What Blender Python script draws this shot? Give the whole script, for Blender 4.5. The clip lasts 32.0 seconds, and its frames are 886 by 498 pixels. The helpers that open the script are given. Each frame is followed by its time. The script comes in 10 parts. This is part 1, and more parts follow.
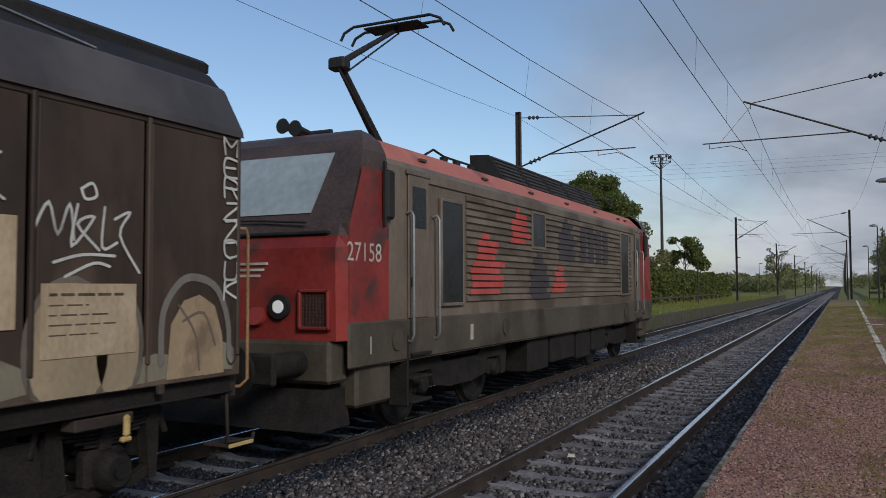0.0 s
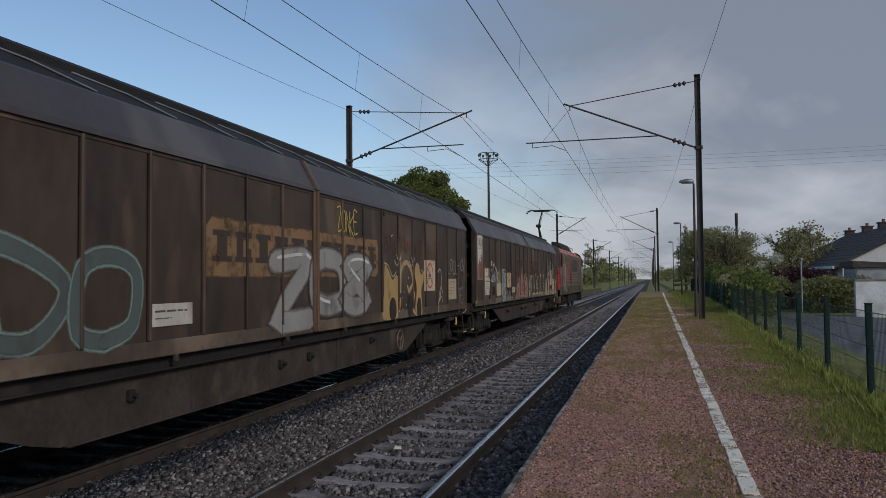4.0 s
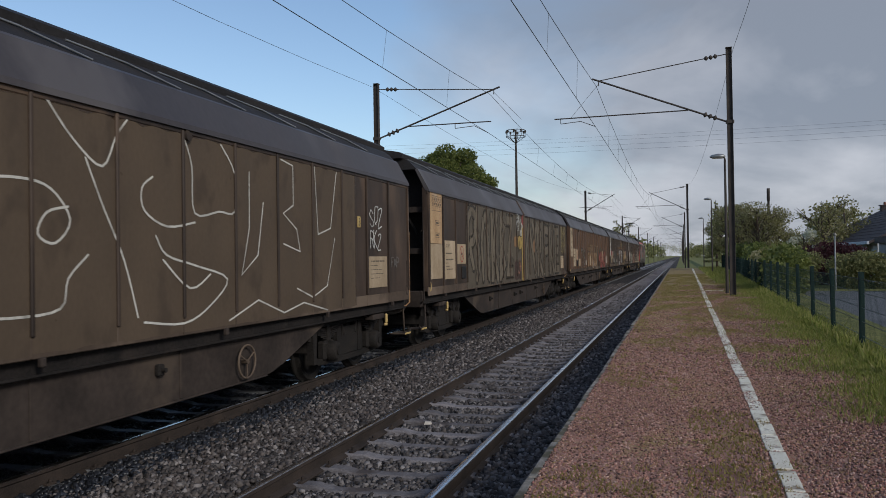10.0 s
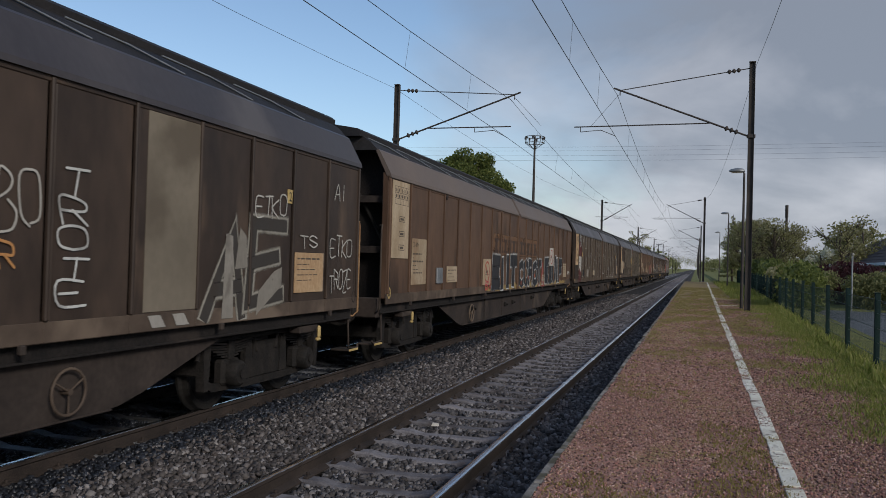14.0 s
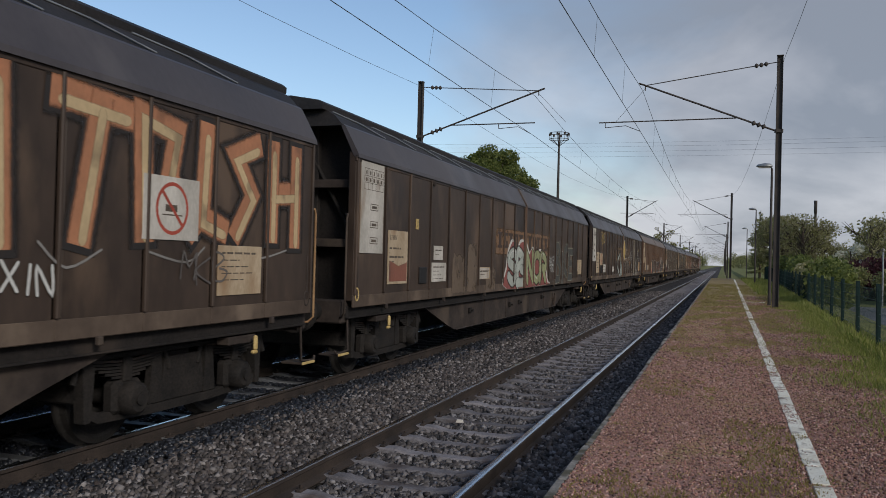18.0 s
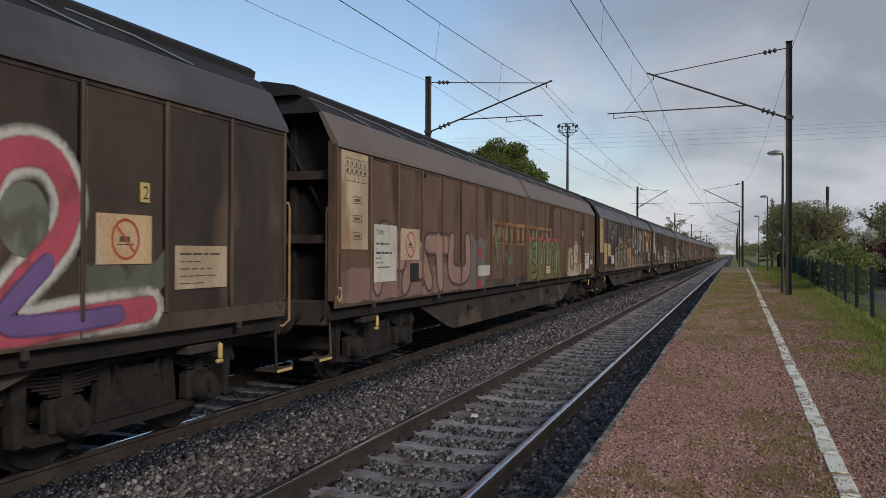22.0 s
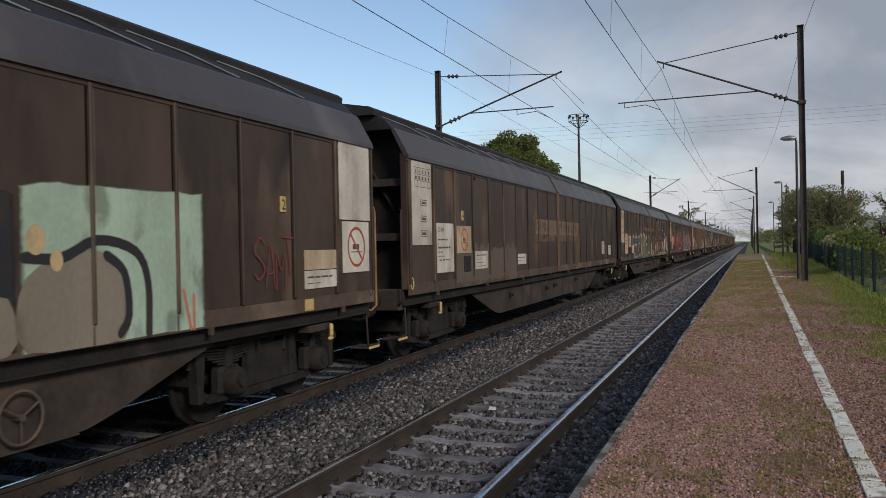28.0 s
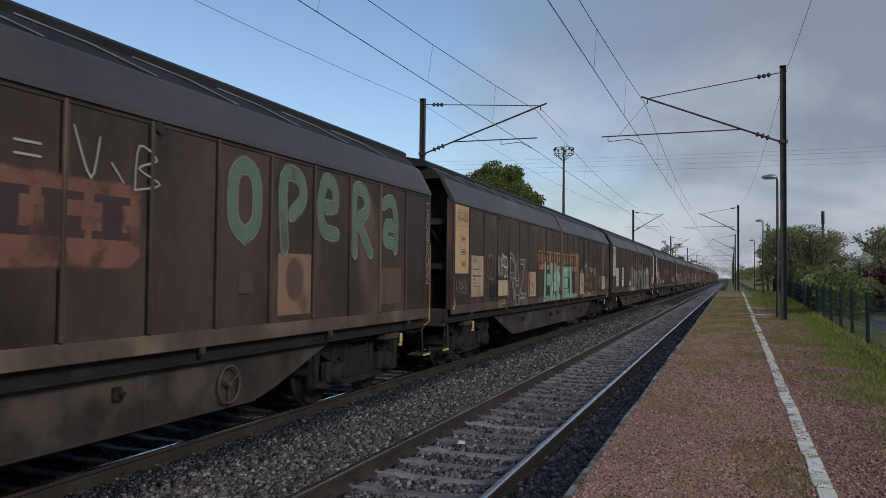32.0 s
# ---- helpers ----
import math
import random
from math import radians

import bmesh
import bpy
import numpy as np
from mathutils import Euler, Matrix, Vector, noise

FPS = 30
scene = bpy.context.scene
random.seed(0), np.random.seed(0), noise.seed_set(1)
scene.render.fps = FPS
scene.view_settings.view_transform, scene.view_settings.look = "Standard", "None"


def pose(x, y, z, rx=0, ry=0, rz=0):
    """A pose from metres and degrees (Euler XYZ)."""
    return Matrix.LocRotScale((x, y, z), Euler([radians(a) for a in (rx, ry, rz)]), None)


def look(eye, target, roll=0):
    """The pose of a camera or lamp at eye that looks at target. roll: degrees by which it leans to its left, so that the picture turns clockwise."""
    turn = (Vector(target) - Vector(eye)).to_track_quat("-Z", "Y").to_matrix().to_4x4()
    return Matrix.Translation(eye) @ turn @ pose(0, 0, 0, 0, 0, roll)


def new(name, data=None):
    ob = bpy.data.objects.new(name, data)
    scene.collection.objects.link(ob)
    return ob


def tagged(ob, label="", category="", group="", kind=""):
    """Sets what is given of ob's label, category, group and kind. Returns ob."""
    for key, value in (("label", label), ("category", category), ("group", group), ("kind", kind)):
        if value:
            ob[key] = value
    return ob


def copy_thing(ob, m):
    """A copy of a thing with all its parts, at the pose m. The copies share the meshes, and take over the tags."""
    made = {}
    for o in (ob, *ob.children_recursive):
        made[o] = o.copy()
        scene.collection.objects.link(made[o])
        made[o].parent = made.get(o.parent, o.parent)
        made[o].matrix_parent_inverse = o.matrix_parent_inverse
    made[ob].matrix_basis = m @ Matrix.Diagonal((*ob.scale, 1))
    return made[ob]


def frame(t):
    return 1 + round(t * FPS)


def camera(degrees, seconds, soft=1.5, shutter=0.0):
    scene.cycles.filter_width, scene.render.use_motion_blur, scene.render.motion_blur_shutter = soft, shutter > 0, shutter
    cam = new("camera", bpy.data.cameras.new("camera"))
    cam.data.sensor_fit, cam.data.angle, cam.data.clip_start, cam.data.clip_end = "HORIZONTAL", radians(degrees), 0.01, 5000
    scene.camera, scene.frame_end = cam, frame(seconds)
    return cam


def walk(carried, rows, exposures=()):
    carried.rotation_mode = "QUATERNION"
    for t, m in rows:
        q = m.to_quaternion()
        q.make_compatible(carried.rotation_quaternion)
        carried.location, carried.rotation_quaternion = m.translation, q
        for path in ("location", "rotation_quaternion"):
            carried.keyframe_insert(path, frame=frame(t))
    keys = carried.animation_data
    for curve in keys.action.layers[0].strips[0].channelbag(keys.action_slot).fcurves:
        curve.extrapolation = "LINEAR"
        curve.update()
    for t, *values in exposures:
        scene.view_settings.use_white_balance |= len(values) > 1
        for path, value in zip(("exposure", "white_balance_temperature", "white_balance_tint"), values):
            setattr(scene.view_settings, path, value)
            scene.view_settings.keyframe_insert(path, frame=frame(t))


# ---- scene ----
cam = camera(56.8, 32.0, soft=0.62, shutter=0.06)
PATH = [
    (0, pose(-0.024, -0.035, 1.889, 92.70, 0.26, 25.95)),
    (0.5, pose(-0.014, -0.054, 1.894, 92.29, -0.08, 24.29)),
    (1, pose(-0.003, -0.035, 1.877, 91.47, 0.59, 21.42)),
    (1.5, pose(0.018, -0.054, 1.894, 91.97, 0.52, 17.73)),
    (2, pose(0.026, -0.018, 1.892, 92.73, 0.66, 16.10)),
    (2.5, pose(0.021, -0.011, 1.887, 92.69, 0.78, 15.36)),
    (3, pose(0.015, -0.003, 1.887, 92.65, 0.84, 15.20)),
    (3.5, pose(0.016, -0.001, 1.887, 92.58, 0.89, 14.55)),
    (5.5, pose(0.006, 0.020, 1.869, 90.76, -0.10, 13.99)),
    (6, pose(-0.000, 0.000, 1.869, 90.70, -0.05, 14.10)),
    (6.5, pose(-0.003, -0.021, 1.872, 90.65, 0.53, 15.00)),
    (7, pose(0.001, -0.016, 1.875, 90.61, 0.59, 15.56)),
    (7.5, pose(0.007, -0.019, 1.873, 90.56, 0.85, 15.62)),
    (8, pose(0.014, -0.029, 1.874, 90.52, 0.90, 15.68)),
    (8.5, pose(0.011, -0.029, 1.872, 90.53, 0.89, 15.72)),
    (9, pose(0.006, -0.020, 1.869, 90.60, 0.88, 15.77)),
    (9.5, pose(0.001, -0.009, 1.866, 90.67, 0.78, 15.98)),
    (10, pose(0.002, -0.010, 1.870, 90.70, 0.84, 16.17)),
    (10.5, pose(0.002, -0.018, 1.870, 90.67, 0.84, 16.72)),
    (11, pose(0.012, -0.014, 1.867, 90.62, 0.99, 16.82)),
    (11.5, pose(0.012, -0.022, 1.868, 90.55, 1.64, 16.87)),
    (12, pose(0.015, -0.023, 1.866, 90.13, 1.90, 16.94)),
    (12.5, pose(0.016, -0.028, 1.866, 90.04, 1.93, 16.99)),
    (13, pose(0.002, -0.034, 1.868, 90.00, 1.56, 17.04)),
    (13.5, pose(0.001, -0.020, 1.860, 90.51, -0.44, 17.10)),
    (14, pose(0.000, -0.019, 1.858, 90.91, -1.60, 17.13)),
    (14.5, pose(0.002, -0.036, 1.856, 90.99, -1.86, 17.17)),
    (16.5, pose(0.007, -0.024, 1.857, 90.83, -1.65, 18.14)),
    (17, pose(-0.000, -0.029, 1.860, 90.74, -1.72, 18.36)),
    (17.5, pose(0.004, -0.030, 1.856, 90.70, -1.62, 18.49)),
    (18, pose(0.002, -0.015, 1.852, 90.66, -1.47, 18.83)),
    (18.5, pose(-0.005, -0.017, 1.857, 90.61, -1.44, 18.97)),
    (19, pose(-0.006, -0.017, 1.855, 90.57, -1.45, 19.02)),
    (19.5, pose(-0.006, -0.020, 1.855, 90.50, -1.47, 19.09)),
    (20, pose(0.002, -0.031, 1.855, 90.48, -1.24, 19.17)),
    (20.5, pose(0.004, -0.029, 1.856, 90.42, -0.81, 19.36)),
    (21, pose(0.004, -0.039, 1.857, 90.37, -0.64, 19.43)),
    (21.5, pose(0.002, -0.036, 1.857, 90.35, -0.43, 19.48)),
    (22, pose(-0.002, -0.020, 1.858, 90.28, -0.20, 19.58)),
    (22.5, pose(-0.002, -0.026, 1.858, 90.25, 0.10, 19.64)),
    (23, pose(-0.003, -0.035, 1.859, 90.20, 0.10, 19.68)),
    (23.5, pose(-0.005, -0.029, 1.858, 90.15, 0.16, 19.71)),
    (24, pose(-0.001, -0.033, 1.855, 90.12, 0.28, 19.78)),
    (24.5, pose(-0.004, -0.025, 1.860, 90.07, 0.34, 19.94)),
    (25, pose(-0.012, -0.026, 1.856, 90.03, 0.29, 20.03)),
    (25.5, pose(-0.008, -0.033, 1.867, 89.95, 0.72, 20.14)),
    (27.5, pose(-0.005, -0.050, 1.868, 89.81, 1.15, 20.46)),
    (28, pose(0.000, -0.053, 1.863, 89.87, 1.18, 20.51)),
    (28.5, pose(0.005, -0.053, 1.860, 89.97, 1.21, 20.57)),
    (29, pose(0.004, -0.051, 1.866, 89.92, 1.22, 20.62)),
    (29.5, pose(-0.001, -0.046, 1.863, 89.87, 1.20, 20.67)),
    (30, pose(-0.007, -0.051, 1.859, 89.85, 1.24, 20.72)),
    (30.5, pose(-0.011, -0.038, 1.863, 89.79, 1.26, 20.78)),
    (31, pose(0.004, -0.014, 1.876, 89.77, 0.88, 20.56)),
    (31.5, pose(0.048, 0.146, 1.865, 90.35, 1.18, 18.92)),
    (32, pose(0.043, 0.183, 1.863, 91.84, -0.53, 19.34)),
]
walk(cam, PATH, [(0, -0.08, 6150, 10), (1, 0.02, 6500, 10), (2, -0.27, 6000, 10), (3, -0.26, 6050, 10), (6, 0.01, 6400, 10), (8, 0.04, 6400, 10), (10, 0.02, 6250, 10), (12, 0.17, 6500, 10), (13, 0.1, 6450, 10), (14, 0.0, 6250, 10), (17, 0.09, 6400, 10), (18, 0.07, 6350, 10), (20, 0.04, 6350, 10), (22, 0.17, 6500, 10), (23, 0.26, 6500, 10), (25, 0.15, 6400, 10), (28, 0.17, 6550, 10), (29, 0.11, 6300, 10), (30, 0.22, 6600, 10), (31, 0.18, 6500, 10), (32, -0.05, 6050, 10)])

# ---- plan: metres, y along the line, rail heads at z = 0 ----
XN, XF = -2.68, -6.42          # centre lines of the near and the far track
PLAT = 0.5                     # platform surface beside the camera; it rises slowly along the line
EDGE = -0.93                   # platform edge
BED = -0.17                    # ballast surface
MAST_Y = 27.6                  # first pair of catenary masts, then every 52 m
PITCH = 22.52                  # wagon length over buffers

# ---- sky and sun ----
world = bpy.data.worlds.new("sky")
scene.world = world
world.use_nodes = True


def sky_nodes():
    nt = world.node_tree
    nd, ln = nt.nodes, nt.links
    nd.clear()
    out = nd.new("ShaderNodeOutputWorld")
    bg = nd.new("ShaderNodeBackground")
    bg.inputs["Strength"].default_value = 0.13
    sky = nd.new("ShaderNodeTexSky")
    sky.sky_type = "NISHITA"
    sky.sun_disc = False
    sky.sun_elevation = radians(SUN_UP)
    sky.sun_rotation = radians(SUN_TURN)
    sky.air_density, sky.dust_density, sky.ozone_density = 1.0, 1.0, 1.5
    tc = nd.new("ShaderNodeTexCoord")
    sep = nd.new("ShaderNodeSeparateXYZ")
    ln.new(tc.outputs["Generated"], sep.inputs[0])

    def op(kind, a, b, clamp=False):
        n = nd.new("ShaderNodeMath")
        n.operation, n.use_clamp = kind, clamp
        for k, value in enumerate((a, b)):
            if isinstance(value, (int, float)):
                n.inputs[k].default_value = value
            else:
                ln.new(value, n.inputs[k])
        return n.outputs[0]

    up = op("ADD", op("MAXIMUM", sep.outputs[2], 0.0), 0.16)
    flat = nd.new("ShaderNodeCombineXYZ")
    ln.new(op("DIVIDE", sep.outputs[0], up), flat.inputs[0])
    ln.new(op("DIVIDE", sep.outputs[1], up), flat.inputs[1])

    def clouds(scale, detail, shift):
        mp = nd.new("ShaderNodeMapping")
        mp.inputs["Location"].default_value = shift
        mp.inputs["Scale"].default_value = (0.75, 0.42, 1.0)
        mp.inputs["Rotation"].default_value = (0, 0, radians(-25))
        ln.new(flat.outputs[0], mp.inputs[0])
        n = nd.new("ShaderNodeTexNoise")
        n.inputs["Scale"].default_value, n.inputs["Detail"].default_value = scale, detail
        n.inputs["Roughness"].default_value = 0.52
        n.inputs["Distortion"].default_value = 0.25
        ln.new(mp.outputs[0], n.inputs["Vector"])
        return n.outputs[0]

    big = clouds(0.9, 7.0, (3.1, 1.7, 0.0))
    fine = clouds(1.7, 6.0, (7.4, 2.2, 3.0))
    # the cloud cover thickens to the right of the line and towards the horizon
    cover = op("ADD", op("MULTIPLY", sep.outputs[0], 0.62), op("MULTIPLY", op("SUBTRACT", 0.34, sep.outputs[2]), 0.42))
    dens = op("ADD", op("ADD", big, cover), -0.315)
    veil = op("MULTIPLY", op("ADD", dens, -0.02), 4.2, True)
    tone = nd.new("ShaderNodeValToRGB")
    tone.color_ramp.elements[0].position, tone.color_ramp.elements[0].color = 0.34, (2.0, 2.2, 2.6, 1)
    tone.color_ramp.elements[1].position, tone.color_ramp.elements[1].color = 0.66, (4.35, 4.4, 4.7, 1)
    # the clouds are brighter low down and heavier to the right
    lift = op("SUBTRACT", op("MULTIPLY", op("SUBTRACT", 0.14, sep.outputs[2]), 0.9), op("MULTIPLY", op("MAXIMUM", sep.outputs[0], 0.0), 0.45))
    ln.new(op("ADD", fine, lift), tone.inputs[0])
    mix = nd.new("ShaderNodeMixRGB")
    ln.new(op("MULTIPLY", veil, 0.93), mix.inputs[0])
    ln.new(sky.outputs[0], mix.inputs[1])
    ln.new(tone.outputs[0], mix.inputs[2])
    ln.new(mix.outputs[0], bg.inputs[0])
    ln.new(bg.outputs[0], out.inputs[0])


SUN_TURN, SUN_UP = 128, 27     # degrees clockwise from +y, and above the horizon
sky_nodes()
sun = new("sun", bpy.data.lights.new("sun", "SUN"))
sun.data.energy, sun.data.angle, sun.data.color = 1.8, radians(14), (1.0, 0.93, 0.83)
sun.matrix_world = look((0, 0, 60), (-60 * math.sin(radians(SUN_TURN)), -60 * math.cos(radians(SUN_TURN)), 60 - 60 * math.tan(radians(SUN_UP))))
scene.view_settings.exposure = 0.0


# ---- materials ----
def surface(name, low, high, rough=0.8, metal=0.0, scale=3.0, fine=60.0, bump=0.2, depth=0.01, stain=None, stain_scale=0.8, stain_at=0.56, streak=1.0, by_object=0.0, gloss=0.35, along=None, grainy=1.0):
    """Two tones mixed by coarse and fine noise, an optional stain with its own shape, and fine relief. streak below 1 draws marks out upwards."""
    m = bpy.data.materials.new(name)
    m.use_nodes = True
    nt = m.node_tree
    nd, ln = nt.nodes, nt.links
    bsdf = nd["Principled BSDF"]
    tc = nd.new("ShaderNodeTexCoord")
    info = nd.new("ShaderNodeObjectInfo")
    add = nd.new("ShaderNodeVectorMath")
    add.operation = "ADD"
    spread = nd.new("ShaderNodeVectorMath")
    spread.operation = "SCALE"
    spread.inputs["Scale"].default_value = 37.0
    comb = nd.new("ShaderNodeCombineXYZ")
    for k in range(3):
        ln.new(info.outputs["Random"], comb.inputs[k])
    ln.new(comb.outputs[0], spread.inputs[0])
    ln.new(tc.outputs["Object"], add.inputs[0])
    ln.new(spread.outputs[0], add.inputs[1])
    mp = nd.new("ShaderNodeMapping")
    mp.inputs["Scale"].default_value = (1, 1, streak)
    ln.new(add.outputs[0], mp.inputs[0])

    def tex(s, d):
        n = nd.new("ShaderNodeTexNoise")
        n.inputs["Scale"].default_value, n.inputs["Detail"].default_value = s, d
        ln.new(mp.outputs[0], n.inputs["Vector"])
        return n.outputs[0]

    def ramp(src, a, b, lo=0.0, hi=1.0):
        r = nd.new("ShaderNodeMapRange")
        r.inputs[1].default_value, r.inputs[2].default_value, r.inputs[3].default_value, r.inputs[4].default_value = a, b, lo, hi
        ln.new(src, r.inputs[0])
        return r.outputs[0]

    coarse, grain = tex(scale, 5), tex(fine, 3)
    blend = nd.new("ShaderNodeMath")
    blend.operation, blend.use_clamp = "ADD", True
    ln.new(ramp(coarse, 0.3, 0.7, -0.05, 0.75), blend.inputs[0])
    ln.new(ramp(grain, 0.3, 0.7, -0.2 * grainy, 0.45 * grainy), blend.inputs[1])
    mix = nd.new("ShaderNodeMixRGB")
    mix.inputs[1].default_value, mix.inputs[2].default_value = (*low, 1), (*high, 1)
    ln.new(blend.outputs[0], mix.inputs[0])
    colour = mix.outputs[0]
    if stain:
        spot = nd.new("ShaderNodeMixRGB")
        spot.inputs[2].default_value = (*stain, 1)
        shape = tex(stain_scale, 7)
        if along:
            sep = nd.new("ShaderNodeSeparateXYZ")
            ln.new(tc.outputs["Object"], sep.inputs[0])
            more = nd.new("ShaderNodeMath")
            more.operation = "ADD"
            ln.new(shape, more.inputs[0])
            ln.new(ramp(sep.outputs[1], *along), more.inputs[1])
            shape = more.outputs[0]
        ln.new(ramp(shape, stain_at, stain_at + 0.1, 0, 0.9), spot.inputs[0])
        ln.new(colour, spot.inputs[1])
        colour = spot.outputs[0]
    if by_object:
        hsv = nd.new("ShaderNodeHueSaturation")
        ln.new(ramp(info.outputs["Random"], 0, 1, 1 - by_object, 1 + by_object), hsv.inputs["Value"])
        ln.new(colour, hsv.inputs["Color"])
        colour = hsv.outputs[0]
    ln.new(colour, bsdf.inputs["Base Color"])
    ln.new(ramp(coarse, 0.3, 0.7, rough - 0.08, min(1, rough + 0.08)), bsdf.inputs["Roughness"])
    bsdf.inputs["Metallic"].default_value = metal
    bsdf.inputs["Specular IOR Level"].default_value = gloss
    if bump:
        bp = nd.new("ShaderNodeBump")
        bp.inputs["Strength"].default_value, bp.inputs["Distance"].default_value = bump, depth
        ln.new(grain, bp.inputs["Height"])
        ln.new(bp.outputs[0], bsdf.inputs["Normal"])
    return m


def islands(name, tones, rough=0.85):
    """For stones, leaves and blades: one tone of the list for each loose piece."""
    m = bpy.data.materials.new(name)
    m.use_nodes = True
    nd, ln = m.node_tree.nodes, m.node_tree.links
    geo = nd.new("ShaderNodeNewGeometry")
    r = nd.new("ShaderNodeValToRGB")
    r.color_ramp.interpolation = "LINEAR"
    for k, c in enumerate(tones):
        e = r.color_ramp.elements[k] if k < 2 else r.color_ramp.elements.new(k / (len(tones) - 1))
        e.position, e.color = k / (len(tones) - 1), (*c, 1)
    ln.new(geo.outputs["Random Per Island"], r.inputs[0])
    ln.new(r.outputs[0], nd["Principled BSDF"].inputs["Base Color"])
    nd["Principled BSDF"].inputs["Roughness"].default_value = rough
    return m


def foliage(name, tones):
    m = islands(name, tones, 0.6)
    nd, ln = m.node_tree.nodes, m.node_tree.links
    bsdf = nd["Principled BSDF"]
    tr = nd.new("ShaderNodeBsdfTranslucent")
    ln.new(bsdf.inputs["Base Color"].links[0].from_socket, tr.inputs[0])
    mx = nd.new("ShaderNodeMixShader")
    mx.inputs[0].default_value = 0.5
    ln.new(bsdf.outputs[0], mx.inputs[1])
    ln.new(tr.outputs[0], mx.inputs[2])
    ln.new(mx.outputs[0], nd["Material Output"].inputs[0])
    return m


M_BALLAST = surface("ballast", (0.016, 0.0145, 0.0145), (0.062, 0.055, 0.054), 0.92, fine=38, scale=2.0, bump=1.0, depth=0.04, stain=(0.032, 0.027, 0.026), stain_scale=0.5)
M_STONES = islands("ballast_stones", [(0.0106, 0.0097, 0.0097), (0.0616, 0.0528, 0.0493), (0.1056, 0.088, 0.081), (0.0211, 0.0176, 0.0172), (0.176, 0.1514, 0.1408), (0.0528, 0.0396, 0.0352), (0.2992, 0.2728, 0.264), (0.0264, 0.022, 0.0211)], 0.75)
# oil, plus the train's shade and bluish sky reflection put into the colour
M_STONES_OILY_SHADE = islands("oily_ballast_stones", [(0.008, 0.009, 0.012), (0.02, 0.022, 0.029), (0.036, 0.039, 0.05), (0.013, 0.0145, 0.019), (0.064, 0.07, 0.086)], 0.42)
M_STONES_CRIB = islands("crib_stones", [(0.013, 0.012, 0.0125), (0.052, 0.045, 0.044), (0.1, 0.087, 0.084), (0.021, 0.019, 0.019), (0.19, 0.172, 0.168), (0.05, 0.042, 0.04), (0.28, 0.262, 0.262), (0.026, 0.023, 0.023)], 0.75)
M_GRAVEL = surface("red_gravel", (0.165, 0.08, 0.063), (0.5, 0.295, 0.232), 0.92, scale=1.3, fine=85, bump=0.9, depth=0.012, stain=(0.29, 0.22, 0.085), stain_scale=1.3, stain_at=0.5, along=(4.0, 22.0, -0.1, 0.16))
M_CHIPS = islands("gravel_chips", [(0.045, 0.022, 0.019), (0.4, 0.19, 0.15), (0.31, 0.22, 0.11), (0.5, 0.27, 0.21), (0.085, 0.043, 0.036), (0.62, 0.42, 0.345), (0.36, 0.17, 0.14), (0.06, 0.032, 0.028), (0.3, 0.18, 0.105)], 0.9)
M_GRASS = surface("grass_ground", (0.1, 0.115, 0.027), (0.25, 0.24, 0.075), 0.95, scale=0.9, fine=30, bump=0.8, depth=0.03, stain=(0.2, 0.17, 0.09), stain_scale=0.35, stain_at=0.6)
M_MOSS = foliage("moss_tufts", [(0.2, 0.17, 0.05), (0.29, 0.25, 0.07), (0.36, 0.3, 0.095), (0.28, 0.19, 0.085)])
M_BLADE = foliage("grass_blades", [(0.17, 0.21, 0.035), (0.25, 0.29, 0.055), (0.34, 0.35, 0.085), (0.44, 0.4, 0.15)])
M_CONCRETE = surface("weathered_concrete", (0.16, 0.145, 0.13), (0.34, 0.315, 0.285), 0.9, scale=4, fine=45, bump=0.5, depth=0.006, stain=(0.09, 0.085, 0.06), stain_scale=2.2, by_object=0.18)
M_MOSSY = surface("mossy_concrete", (0.05, 0.046, 0.034), (0.13, 0.118, 0.09), 0.95, scale=3, fine=30, bump=0.5, depth=0.01, stain=(0.085, 0.085, 0.03), stain_scale=1.2, stain_at=0.5)
# oily concrete with the blue of reflected sky mixed into its tones
M_SLEEPER_OILY_TINTED = surface("oily_sleeper_concrete", (0.09, 0.092, 0.098), (0.2, 0.203, 0.212), 0.5, scale=5, fine=50, bump=0.4, depth=0.005, stain=(0.06, 0.058, 0.058), stain_scale=2.0, by_object=0.2)
M_SLEEPER = surface("sleeper_concrete", (0.13, 0.12, 0.127), (0.25, 0.235, 0.246), 0.8, scale=5, fine=50, bump=0.5, depth=0.005, stain=(0.095, 0.075, 0.068), stain_scale=2.0, by_object=0.25)
M_EDGE = surface("edge_stone", (0.13, 0.118, 0.1), (0.36, 0.335, 0.3), 0.9, scale=6, fine=40, bump=0.6, depth=0.008, stain=(0.085, 0.075, 0.045), stain_scale=5.0, stain_at=0.47, by_object=0.3)
M_LINE = surface("worn_white_line", (0.66, 0.6, 0.47), (0.93, 0.9, 0.79), 0.8, scale=5, fine=55, bump=0.4, depth=0.004, stain=(0.2, 0.145, 0.1), stain_scale=6.5, stain_at=0.55, by_object=0.1)
M_RAILSIDE = surface("rusty_rail", (0.022, 0.017, 0.015), (0.062, 0.046, 0.038), 0.85, scale=3, fine=70, bump=0.3, depth=0.003)
M_RAILTOP = surface("polished_rail", (0.62, 0.62, 0.63), (0.82, 0.82, 0.83), 0.22, 1.0, scale=2, fine=30, bump=0.0)
M_MAST = surface("mast_steel", (0.035, 0.03, 0.028), (0.085, 0.07, 0.062), 0.7, scale=3, fine=40, bump=0.2)
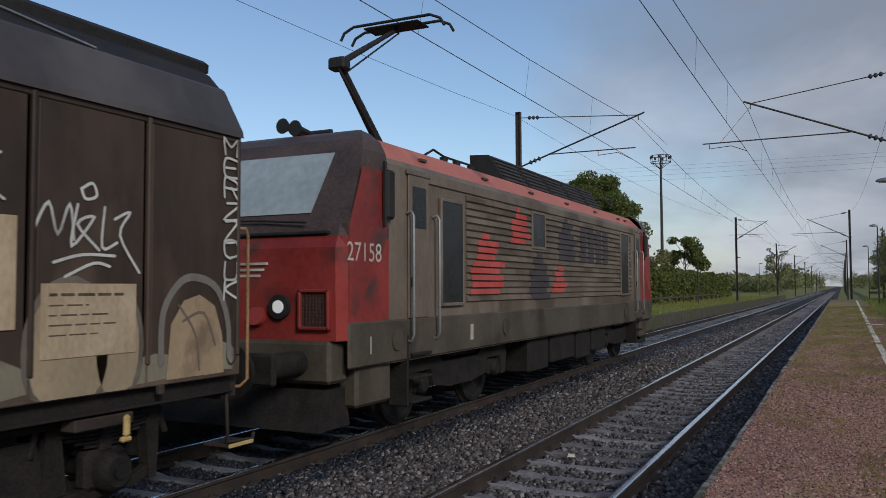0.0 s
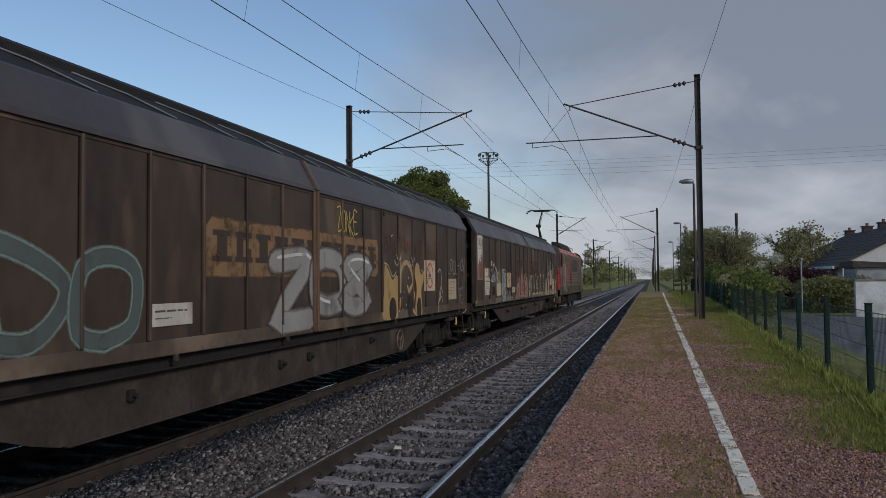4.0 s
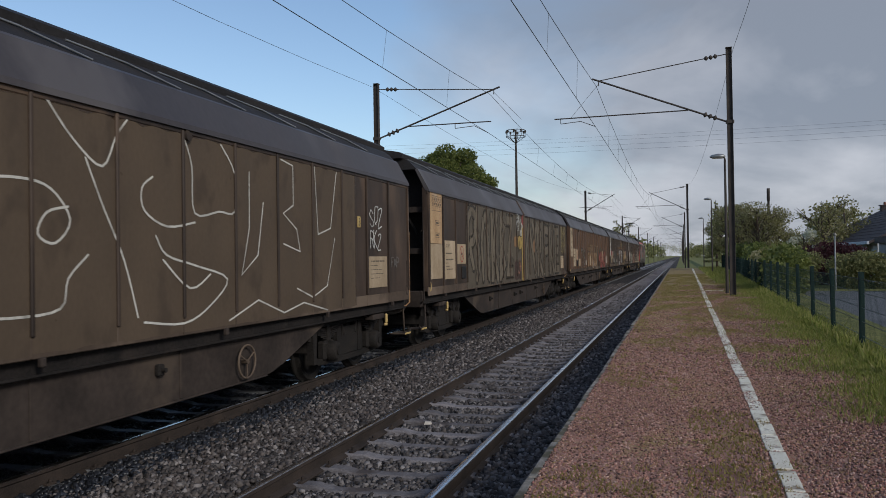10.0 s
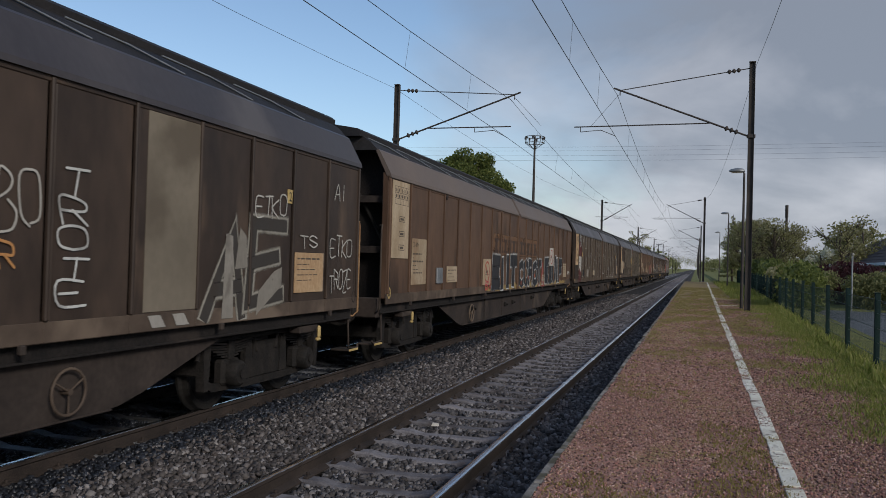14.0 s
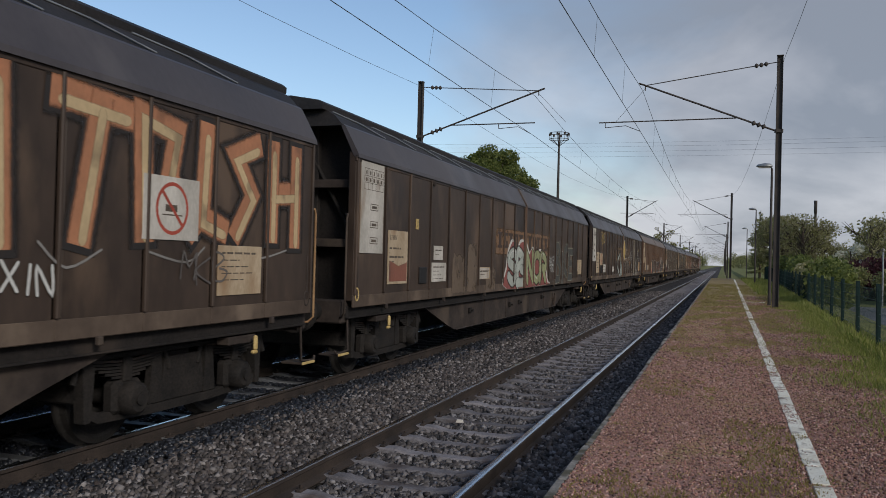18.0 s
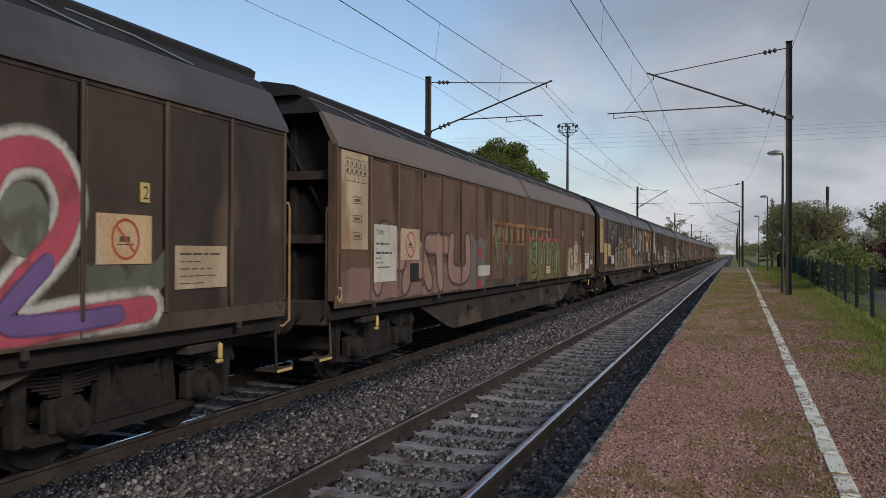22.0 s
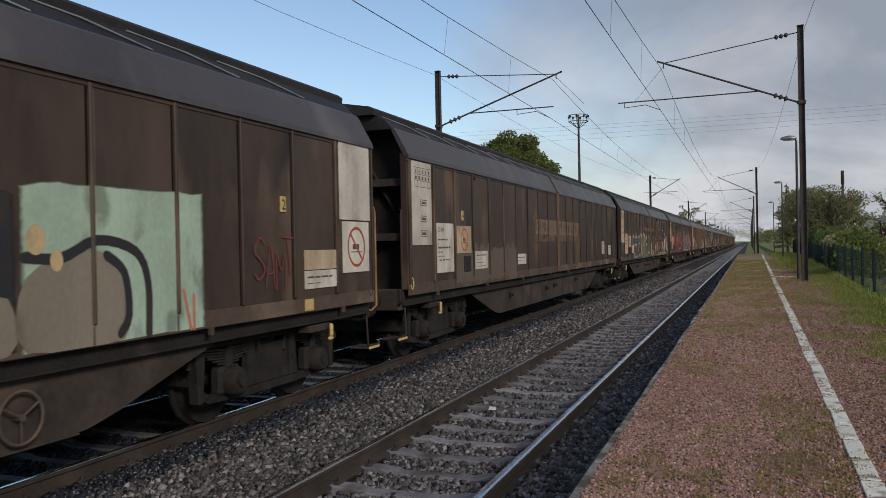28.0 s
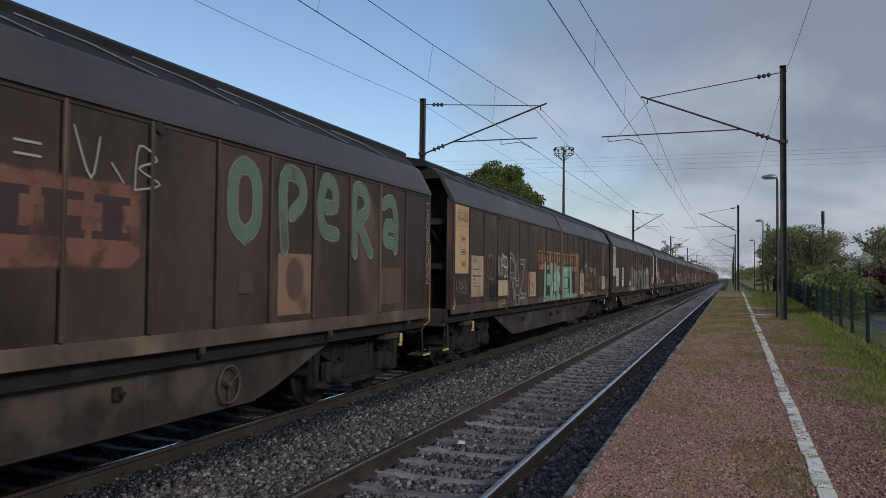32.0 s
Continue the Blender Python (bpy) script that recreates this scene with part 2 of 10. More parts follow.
M_WIRE = surface("catenary_wire", (0.05, 0.055, 0.06), (0.1, 0.105, 0.11), 0.6, 0.4, bump=0)
M_ALU = surface("galvanised_steel", (0.24, 0.25, 0.26), (0.4, 0.41, 0.42), 0.5, 0.6, bump=0.1)
M_FENCE_PALE = surface("green_wire_paint", (0.02, 0.045, 0.042), (0.05, 0.085, 0.08), 0.5, scale=6, fine=60, bump=0)
M_FENCE = surface("green_fence_paint", (0.006, 0.02, 0.018), (0.013, 0.034, 0.03), 0.85, scale=6, fine=60, bump=0.1)
M_ASPHALT = surface("asphalt", (0.09, 0.095, 0.105), (0.17, 0.175, 0.185), 0.85, scale=0.5, fine=70, bump=0.4)
M_LEAF = foliage("leaves", [(0.07, 0.095, 0.022), (0.12, 0.15, 0.035), (0.19, 0.22, 0.055), (0.28, 0.3, 0.09)])
M_LEAF_DARK = foliage("dark_leaves", [(0.115, 0.1323, 0.0517), (0.1955, 0.207, 0.0805), (0.2875, 0.2818, 0.115), (0.368, 0.3507, 0.161)])
M_LEAF_RED = foliage("copper_leaves", [(0.045, 0.015, 0.02), (0.075, 0.022, 0.03), (0.1, 0.035, 0.04)])
M_LEAF_YOUNG = foliage("spring_leaves", [(0.1456, 0.1456, 0.0504), (0.2128, 0.2072, 0.0728), (0.2912, 0.2688, 0.112), (0.4032, 0.3696, 0.224)])
M_BLOSSOM = foliage("blossom", [(0.6, 0.6, 0.5), (0.75, 0.73, 0.62), (0.4, 0.42, 0.25)])
M_BARK = surface("bark", (0.05, 0.038, 0.028), (0.12, 0.095, 0.075), 0.95, fine=25, bump=0.8)
M_WALL = surface("brown_wagon_paint", (0.0305, 0.022, 0.0181), (0.0904, 0.0621, 0.0463), 0.5, scale=0.8, fine=7, bump=0.06, depth=0.003, stain=(0.1299, 0.087, 0.0599), stain_scale=0.9, stain_at=0.56, streak=0.45, by_object=0.1, gloss=0.28, grainy=0.45)
M_SKIRT = surface("dusty_brown_rail", (0.062, 0.045, 0.035), (0.14, 0.103, 0.077), 0.65, scale=0.9, fine=9, bump=0.06, depth=0.004, stain=(0.18, 0.135, 0.1), stain_scale=0.9, stain_at=0.55, by_object=0.14, gloss=0.22, grainy=0.5)
M_WALL_RUST = surface("rusty_wagon_paint", (0.0848, 0.0498, 0.0329), (0.1908, 0.1124, 0.071), 0.55, scale=0.8, fine=7, bump=0.06, depth=0.003, stain=(0.0445, 0.0297, 0.0223), stain_scale=0.8, stain_at=0.57, streak=0.4, by_object=0.1, gloss=0.25, grainy=0.45)
M_COVER = surface("grey_roof_cover", (0.056, 0.048, 0.05), (0.098, 0.087, 0.09), 0.42, 0.2, scale=0.7, fine=14, bump=0.05, stain=(0.125, 0.112, 0.11), stain_scale=0.6, streak=0.5, grainy=0.4)
M_COVER_TAN = surface("tan_roof_cover", (0.13, 0.098, 0.08), (0.2, 0.156, 0.13), 0.5, 0.1, scale=0.7, fine=14, bump=0.05, streak=0.5, grainy=0.4)
M_ROOF = surface("black_wagon_roof", (0.014, 0.0125, 0.0125), (0.036, 0.032, 0.032), 0.6, 0.0, scale=1.2, fine=30, bump=0.15, gloss=0.3)
# near-black: the shade of grooves and recesses is part of this colour
M_SOLE_SHADE = surface("dark_sole_bar", (0.009, 0.0075, 0.007), (0.026, 0.021, 0.019), 0.85, scale=2.0, fine=30, bump=0.3, stain=(0.045, 0.034, 0.028), stain_scale=1.2, stain_at=0.6)
M_UNDER = surface("grimy_underframe", (0.026, 0.0195, 0.0165), (0.066, 0.05, 0.042), 0.85, scale=2.0, fine=14, bump=0.2, stain=(0.088, 0.066, 0.05), stain_scale=1.0, grainy=0.6)
M_BOGIE = surface("brake_dust_steel", (0.008, 0.007, 0.0065), (0.029, 0.024, 0.021), 0.85, scale=5, fine=40, bump=0.3)
M_WHEEL = surface("wheel_steel", (0.012, 0.011, 0.01), (0.032, 0.028, 0.025), 0.7, 0.2, scale=5, fine=40, bump=0.1)
M_CREAM = surface("dirty_cream_plate", (0.36, 0.265, 0.165), (0.58, 0.465, 0.33), 0.7, scale=2.5, fine=35, bump=0.1, stain=(0.3, 0.185, 0.1), stain_scale=1.4, streak=0.5, by_object=0.1, grainy=0.6)
M_WHITE = surface("dirty_white_plate", (0.4, 0.37, 0.325), (0.66, 0.62, 0.56), 0.65, scale=2.5, fine=35, bump=0.1, stain=(0.32, 0.25, 0.19), stain_scale=1.6, streak=0.5, by_object=0.1, grainy=0.6)
M_ORANGE_PLATE = surface("rust_stained_plate", (0.4, 0.24, 0.12), (0.6, 0.42, 0.25), 0.7, scale=2.0, fine=35, bump=0.1, stain=(0.5, 0.42, 0.33), stain_scale=1.1, streak=0.5)
M_BARE = surface("dull_beige_panel", (0.17, 0.142, 0.105), (0.27, 0.228, 0.172), 0.7, scale=0.9, fine=9, bump=0.05, stain=(0.13, 0.104, 0.076), stain_scale=0.8, grainy=0.4)
M_BLACK = surface("black_marking", (0.012, 0.012, 0.013), (0.03, 0.029, 0.028), 0.7, bump=0)
M_FADED = surface("faded_black_print", (0.06, 0.048, 0.038), (0.15, 0.115, 0.085), 0.7, scale=4, fine=30, bump=0)
M_REDSIGN = surface("red_marking", (0.3, 0.05, 0.03), (0.45, 0.09, 0.06), 0.7, bump=0)
M_YELLOW = surface("worn_yellow_paint", (0.42, 0.29, 0.1), (0.62, 0.46, 0.2), 0.6, scale=8, fine=50, bump=0.1)
M_RAILING = surface("faded_orange_paint", (0.24, 0.12, 0.055), (0.42, 0.27, 0.14), 0.6, scale=4, fine=50, bump=0.1)


# ---- mesh building ----
class Form:
    """Collects vertices and faces of one part; slot k of its materials for each face."""

    def __init__(self):
        self.v, self.f, self.k, self.smooth, self.rim = [], [], [], [], {}

    def add(self, verts, faces, k=0, smooth=False, rim=None):
        n = len(self.v)
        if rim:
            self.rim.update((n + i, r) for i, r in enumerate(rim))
        self.v += [tuple(p) for p in verts]
        self.f += [tuple(n + i for i in q) for q in faces]
        self.k += [k] * len(faces)
        self.smooth += [smooth] * len(faces)
        return self

    def box(self, x0, x1, y0, y1, z0, z1, b=0.0, k=0):
        if b <= 0:
            vs = [(x, y, z) for x in (x0, x1) for y in (y0, y1) for z in (z0, z1)]
            fs = [(0, 1, 3, 2), (4, 6, 7, 5), (0, 4, 5, 1), (2, 3, 7, 6), (0, 2, 6, 4), (1, 5, 7, 3)]
            return self.add(vs, fs, k)
        b = min(b, (x1 - x0) * 0.45, (y1 - y0) * 0.45, (z1 - z0) * 0.45)
        vs, at = [], {}
        for i, (x, sx) in enumerate(((x0, 1), (x1, -1))):
            for j, (y, sy) in enumerate(((y0, 1), (y1, -1))):
                for l, (z, sz) in enumerate(((z0, 1), (z1, -1))):
                    at[i, j, l] = len(vs)
                    vs += [(x, y + sy * b, z + sz * b), (x + sx * b, y, z + sz * b), (x + sx * b, y + sy * b, z)]
        c = lambda i, j, l, a: at[i, j, l] + a
        fs = []
        for e in (0, 1):
            fs.append([c(e, 0, 0, 0), c(e, 0, 1, 0), c(e, 1, 1, 0), c(e, 1, 0, 0)][::1 if e == 0 else -1])
            fs.append([c(0, e, 0, 1), c(1, e, 0, 1), c(1, e, 1, 1), c(0, e, 1, 1)][::1 if e == 0 else -1])
            fs.append([c(0, 0, e, 2), c(0, 1, e, 2), c(1, 1, e, 2), c(1, 0, e, 2)][::1 if e == 0 else -1])
        for p in (0, 1):
            for q in (0, 1):
                s = 1 if (p + q) % 2 else -1
                fs.append([c(p, q, 0, 0), c(p, q, 0, 1), c(p, q, 1, 1), c(p, q, 1, 0)][::-s])
                fs.append([c(p, 0, q, 0), c(p, 0, q, 2), c(p, 1, q, 2), c(p, 1, q, 0)][::s])
                fs.append([c(0, p, q, 1), c(0, p, q, 2), c(1, p, q, 2), c(1, p, q, 1)][::-s])
        for i in (0, 1):
            for j in (0, 1):
                for l in (0, 1):
                    s = 1 if (i + j + l) % 2 else -1
                    fs.append([c(i, j, l, 0), c(i, j, l, 1), c(i, j, l, 2)][::s])
        return self.add(vs, fs, k)

    def tube(self, points, r, sides=8, k=0, caps=True, smooth=True):
        """A round bar along a line of points; r may be a list."""
        pts = [Vector(p) for p in points]
        rs = r if isinstance(r, (list, tuple)) else [r] * len(pts)
        vs, fs = [], []
        side = None
        for i, p in enumerate(pts):
            d = (pts[min(i + 1, len(pts) - 1)] - pts[max(i - 1, 0)]).normalized()
            if side is None:
                side = d.cross(Vector((0, 0, 1)) if abs(d.z) < 0.9 else Vector((1, 0, 0))).normalized()
            else:
                side = (side - d * side.dot(d)).normalized()
            up = side.cross(d)
            for j in range(sides):
                a = 2 * math.pi * j / sides
                vs.append(p + (side * math.cos(a) + up * math.sin(a)) * rs[i])
        for i in range(len(pts) - 1):
            for j in range(sides):
                a, b = i * sides + j, i * sides + (j + 1) % sides
                fs.append((a, b, b + sides, a + sides))
        self.add(vs, fs, k, smooth)
        if caps:
            n = len(vs)
            self.add(vs[:sides], [tuple(range(sides))[::-1]], k)
            self.add(vs[n - sides:], [tuple(range(sides))], k)
        return self

    def prism(self, outline, axis, a, b, k=0):
        """A flat outline drawn out along an axis from a to b. The outline's pairs are the two other axes, in order."""
        place = {"x": lambda u, v, w: (w, u, v), "y": lambda u, v, w: (u, w, v), "z": lambda u, v, w: (u, v, w)}[axis]
        n = len(outline)
        vs = [place(u, v, a) for u, v in outline] + [place(u, v, b) for u, v in outline]
        fs = [(i, (i + 1) % n, n + (i + 1) % n, n + i) for i in range(n)]
        fs += [tuple(range(n))[::-1], tuple(range(n, 2 * n))]
        return self.add(vs, fs, k)

    def sheet(self, rows, k=0, smooth=False):
        """A skin over rows of equally many points."""
        n = len(rows[0])
        fs = [(i * n + j, i * n + j + 1, (i + 1) * n + j + 1, (i + 1) * n + j) for i in range(len(rows) - 1) for j in range(n - 1)]
        return self.add([p for row in rows for p in row], fs, k, smooth)

    def mesh(self, name, *mats, tidy=True):
        me = bpy.data.meshes.new(name)
        me.from_pydata(self.v, [], self.f)
        for m in mats:
            me.materials.append(m)
        me.polygons.foreach_set("material_index", self.k)
        me.polygons.foreach_set("use_smooth", self.smooth)
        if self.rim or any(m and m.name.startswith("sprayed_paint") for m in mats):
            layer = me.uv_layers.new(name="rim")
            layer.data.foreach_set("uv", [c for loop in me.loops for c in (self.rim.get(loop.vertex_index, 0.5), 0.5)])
        if tidy:
            bm = bmesh.new()
            bm.from_mesh(me)
            bmesh.ops.recalc_face_normals(bm, faces=bm.faces)
            bm.to_mesh(me)
            bm.free()
        me.update()
        return me


def part(name, form, mats, parent=None, label="", at=None, tidy=True):
    me = form if isinstance(form, bpy.types.Mesh) else form.mesh(name, *(mats if isinstance(mats, (list, tuple)) else [mats]), tidy=tidy)
    ob = new(name, me)
    if parent:
        ob.parent = parent
    if at is not None:
        ob.matrix_basis = at
    return tagged(ob, label)


def thing(name, label, category, group="", kind="", at=None):
    ob = new(name)
    ob.empty_display_size = 0.3
    if at is not None:
        ob.matrix_basis = at
    return tagged(ob, label, category, group, kind)


def cloud_mesh(name, base_v, base_f, places, sizes, turns, mats, squash=None):
    """Many copies of one small shape in one mesh, turned and sized one by one."""
    bv, bf = np.array(base_v, float), np.array(base_f, int)
    n, nv = len(places), len(bv)
    q = turns / np.linalg.norm(turns, axis=1, keepdims=True)
    w, x, y, z = q.T
    R = np.stack([1 - 2 * (y * y + z * z), 2 * (x * y - z * w), 2 * (x * z + y * w), 2 * (x * y + z * w), 1 - 2 * (x * x + z * z), 2 * (y * z - x * w),
                  2 * (x * z - y * w), 2 * (y * z + x * w), 1 - 2 * (x * x + y * y)], 1).reshape(n, 3, 3)
    loc = bv[None] * sizes[:, None, :]
    if squash is not None:
        loc = loc * squash
    vs = np.einsum("nij,nkj->nki", R, loc) + places[:, None, :]
    fs = (bf[None] + (np.arange(n) * nv)[:, None, None]).reshape(-1, bf.shape[1])
    me = bpy.data.meshes.new(name)
    me.vertices.add(n * nv)
    me.vertices.foreach_set("co", vs.reshape(-1))
    c = bf.shape[1]
    me.loops.add(len(fs) * c)
    me.loops.foreach_set("vertex_index", fs.reshape(-1).astype(np.int32))
    me.polygons.add(len(fs))
    me.polygons.foreach_set("loop_start", np.arange(0, len(fs) * c, c, dtype=np.int32))
    me.update(calc_edges=True)
    me.validate()
    me.materials.append(mats)
    return me


rng = np.random.default_rng(7)


def any_turns(n):
    return rng.normal(size=(n, 4))


def upright_turns(n, lean=0.25):
    a = rng.uniform(0, 2 * math.pi, n) / 2
    t = np.stack([np.cos(a), rng.normal(0, lean / 2, n), rng.normal(0, lean / 2, n), np.sin(a)], 1)
    return t


ROCK_V = [(-1, -0.8, -0.7), (0.9, -1, -0.6), (1, 0.8, -0.8), (-0.8, 1, -0.6), (-0.7, -0.6, 0.8), (0.6, -0.7, 0.7), (0.8, 0.5, 0.6), (-0.6, 0.7, 1)]
ROCK_F = [(0, 3, 2, 1), (4, 5, 6, 7), (0, 1, 5, 4), (1, 2, 6, 5), (2, 3, 7, 6), (3, 0, 4, 7)]

# ---- ground ----
def ground_height(x, y):
    """Cross section of the land: a trough for the tracks between the two platforms, which opens out beyond their ends."""
    if y > 84 and EDGE + 0.3 < x < 3.0:
        return -0.25 if x < 0 else -0.12
    if y > 140 and -12.5 < x < -8.0:
        return -0.2
    if x < -9.0:
        return 0.42
    if x < -8.3:
        return 0.42 - 0.97 * (x + 9.0) / 0.7
    if x < EDGE + 0.35:
        return -0.55
    if x < EDGE + 0.6:
        return -0.55 + 0.97 * (x - EDGE - 0.35) / 0.25
    return 0.42 if x < 3.2 else 0.3


def build_ground():
    xs = [-3000, -900, -300, -120, -60, -30, -18, -12, -9.0, -8.3, -6.42, -2.68, EDGE + 0.35, EDGE + 0.6, 2.6, 3.2, 6, 12, 25, 50, 120, 300, 900, 3000]
    ys = [-1500, -450, -120, -40, -10, 0, 10, 20, 30, 45, 60, 80, 84, 86, 100, 130, 142, 180, 260, 400, 700, 1500, 3500]
    form = Form()
    form.sheet([[(x, y, ground_height(x, y)) for x in xs] for y in ys])
    tagged(part("ground", form, M_GRASS), "uneven meadow with short spring grass and dry patches", "ground", kind="structure")


build_ground()


# ---- ballast bed and tracks ----
def build_ballast():
    xs = [-8.55, -8.1, -7.5, -7.35, -5.66, -5.56, -4.9, -4.2, -3.75, -3.58, -3.5, -1.85, -1.77, -1.4, -1.2, -0.75]
    zs = [-0.5, BED, BED, BED - 0.05, BED - 0.05, BED, BED + 0.04, BED + 0.05, BED + 0.05, BED + 0.035, BED - 0.04, BED - 0.04, BED + 0.045, BED + 0.06, BED + 0.05, BED - 0.04]
    ys = [-430, -100, -20] + list(np.arange(0, 60, 1.5)) + [60, 80, 110, 160, 240, 400, 800, 1500]
    form = Form()
    form.sheet([[(x, y, z + (0.012 * noise.noise((x * 1.3, y * 0.9, 0)) if 0 < y < 60 else 0)) for x, z in zip(xs, zs)] for y in ys])
    bed = tagged(part("ballast", form, M_BALLAST), "bed of grey-brown crushed stone under two tracks", "ballast", kind="stuff")

    def height(x):
        return np.interp(x, xs, zs)

    for count, y0, y1, s0, s1 in ((66000, 3.3, 13, 0.017, 0.035), (44000, 13, 28, 0.02, 0.04), (16000, 28, 60, 0.03, 0.05)):
        x = rng.uniform(-8.2, -0.9, count)
        y = y0 + (y1 - y0) * rng.uniform(0, 1, count) ** 1.15
        # between the rails the crib stones lie low, the sleepers stay bare
        t1, t2 = np.abs(x - XN), np.abs(x - XF)
        phase = np.abs(((y - 0.2) / 0.6) % 1 - 0.5)
        bare = ((t1 < 0.84) | ((t2 < 1.0) & (x < XF + 0.8))) & (phase > 0.4)
        rails = (np.abs(t1 - 0.752) < 0.08) | (np.abs(t2 - 0.752) < 0.08)
        keep = ~(bare | rails)
        x, y = x[keep], y[keep]
        n = len(x)
        size = rng.uniform(s0, s1, n)
        z = height(x) + size * 0.25 + rng.uniform(-0.012, 0.02, n)
        z += np.where((np.abs(x - XN) < 0.8) | (np.abs(x - XF) < 0.95), -0.012, 0.0)
        sizes = size[:, None] * rng.uniform(0.5, 1.25, (n, 3))
        # stones under and beside the train get oil and painted shade
        oily_shaded = x < -5.0 + rng.normal(0, 0.22, n)
        crib = ~oily_shaded & (np.abs(x - XN) < 0.8)
        for pick, mat in ((oily_shaded, M_STONES_OILY_SHADE), (crib, M_STONES_CRIB), (~oily_shaded & ~crib, M_STONES)):
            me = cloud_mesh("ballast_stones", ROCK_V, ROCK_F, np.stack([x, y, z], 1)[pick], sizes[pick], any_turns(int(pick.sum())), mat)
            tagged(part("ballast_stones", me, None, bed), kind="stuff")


build_ballast()

RAIL = [(-0.036, 0), (0.036, 0), (0.036, -0.035), (0.012, -0.052), (0.009, -0.13), (0.075, -0.158), (0.075, -0.172), (-0.075, -0.172), (-0.075, -0.158), (-0.009, -0.13), (-0.012, -0.052), (-0.036, -0.035)]


def build_track(name, xc, label, concrete):
    track = thing(name, label, "railway track", kind="structure")
    for side in (-1, 1):
        form = Form()
        x = xc + side * 0.752
        ys = [-430, -60, 0, 15, 30, 60, 120, 250, 500, 1500]
        rows = [[(x + u, y, v) for u, v in RAIL + RAIL[:1]] for y in ys]
        form.sheet(rows)
        # the polished band of the head
        form.sheet([[(x - 0.037, y, -0.006), (x - 0.033, y, 0.0015), (x - 0.014, y, 0.004), (x + 0.014, y, 0.004), (x + 0.033, y, 0.0015), (x + 0.037, y, -0.004)] for y in ys], k=1)
        part("rail", form, [M_RAILSIDE, M_RAILTOP], track, "rust-brown rail with a bright polished head", tidy=False)
    # concrete sleeper with a dipped middle, rail pads and clips
    form = Form()
    prof = [(-1.25, -0.17), (-1.1, -0.145), (-0.95, -0.14), (-0.5, -0.142), (-0.35, -0.175), (0.35, -0.175), (0.5, -0.142), (0.95, -0.14), (1.1, -0.145), (1.25, -0.17)]
    rows = []
    for y, dz in ((-0.1, -0.2), (-0.082, -0.018), (-0.068, 0.0), (0.068, 0.0), (0.082, -0.018), (0.1, -0.2)):
        rows.append([(u, y, v + dz) for u, v in prof])
    form.sheet(rows)
    for s in (-1, 1):
        for e in (-1, 1):
            form.box(s * 0.752 + e * 0.1 - 0.025, s * 0.752 + e * 0.1 + 0.025, -0.06, 0.06, -0.15, -0.118, 0.008, 1)
            form.tube([(s * 0.752 + e * 0.1, 0, -0.13), (s * 0.752 + e * 0.1, 0, -0.09)], 0.016, 6, 1)
    me = form.mesh("sleeper", concrete, M_RAILSIDE)
    for i in range(150):
        part("sleeper", me, None, track, at=pose(xc, 0.2 + 0.6 * (i + 4), random.uniform(-0.006, 0.004), 0, 0, random.uniform(-0.6, 0.6)))
    rest = Form()
    for i in range(154, 520):
        y = 0.2 + 0.6 * i
        rest.box(xc - 1.25, xc + 1.25, y - 0.13, y + 0.13, -0.3, -0.14)
    for i in range(-20, 4):
        y = 0.2 + 0.6 * i
        rest.box(xc - 1.25, xc + 1.25, y - 0.13, y + 0.13, -0.3, -0.14)
    tagged(part("far_sleepers", rest, concrete, track), kind="stuff")


build_track("track_near", XN, "empty track of polished rails on dipped concrete sleepers in ballast", M_SLEEPER)
build_track("track_far", XF, "track of rails on oil-darkened concrete sleepers, tinted with painted sky blue, carrying the train", M_SLEEPER_OILY_TINTED)
tagged(part("white_stone", Form().add([(a * 0.05, b * 0.03, c * 0.022) for a, b, c in ROCK_V], ROCK_F), M_WHITE, at=pose(XN - 0.28, 9.45, -0.105, 0, 0, 20)), "single pale stone lying on a sleeper", "stone")


# ---- platforms ----
def plat_z(y):
    return PLAT + 0.003 * max(y, 0)


def mossy(x, y):
    """Where moss has taken hold: in patches, more of it further along and beside the track."""
    return np.array([noise.noise((a * 1.4, b * 0.7, 4.0)) + 0.5 * noise.noise((a * 6.0, b * 4.0, 1.0)) + min(0.3, 0.03 * (b - 14)) - 0.24 * (a > 0.72) for a, b in zip(x, y)])


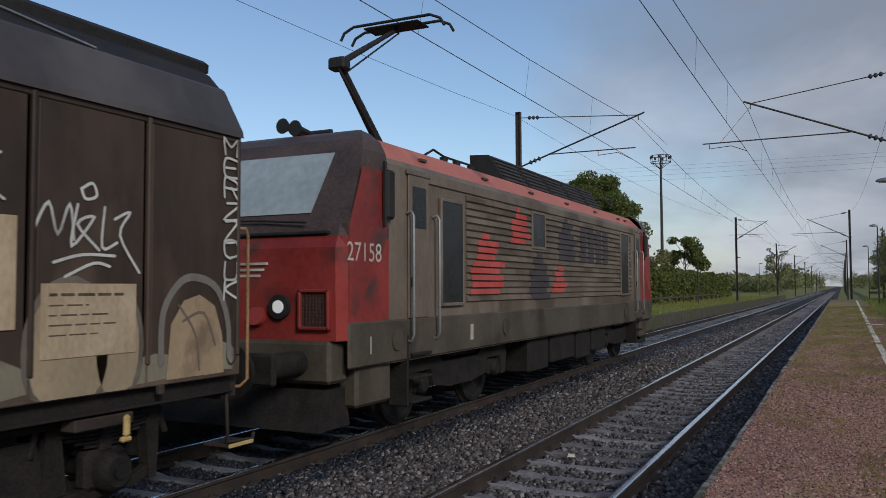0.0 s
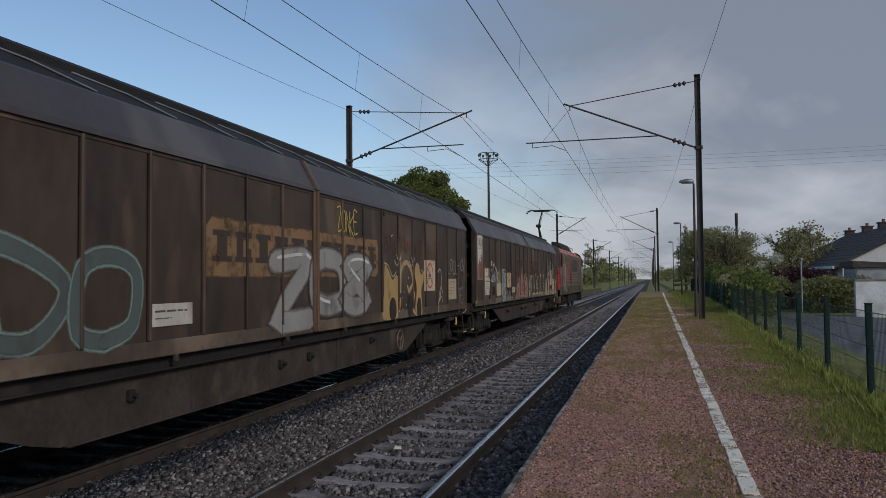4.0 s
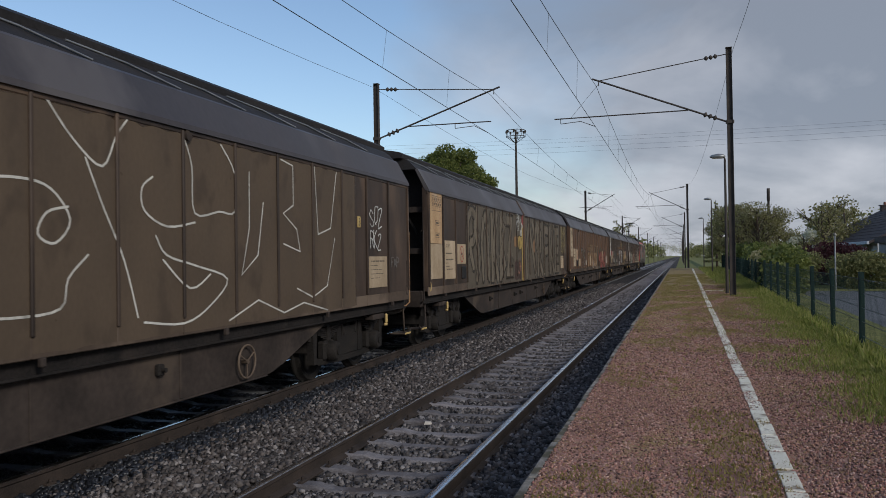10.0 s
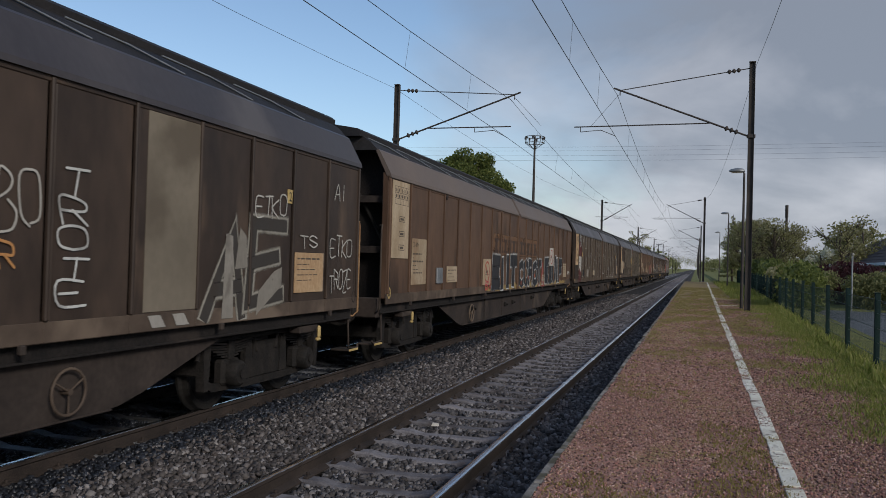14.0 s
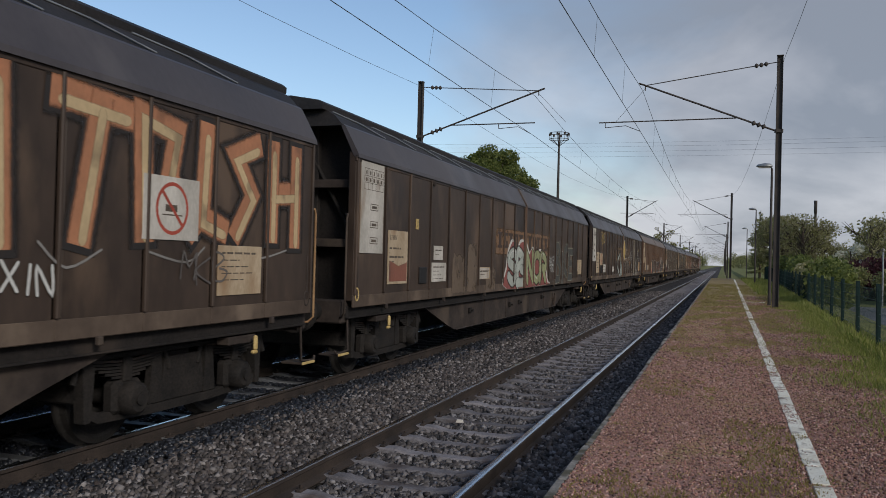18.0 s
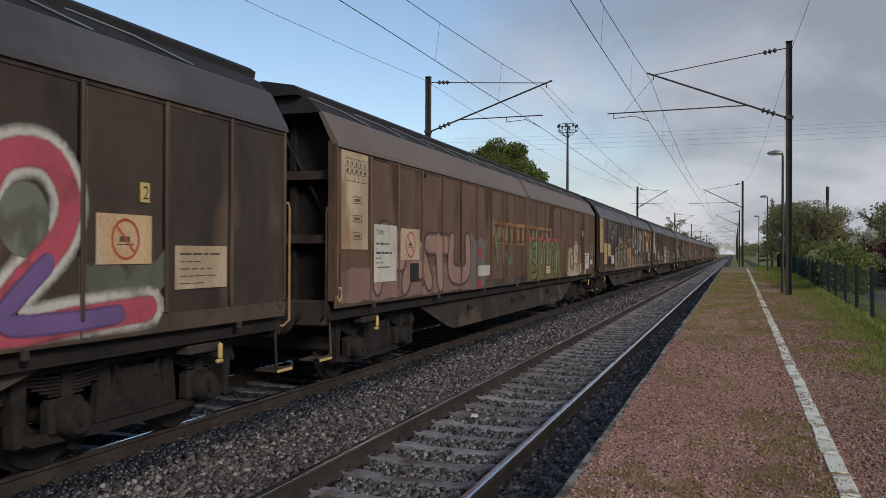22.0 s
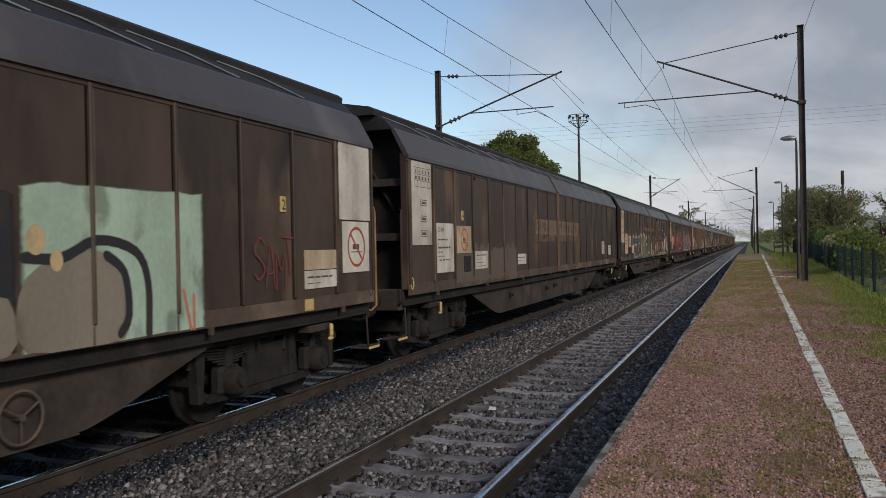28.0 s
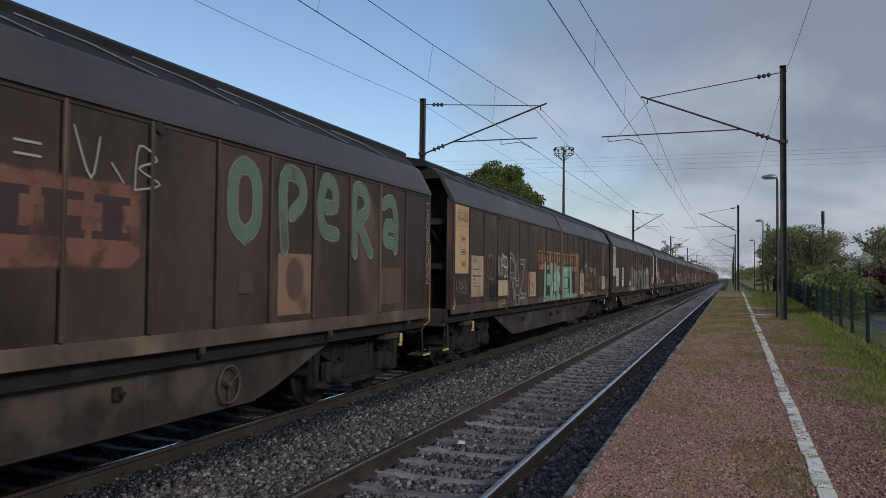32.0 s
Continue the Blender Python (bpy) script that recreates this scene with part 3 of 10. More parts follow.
def build_platform():
    form = Form()
    form.sheet([[(EDGE + 0.06, y, plat_z(y) + 0.006), (0.0, y, plat_z(y) + 0.005), (2.1, y, plat_z(y)), (2.3 + 0.024 * max(y, 0), y, plat_z(y) - 0.03)] for y in [-40, -5] + list(range(0, 80, 4))])
    form.sheet([[(EDGE + 0.1, 76, plat_z(76) - 0.004), (4.1, 76, plat_z(76) - 0.05)], [(EDGE + 0.1, 84, -0.3), (4.1, 84, 0.3)]])
    plat = tagged(part("platform_near", form, M_GRAVEL), "platform of reddish fine gravel greening with moss", "platform", kind="structure")
    verge = Form()
    verge.sheet([[(1.95 + 0.016 * y + 0.3 * noise.noise((y * 0.9, 3.0, 0)), y, plat_z(y) + 0.004), (2.35 + 0.024 * y, y, plat_z(y) + 0.02), (3.3 + 0.024 * y, y, plat_z(y) - 0.1)] for y in np.arange(6.5, 76, 0.5)])
    tagged(part("verge", verge, M_GRASS), "green grass verge between gravel and fence", "grass", kind="structure")
    # wall and edge stones
    wall = Form().box(EDGE + 0.03, EDGE + 0.32, -40, 76, -0.55, PLAT - 0.13, 0.01)
    part("platform_wall", wall, M_CONCRETE, plat)
    stone = Form().box(0, 0.07, 0.004, 0.994, -0.3, 0.0, 0.014).mesh("edge_stone", M_EDGE)
    for i in range(76):
        part("edge_stone", stone, None, plat, at=pose(EDGE + random.uniform(-0.012, 0.012), i, plat_z(i) + random.uniform(0.0, 0.014), 0, random.uniform(-2, 2), random.uniform(-0.5, 0.5)))
    # white safety line of painted slabs
    slabs = [Form().box(-a, b, 0.004, c, -0.04, 0.0, 0.004).mesh("line_slab", M_LINE) for a, b, c in ((0.06, 0.06, 0.495), (0.056, 0.062, 0.488), (0.062, 0.054, 0.495), (0.05, 0.058, 0.46))]
    for i in range(142):
        y = 3.0 + i * 0.5
        if y > 16 and random.random() < (0.05 if y < 31 else 0.2):
            continue
        part("line_slab", random.choice(slabs), None, plat, at=pose(0.57 + 0.0055 * y + random.uniform(-0.004, 0.004), y, plat_z(y) + 0.014 + random.uniform(-0.003, 0.003), 0, random.uniform(-0.6, 0.6), -0.3 + random.uniform(-0.6, 0.6)))
    # the white bar across beside the line
    part("cross_line", Form().box(0.82, 1.45, 30.6, 30.8, plat_z(30.7) - 0.02, plat_z(30.7) + 0.014, 0.004), M_LINE, plat, "white cross mark on the platform")
    # loose chips of the gravel
    for count, y0, y1, s0, s1 in ((52000, 3.6, 9.5, 0.006, 0.014), (52000, 9.3, 36, 0.008, 0.018)):
        x, y = rng.uniform(EDGE + 0.055, 2.3, count), y0 + (y1 - y0) * rng.uniform(0, 1, count) ** (1.0 if y0 < 9 else 1.7)
        bare = mossy(x, y) < rng.normal(0.2, 0.15, count)
        x, y = x[bare], y[bare]
        count = len(x)
        size = rng.uniform(s0, s1, count)
        me = cloud_mesh("gravel_chips", [(1, 0, 0), (-1, 0.2, 0), (0, 1, 0.1), (0, -1, 0), (0.1, 0, 0.8), (0, 0.1, -0.8)],
                        [(0, 2, 4), (2, 1, 4), (1, 3, 4), (3, 0, 4), (2, 0, 5), (1, 2, 5), (3, 1, 5), (0, 3, 5)],
                        np.stack([x, y, PLAT + 0.003 * y + 0.004 + size * 0.2], 1), size[:, None] * rng.uniform(0.6, 1.2, (count, 3)), upright_turns(count, 0.6), M_CHIPS)
        tagged(part("gravel_chips", me, None, plat), kind="stuff")
    # far platform on the other side of the line
    form = Form()
    form.sheet([[(-14.0, y, 0.45), (-11.5, y, 0.48), (-8.35, y, 0.48)] for y in range(-40, 150, 10)])
    far = tagged(part("platform_far", form, M_GRASS), "grassy platform behind the train with a low concrete edge", "platform", kind="structure")
    part("platform_edge", Form().box(-8.4, -8.05, -40, 140, -0.5, 0.5, 0.02), M_MOSSY, far, "weathered mossy concrete edge")


build_platform()


def fence_x(y):
    return 2.05 + 0.024 * y


# ---- grass ----
def build_grass():
    def tufts(count, xs, ys, h0, h1, mat=M_BLADE, z=PLAT - 0.02, patchy=0.0, wide=1.0):
        x, y = xs(count), ys(count)
        if patchy:
            keep = mossy(x, y) > patchy
            x, y = x[keep], y[keep]
        n = len(x)
        h = rng.uniform(h0, h1, n)
        sizes = np.stack([(h * 0.03 + 0.0012) * wide, np.ones(n) * h, h], 1)
        return cloud_mesh("blades", [(-1, 0, 0), (1, 0, 0), (0.6, 0.12, 0.55), (0, 0.42, 1)], [(0, 1, 2), (0, 2, 3)],
                          np.stack([x, y, z + 0.003 * np.maximum(y, 0) * (x > -1)], 1), sizes, upright_turns(n, 0.35), mat)

    u = lambda a, b: (lambda n: rng.uniform(a, b, n))
    def ragged(n):
        along_y = 7 + 33 * rng.uniform(0, 1, n) ** 1.3
        reach = np.array([0.42 + 0.4 * noise.noise((b * 0.8, 8.0, 0)) + 0.2 * noise.noise((b * 3.1, 2.0, 0)) for b in along_y])
        return along_y, 2.12 + 0.024 * along_y - np.abs(rng.normal(0, 1, n)) * np.maximum(0.12, reach)

    gy, gx = ragged(80000)
    strip = tufts(80000, lambda n: gx, lambda n: gy, 0.02, 0.09, z=PLAT)
    fy, fx = ragged(9000)
    tall = tufts(9000, lambda n: fence_x(fy) + rng.normal(-0.04, 0.1, n), lambda n: fy, 0.08, 0.22, z=PLAT - 0.02)
    tagged(part("grass_strip", tall, None), "tall spring grass round the fence posts", "grass", kind="stuff")
    tagged(part("grass_strip", strip, None), "strip of tall spring grass along the fence foot", "grass", kind="stuff")
    tagged(part("grass_strip", tufts(9000, u(1.5, 3.2), u(38, 75), 0.08, 0.3, z=PLAT - 0.04), None), "strip of tall spring grass along the fence foot", "grass", kind="stuff")
    tagged(part("platform_grass", tufts(150000, u(EDGE + 0.1, 2.3), lambda n: 4.2 + 51 * rng.uniform(0, 1, n) ** 1.4, 0.012, 0.028, mat=M_MOSS, z=PLAT + 0.004, patchy=0.02, wide=3.2), None), "thin patches of low grass growing through gravel", "grass", kind="stuff")
    tagged(part("edge_weeds", tufts(1500, lambda n: EDGE - 0.1 + np.abs(rng.normal(0, 0.1, n)) - 0.35, u(5, 45), 0.04, 0.16, z=BED - 0.1, patchy=0.2), None), "sparse weeds at the platform edge", "grass", kind="stuff")
    tagged(part("grass_strip", tufts(26000, u(-13.5, -8.15), u(28, 125), 0.06, 0.24, z=0.46), None), "spring grass on the far platform", "grass", kind="stuff")


build_grass()


# ---- catenary ----
def build_catenary():
    span = 51.6

    def mast(y, right, shift=0.0):
        s = 1 if right else -1
        x0 = (1.59 if right else -10.41) + shift
        top = 8.47 if right else 8.19
        base = (plat_z(y) - 0.05 if y < 80 else -0.15) if right else 0.4 if y < 140 else -0.15
        m = thing("catenary_mast", "dark steel H-section catenary mast with a tubular bracket over the track", "catenary mast", "masts along the line", at=pose(x0, y, base))
        h = top - base
        f = Form()
        f.box(-0.09, -0.074, -0.08, 0.08, -0.3, h, 0.004)
        f.box(0.074, 0.09, -0.08, 0.08, -0.3, h, 0.004)
        f.box(-0.074, 0.074, -0.008, 0.008, -0.3, h)
        f.box(-0.1, 0.1, -0.095, 0.095, h, h + 0.02)
        part("column", f, M_MAST, m)
        part("foundation", Form().box(-0.25, 0.25, -0.25, 0.25, -0.5, 0.045, 0.03), M_CONCRETE, m, "concrete footing")
        L = lambda x, z: (x - x0, 0.0, z - base)
        tip, wire = ((-2.52, 7.72), (-2.65, 6.21)) if right else ((-6.09, 7.70), (-6.31, 6.21))
        tie_z, strut_z = (8.28, 6.12) if right else (8.0, 6.23)
        a, b = Vector(L(x0 - s * 0.09, tie_z)), Vector(L(*tip))
        part("top_tie", Form().tube([a, b], 0.016, 6), M_MAST, m)

        def insulator(p, q, at, r):
            f = Form()
            d = (q - p).normalized()
            for k in range(3):
                c = p.lerp(q, at + 0.035 * k)
                f.tube([c - d * 0.06, c - d * 0.012, c + d * 0.012, c + d * 0.06], [0.03, r, r, 0.03], 10)
            part("insulator", f, M_MAST, m, "dark ribbed insulator")

        insulator(a, b, 0.08, 0.075)
        a2 = Vector(L(x0 - s * 0.09, strut_z))
        b2 = b + (b - a2).normalized() * 0.22
        part("strut", Form().tube([a2, b2], 0.03, 8), M_MAST, m)
        insulator(a2, b2, 0.085, 0.085)
        j, e, drop = ((0.33, 6.56), (-4.01, 6.53), (-3.80, 6.36)) if right else ((-9.28, 6.6), (-6.2, 6.6), (-7.49, 6.43))
        part("registration_arm", Form().tube([L(*j), L(*e)], 0.02, 8), M_MAST, m)
        f = Form().tube([L(drop[0], e[1]), L(*drop)], 0.012, 6)
        f.tube([L(*drop), L((drop[0] + wire[0]) / 2 + 0.1, drop[1] + 0.05), L(*wire)], 0.012, 6)
        part("steady_arm", f, M_MAST, m)
        part("messenger_clamp", Form().tube([L(*tip), L(tip[0], tip[1] - 0.17)], 0.018, 6), M_MAST, m)
        part("arm_hanger", Form().tube([L(tip[0], tip[1] - 0.1), L(tip[0] - s * 0.95, e[1])], 0.006, 5), M_MAST, m)
        part("bracket_foot", Form().box(-0.13, 0.13, -0.06, 0.06, strut_z - base - 0.06, strut_z - base + 0.05, 0.01), M_MAST, m)

    ys = [MAST_Y + span * k for k in range(-1, 8)]
    for k, y in enumerate(ys):
        mast(y, True, -0.9 if k > 1 else 0.0)
        mast(y, False, 1.75 if k > 1 else 0.0)

    def run(name, label, points, r, parent=None):
        return part(name, Form().tube(points, r, 5), M_WIRE, parent, label)

    for tip, wire, off in (((-2.52, 7.55), (-2.65, 6.21), 0.0), ((-6.09, 7.53), (-6.31, 6.21), -0.25)):
        line = thing("overhead_line", "pair of copper catenary wires hung with thin droppers", "overhead wire", "catenary", "structure")
        pts, msg = [], []
        for k, y in enumerate(ys[:-1]):
            st, st2 = (off, 0.0) if k % 2 == 0 else (0.0, off)
            for q in range(10):
                u = q / 10
                yy = y + span * u
                sag = 4 * u * (1 - u)
                x = wire[0] + st + (st2 - st) * u
                pts.append((x, yy, wire[1] - 0.03 * sag))
                msg.append((tip[0] + (x - tip[0]) * 0.6, yy, tip[1] - 0.78 * sag))
                if q and y < 200:
                    run("dropper", "", [pts[-1], msg[-1]], 0.0035, line)
        run("contact_wire", "", pts, 0.0085, line)
        run("messenger_wire", "", msg, 0.008, line)
    for x, z, sag in ((1.72, 8.42, 0.9), (-10.55, 8.1, 0.7)):
        shift = -0.9 if x > 0 else 1.75
        pts = [(x + shift * min(1, max(0, (y + span * u - MAST_Y) / span)), y + span * u, z - sag * 4 * u * (1 - u)) for y in ys[:-1] for u in (0, 0.1, 0.2, 0.35, 0.5, 0.65, 0.8, 0.9)]
        tagged(run("earth_wire", "bare earth wire strung along the mast tops", pts, 0.006), category="overhead wire", kind="structure")
    for z, y in ((62, 420), (64.5, 420), (67, 424), (60.5, 428)):
        pts = [(x, y, z - 4 + 0.00006 * x * x) for x in range(-420, 421, 60)]
        tagged(run("power_line", "distant power line crossing the sky", pts, 0.035), category="power line", kind="structure")


build_catenary()

# ---- wagons: origin on the rail at the middle, +y is the way of travel, +x the platform side ----
HALF = 10.62
BAYS = [0.0] + [1.1 + 1.045 * k for k in range(9)] + [10.56]


def oval(cx, cz, rx, rz, n=20):
    return [(cx + rx * math.cos(2 * math.pi * i / n), cz + rz * math.sin(2 * math.pi * i / n)) for i in range(n)]


def build_bogie(a=0.9, r=0.46, wide=1.0):
    """A two-axle bogie with half wheelbase a and wheels of radius r; its wheelsets turn in it."""
    ky, kz = a / 0.9, r / 0.46
    frames = []
    for s in (-1, 1):
        f = Form()
        x0, x1 = (0.94, 1.06) if s > 0 else (-1.06, -0.94)
        side = [(-1.28, 0.62), (-1.2, 0.78), (-0.62, 0.8), (-0.42, 0.66), (0.42, 0.66), (0.62, 0.8), (1.2, 0.78), (1.28, 0.62), (1.22, 0.36), (1.1, 0.36), (1.08, 0.6), (0.7, 0.6), (0.66, 0.42), (0.3, 0.36), (-0.3, 0.36), (-0.66, 0.42), (-0.7, 0.6), (-1.08, 0.6), (-1.1, 0.36), (-1.22, 0.36)]
        f.prism([(u * ky, v * kz) for u, v in side], "x", x0 * wide, x1 * wide)
        f.box((x0 - 0.02) * wide, (x1 + 0.02) * wide, -0.35 * ky, 0.35 * ky, 0.7 * kz, 0.84 * kz, 0.02)
        frames.append(f)
    bogie = part("bogie", Form().box(-1.0, 1.0, -0.2, 0.2, 0.45, 0.82, 0.03), M_BOGIE, None, "two-axle bogie caked in brown brake dust")
    for f in frames:
        part("side_frame", f, M_BOGIE, bogie)
    for e in (-1, 1):
        part("end_beam", Form().box(-0.95, 0.95, e * 1.28 * ky - 0.05, e * 1.28 * ky + 0.05, 0.42, 0.62, 0.02), M_BOGIE, bogie)
    for e in (-1, 1):
        # wheelset
        w = Form()
        prof = [(-0.1, 0.46), (-0.07, 0.465), (-0.035, 0.49), (-0.005, 0.49), (0.0, 0.44), (0.0, 0.40), (-0.045, 0.37), (-0.055, 0.17), (-0.02, 0.14)]
        for s in (-1, 1):
            rows = []
            for j in range(25):
                t = 2 * math.pi * j / 24
                rows.append([(s * (0.68 - u), p * kz * math.cos(t), p * kz * math.sin(t)) for u, p in prof] + [(s * 0.80, 0.13 * kz * math.cos(t), 0.13 * kz * math.sin(t)), (s * 0.80, 0.37 * kz * math.cos(t), 0.37 * kz * math.sin(t)), (s * 0.815, 0.40 * kz * math.cos(t), 0.40 * kz * math.sin(t)), (s * 0.815, 0.455 * kz * math.cos(t), 0.455 * kz * math.sin(t)), (s * 0.78, 0.46 * kz * math.cos(t), 0.46 * kz * math.sin(t))])
            w.sheet(rows, smooth=False)
        w.tube([(-0.95, 0, 0), (0.95, 0, 0)], 0.08, 10)
        part("wheelset", w, M_WHEEL, bogie, "steel wheelset with bright treads", at=pose(0, e * a, r))
        for s in (-1, 1):
            b = Form()
            b.box(min(s * 0.98, s * 1.16), max(s * 0.98, s * 1.16), e * a - 0.17, e * a + 0.17, r - 0.12, r + 0.14, 0.03)
            b.tube([(s * 1.14, e * a, r), (s * 1.22, e * a, r), (s * 1.245, e * a, r)], [0.14, 0.135, 0.1], 16)
            part("axle_box", b, M_BOGIE, bogie)
            for d in (-0.27, 0.27):
                sp = Form().tube([(s * 1.05 + 0.075 * math.cos(q * 0.9), e * a + d + 0.075 * math.sin(q * 0.9), r + 0.02 + 0.0085 * q) for q in range(34)], 0.016, 5)
                part("spring", sp, M_BOGIE, bogie)
    return bogie


def build_leaf_bogie():
    """A wagon's two-axle bogie: low trussed side frames, leaf springs over round axle boxes; its wheelsets turn in it."""
    a, r = 0.9, 0.46
    bogie = part("bogie", Form().box(-1.0, 1.0, -0.22, 0.22, 0.5, 0.84, 0.03), M_BOGIE, None, "two-axle bogie caked in brown brake dust")
    for s in (-1, 1):
        f = Form()
        x0, x1 = sorted((s * 1.02, s * 1.09))
        f.prism([(-1.42, 0.36), (-1.25, 0.27), (-0.5, 0.24), (0.5, 0.24), (1.25, 0.27), (1.42, 0.36), (1.42, 0.44), (1.22, 0.36), (0.48, 0.33), (-0.48, 0.33), (-1.22, 0.36), (-1.42, 0.44)], "x", x0, x1)
        for e in (-1, 1):
            f.prism([(e * 1.44, 0.3), (e * 1.36, 0.3), (e * 1.32, 0.78), (e * 1.4, 0.96), (e * 1.48, 0.9)], "x", x0 - 0.02, x1 + 0.02)
            f.prism([(e * 0.34, 0.34), (e * 0.56, 0.34), (e * 0.5, 0.86), (e * 0.38, 0.86)], "x", x0, x1)
        f.prism([(-0.38, 0.34), (0.38, 0.34), (0.3, 0.78), (-0.3, 0.78)], "x", x0 + 0.01, x1 - 0.01)
        f.box(x0 - 0.02, x1 + 0.02, -1.46, 1.46, 0.84, 0.9, 0.015)
        part("side_frame", f, M_BOGIE, bogie)
    for e in (-1, 1):
        part("end_beam", Form().box(-1.05, 1.05, e * 1.4 - 0.05, e * 1.4 + 0.05, 0.46, 0.68, 0.02), M_BOGIE, bogie)
        w = Form()
        prof = [(-0.1, 0.46), (-0.07, 0.465), (-0.035, 0.49), (-0.005, 0.49), (0.0, 0.44), (0.0, 0.40), (-0.045, 0.37), (-0.055, 0.17), (-0.02, 0.14)]
        for s in (-1, 1):
            rows = []
            for j in range(33):
                t = 2 * math.pi * j / 32
                c, d = math.cos(t), math.sin(t)
                rows.append([(s * (0.68 - u), p * c, p * d) for u, p in prof] + [(s * x, p * c, p * d) for x, p in ((0.80, 0.13), (0.80, 0.37), (0.815, 0.40), (0.815, 0.455), (0.78, 0.46))])
            w.sheet(rows, smooth=False)
        w.tube([(-0.95, 0, 0), (0.95, 0, 0)], 0.08, 10)
        part("wheelset", w, M_WHEEL, bogie, "steel wheelset with bright treads", at=pose(0, e * a, r))
        for s in (-1, 1):
            b = Form()
            b.box(min(s * 0.98, s * 1.14), max(s * 0.98, s * 1.14), e * a - 0.2, e * a + 0.2, r - 0.14, r + 0.17, 0.04)
            b.tube([(s * 1.12, e * a, r), (s * 1.24, e * a, r), (s * 1.27, e * a, r)], [0.16, 0.155, 0.12], 18)
            b.tube([(s * 1.26, e * a, r), (s * 1.29, e * a, r)], 0.06, 12)
            part("axle_box", b, M_BOGIE, bogie, "round-covered axle box")
            for k in range(6):
                half, z = 0.62 - 0.085 * k, r + 0.36 - 0.03 * k
                rows = [[(s * (1.0 + q), e * a + half * u, z + 0.06 * u * u * (half / 0.62) ** 2 + dz) for q, dz in ((0.0, 0.0), (0.1, 0.0), (0.1, -0.022), (0.0, -0.022), (0.0, 0.0))] for u in (-1, -0.6, -0.2, 0.2, 0.6, 1)]
                part("spring_leaf", Form().sheet(rows), M_UNDER if k == 0 else M_BOGIE, bogie)
            part("spring_buckle", Form().box(min(s * 0.98, s * 1.13), max(s * 0.98, s * 1.13), e * a - 0.06, e * a + 0.06, r + 0.15, r + 0.4, 0.015), M_BOGIE, bogie)
            for d in (-1, 1):
                part("spring_shackle", Form().tube([(s * 1.06, e * a + d * 0.58, r + 0.44), (s * 1.08, e * a + d * 0.66, r + 0.2)], 0.03, 6), M_BOGIE, bogie)
    return bogie


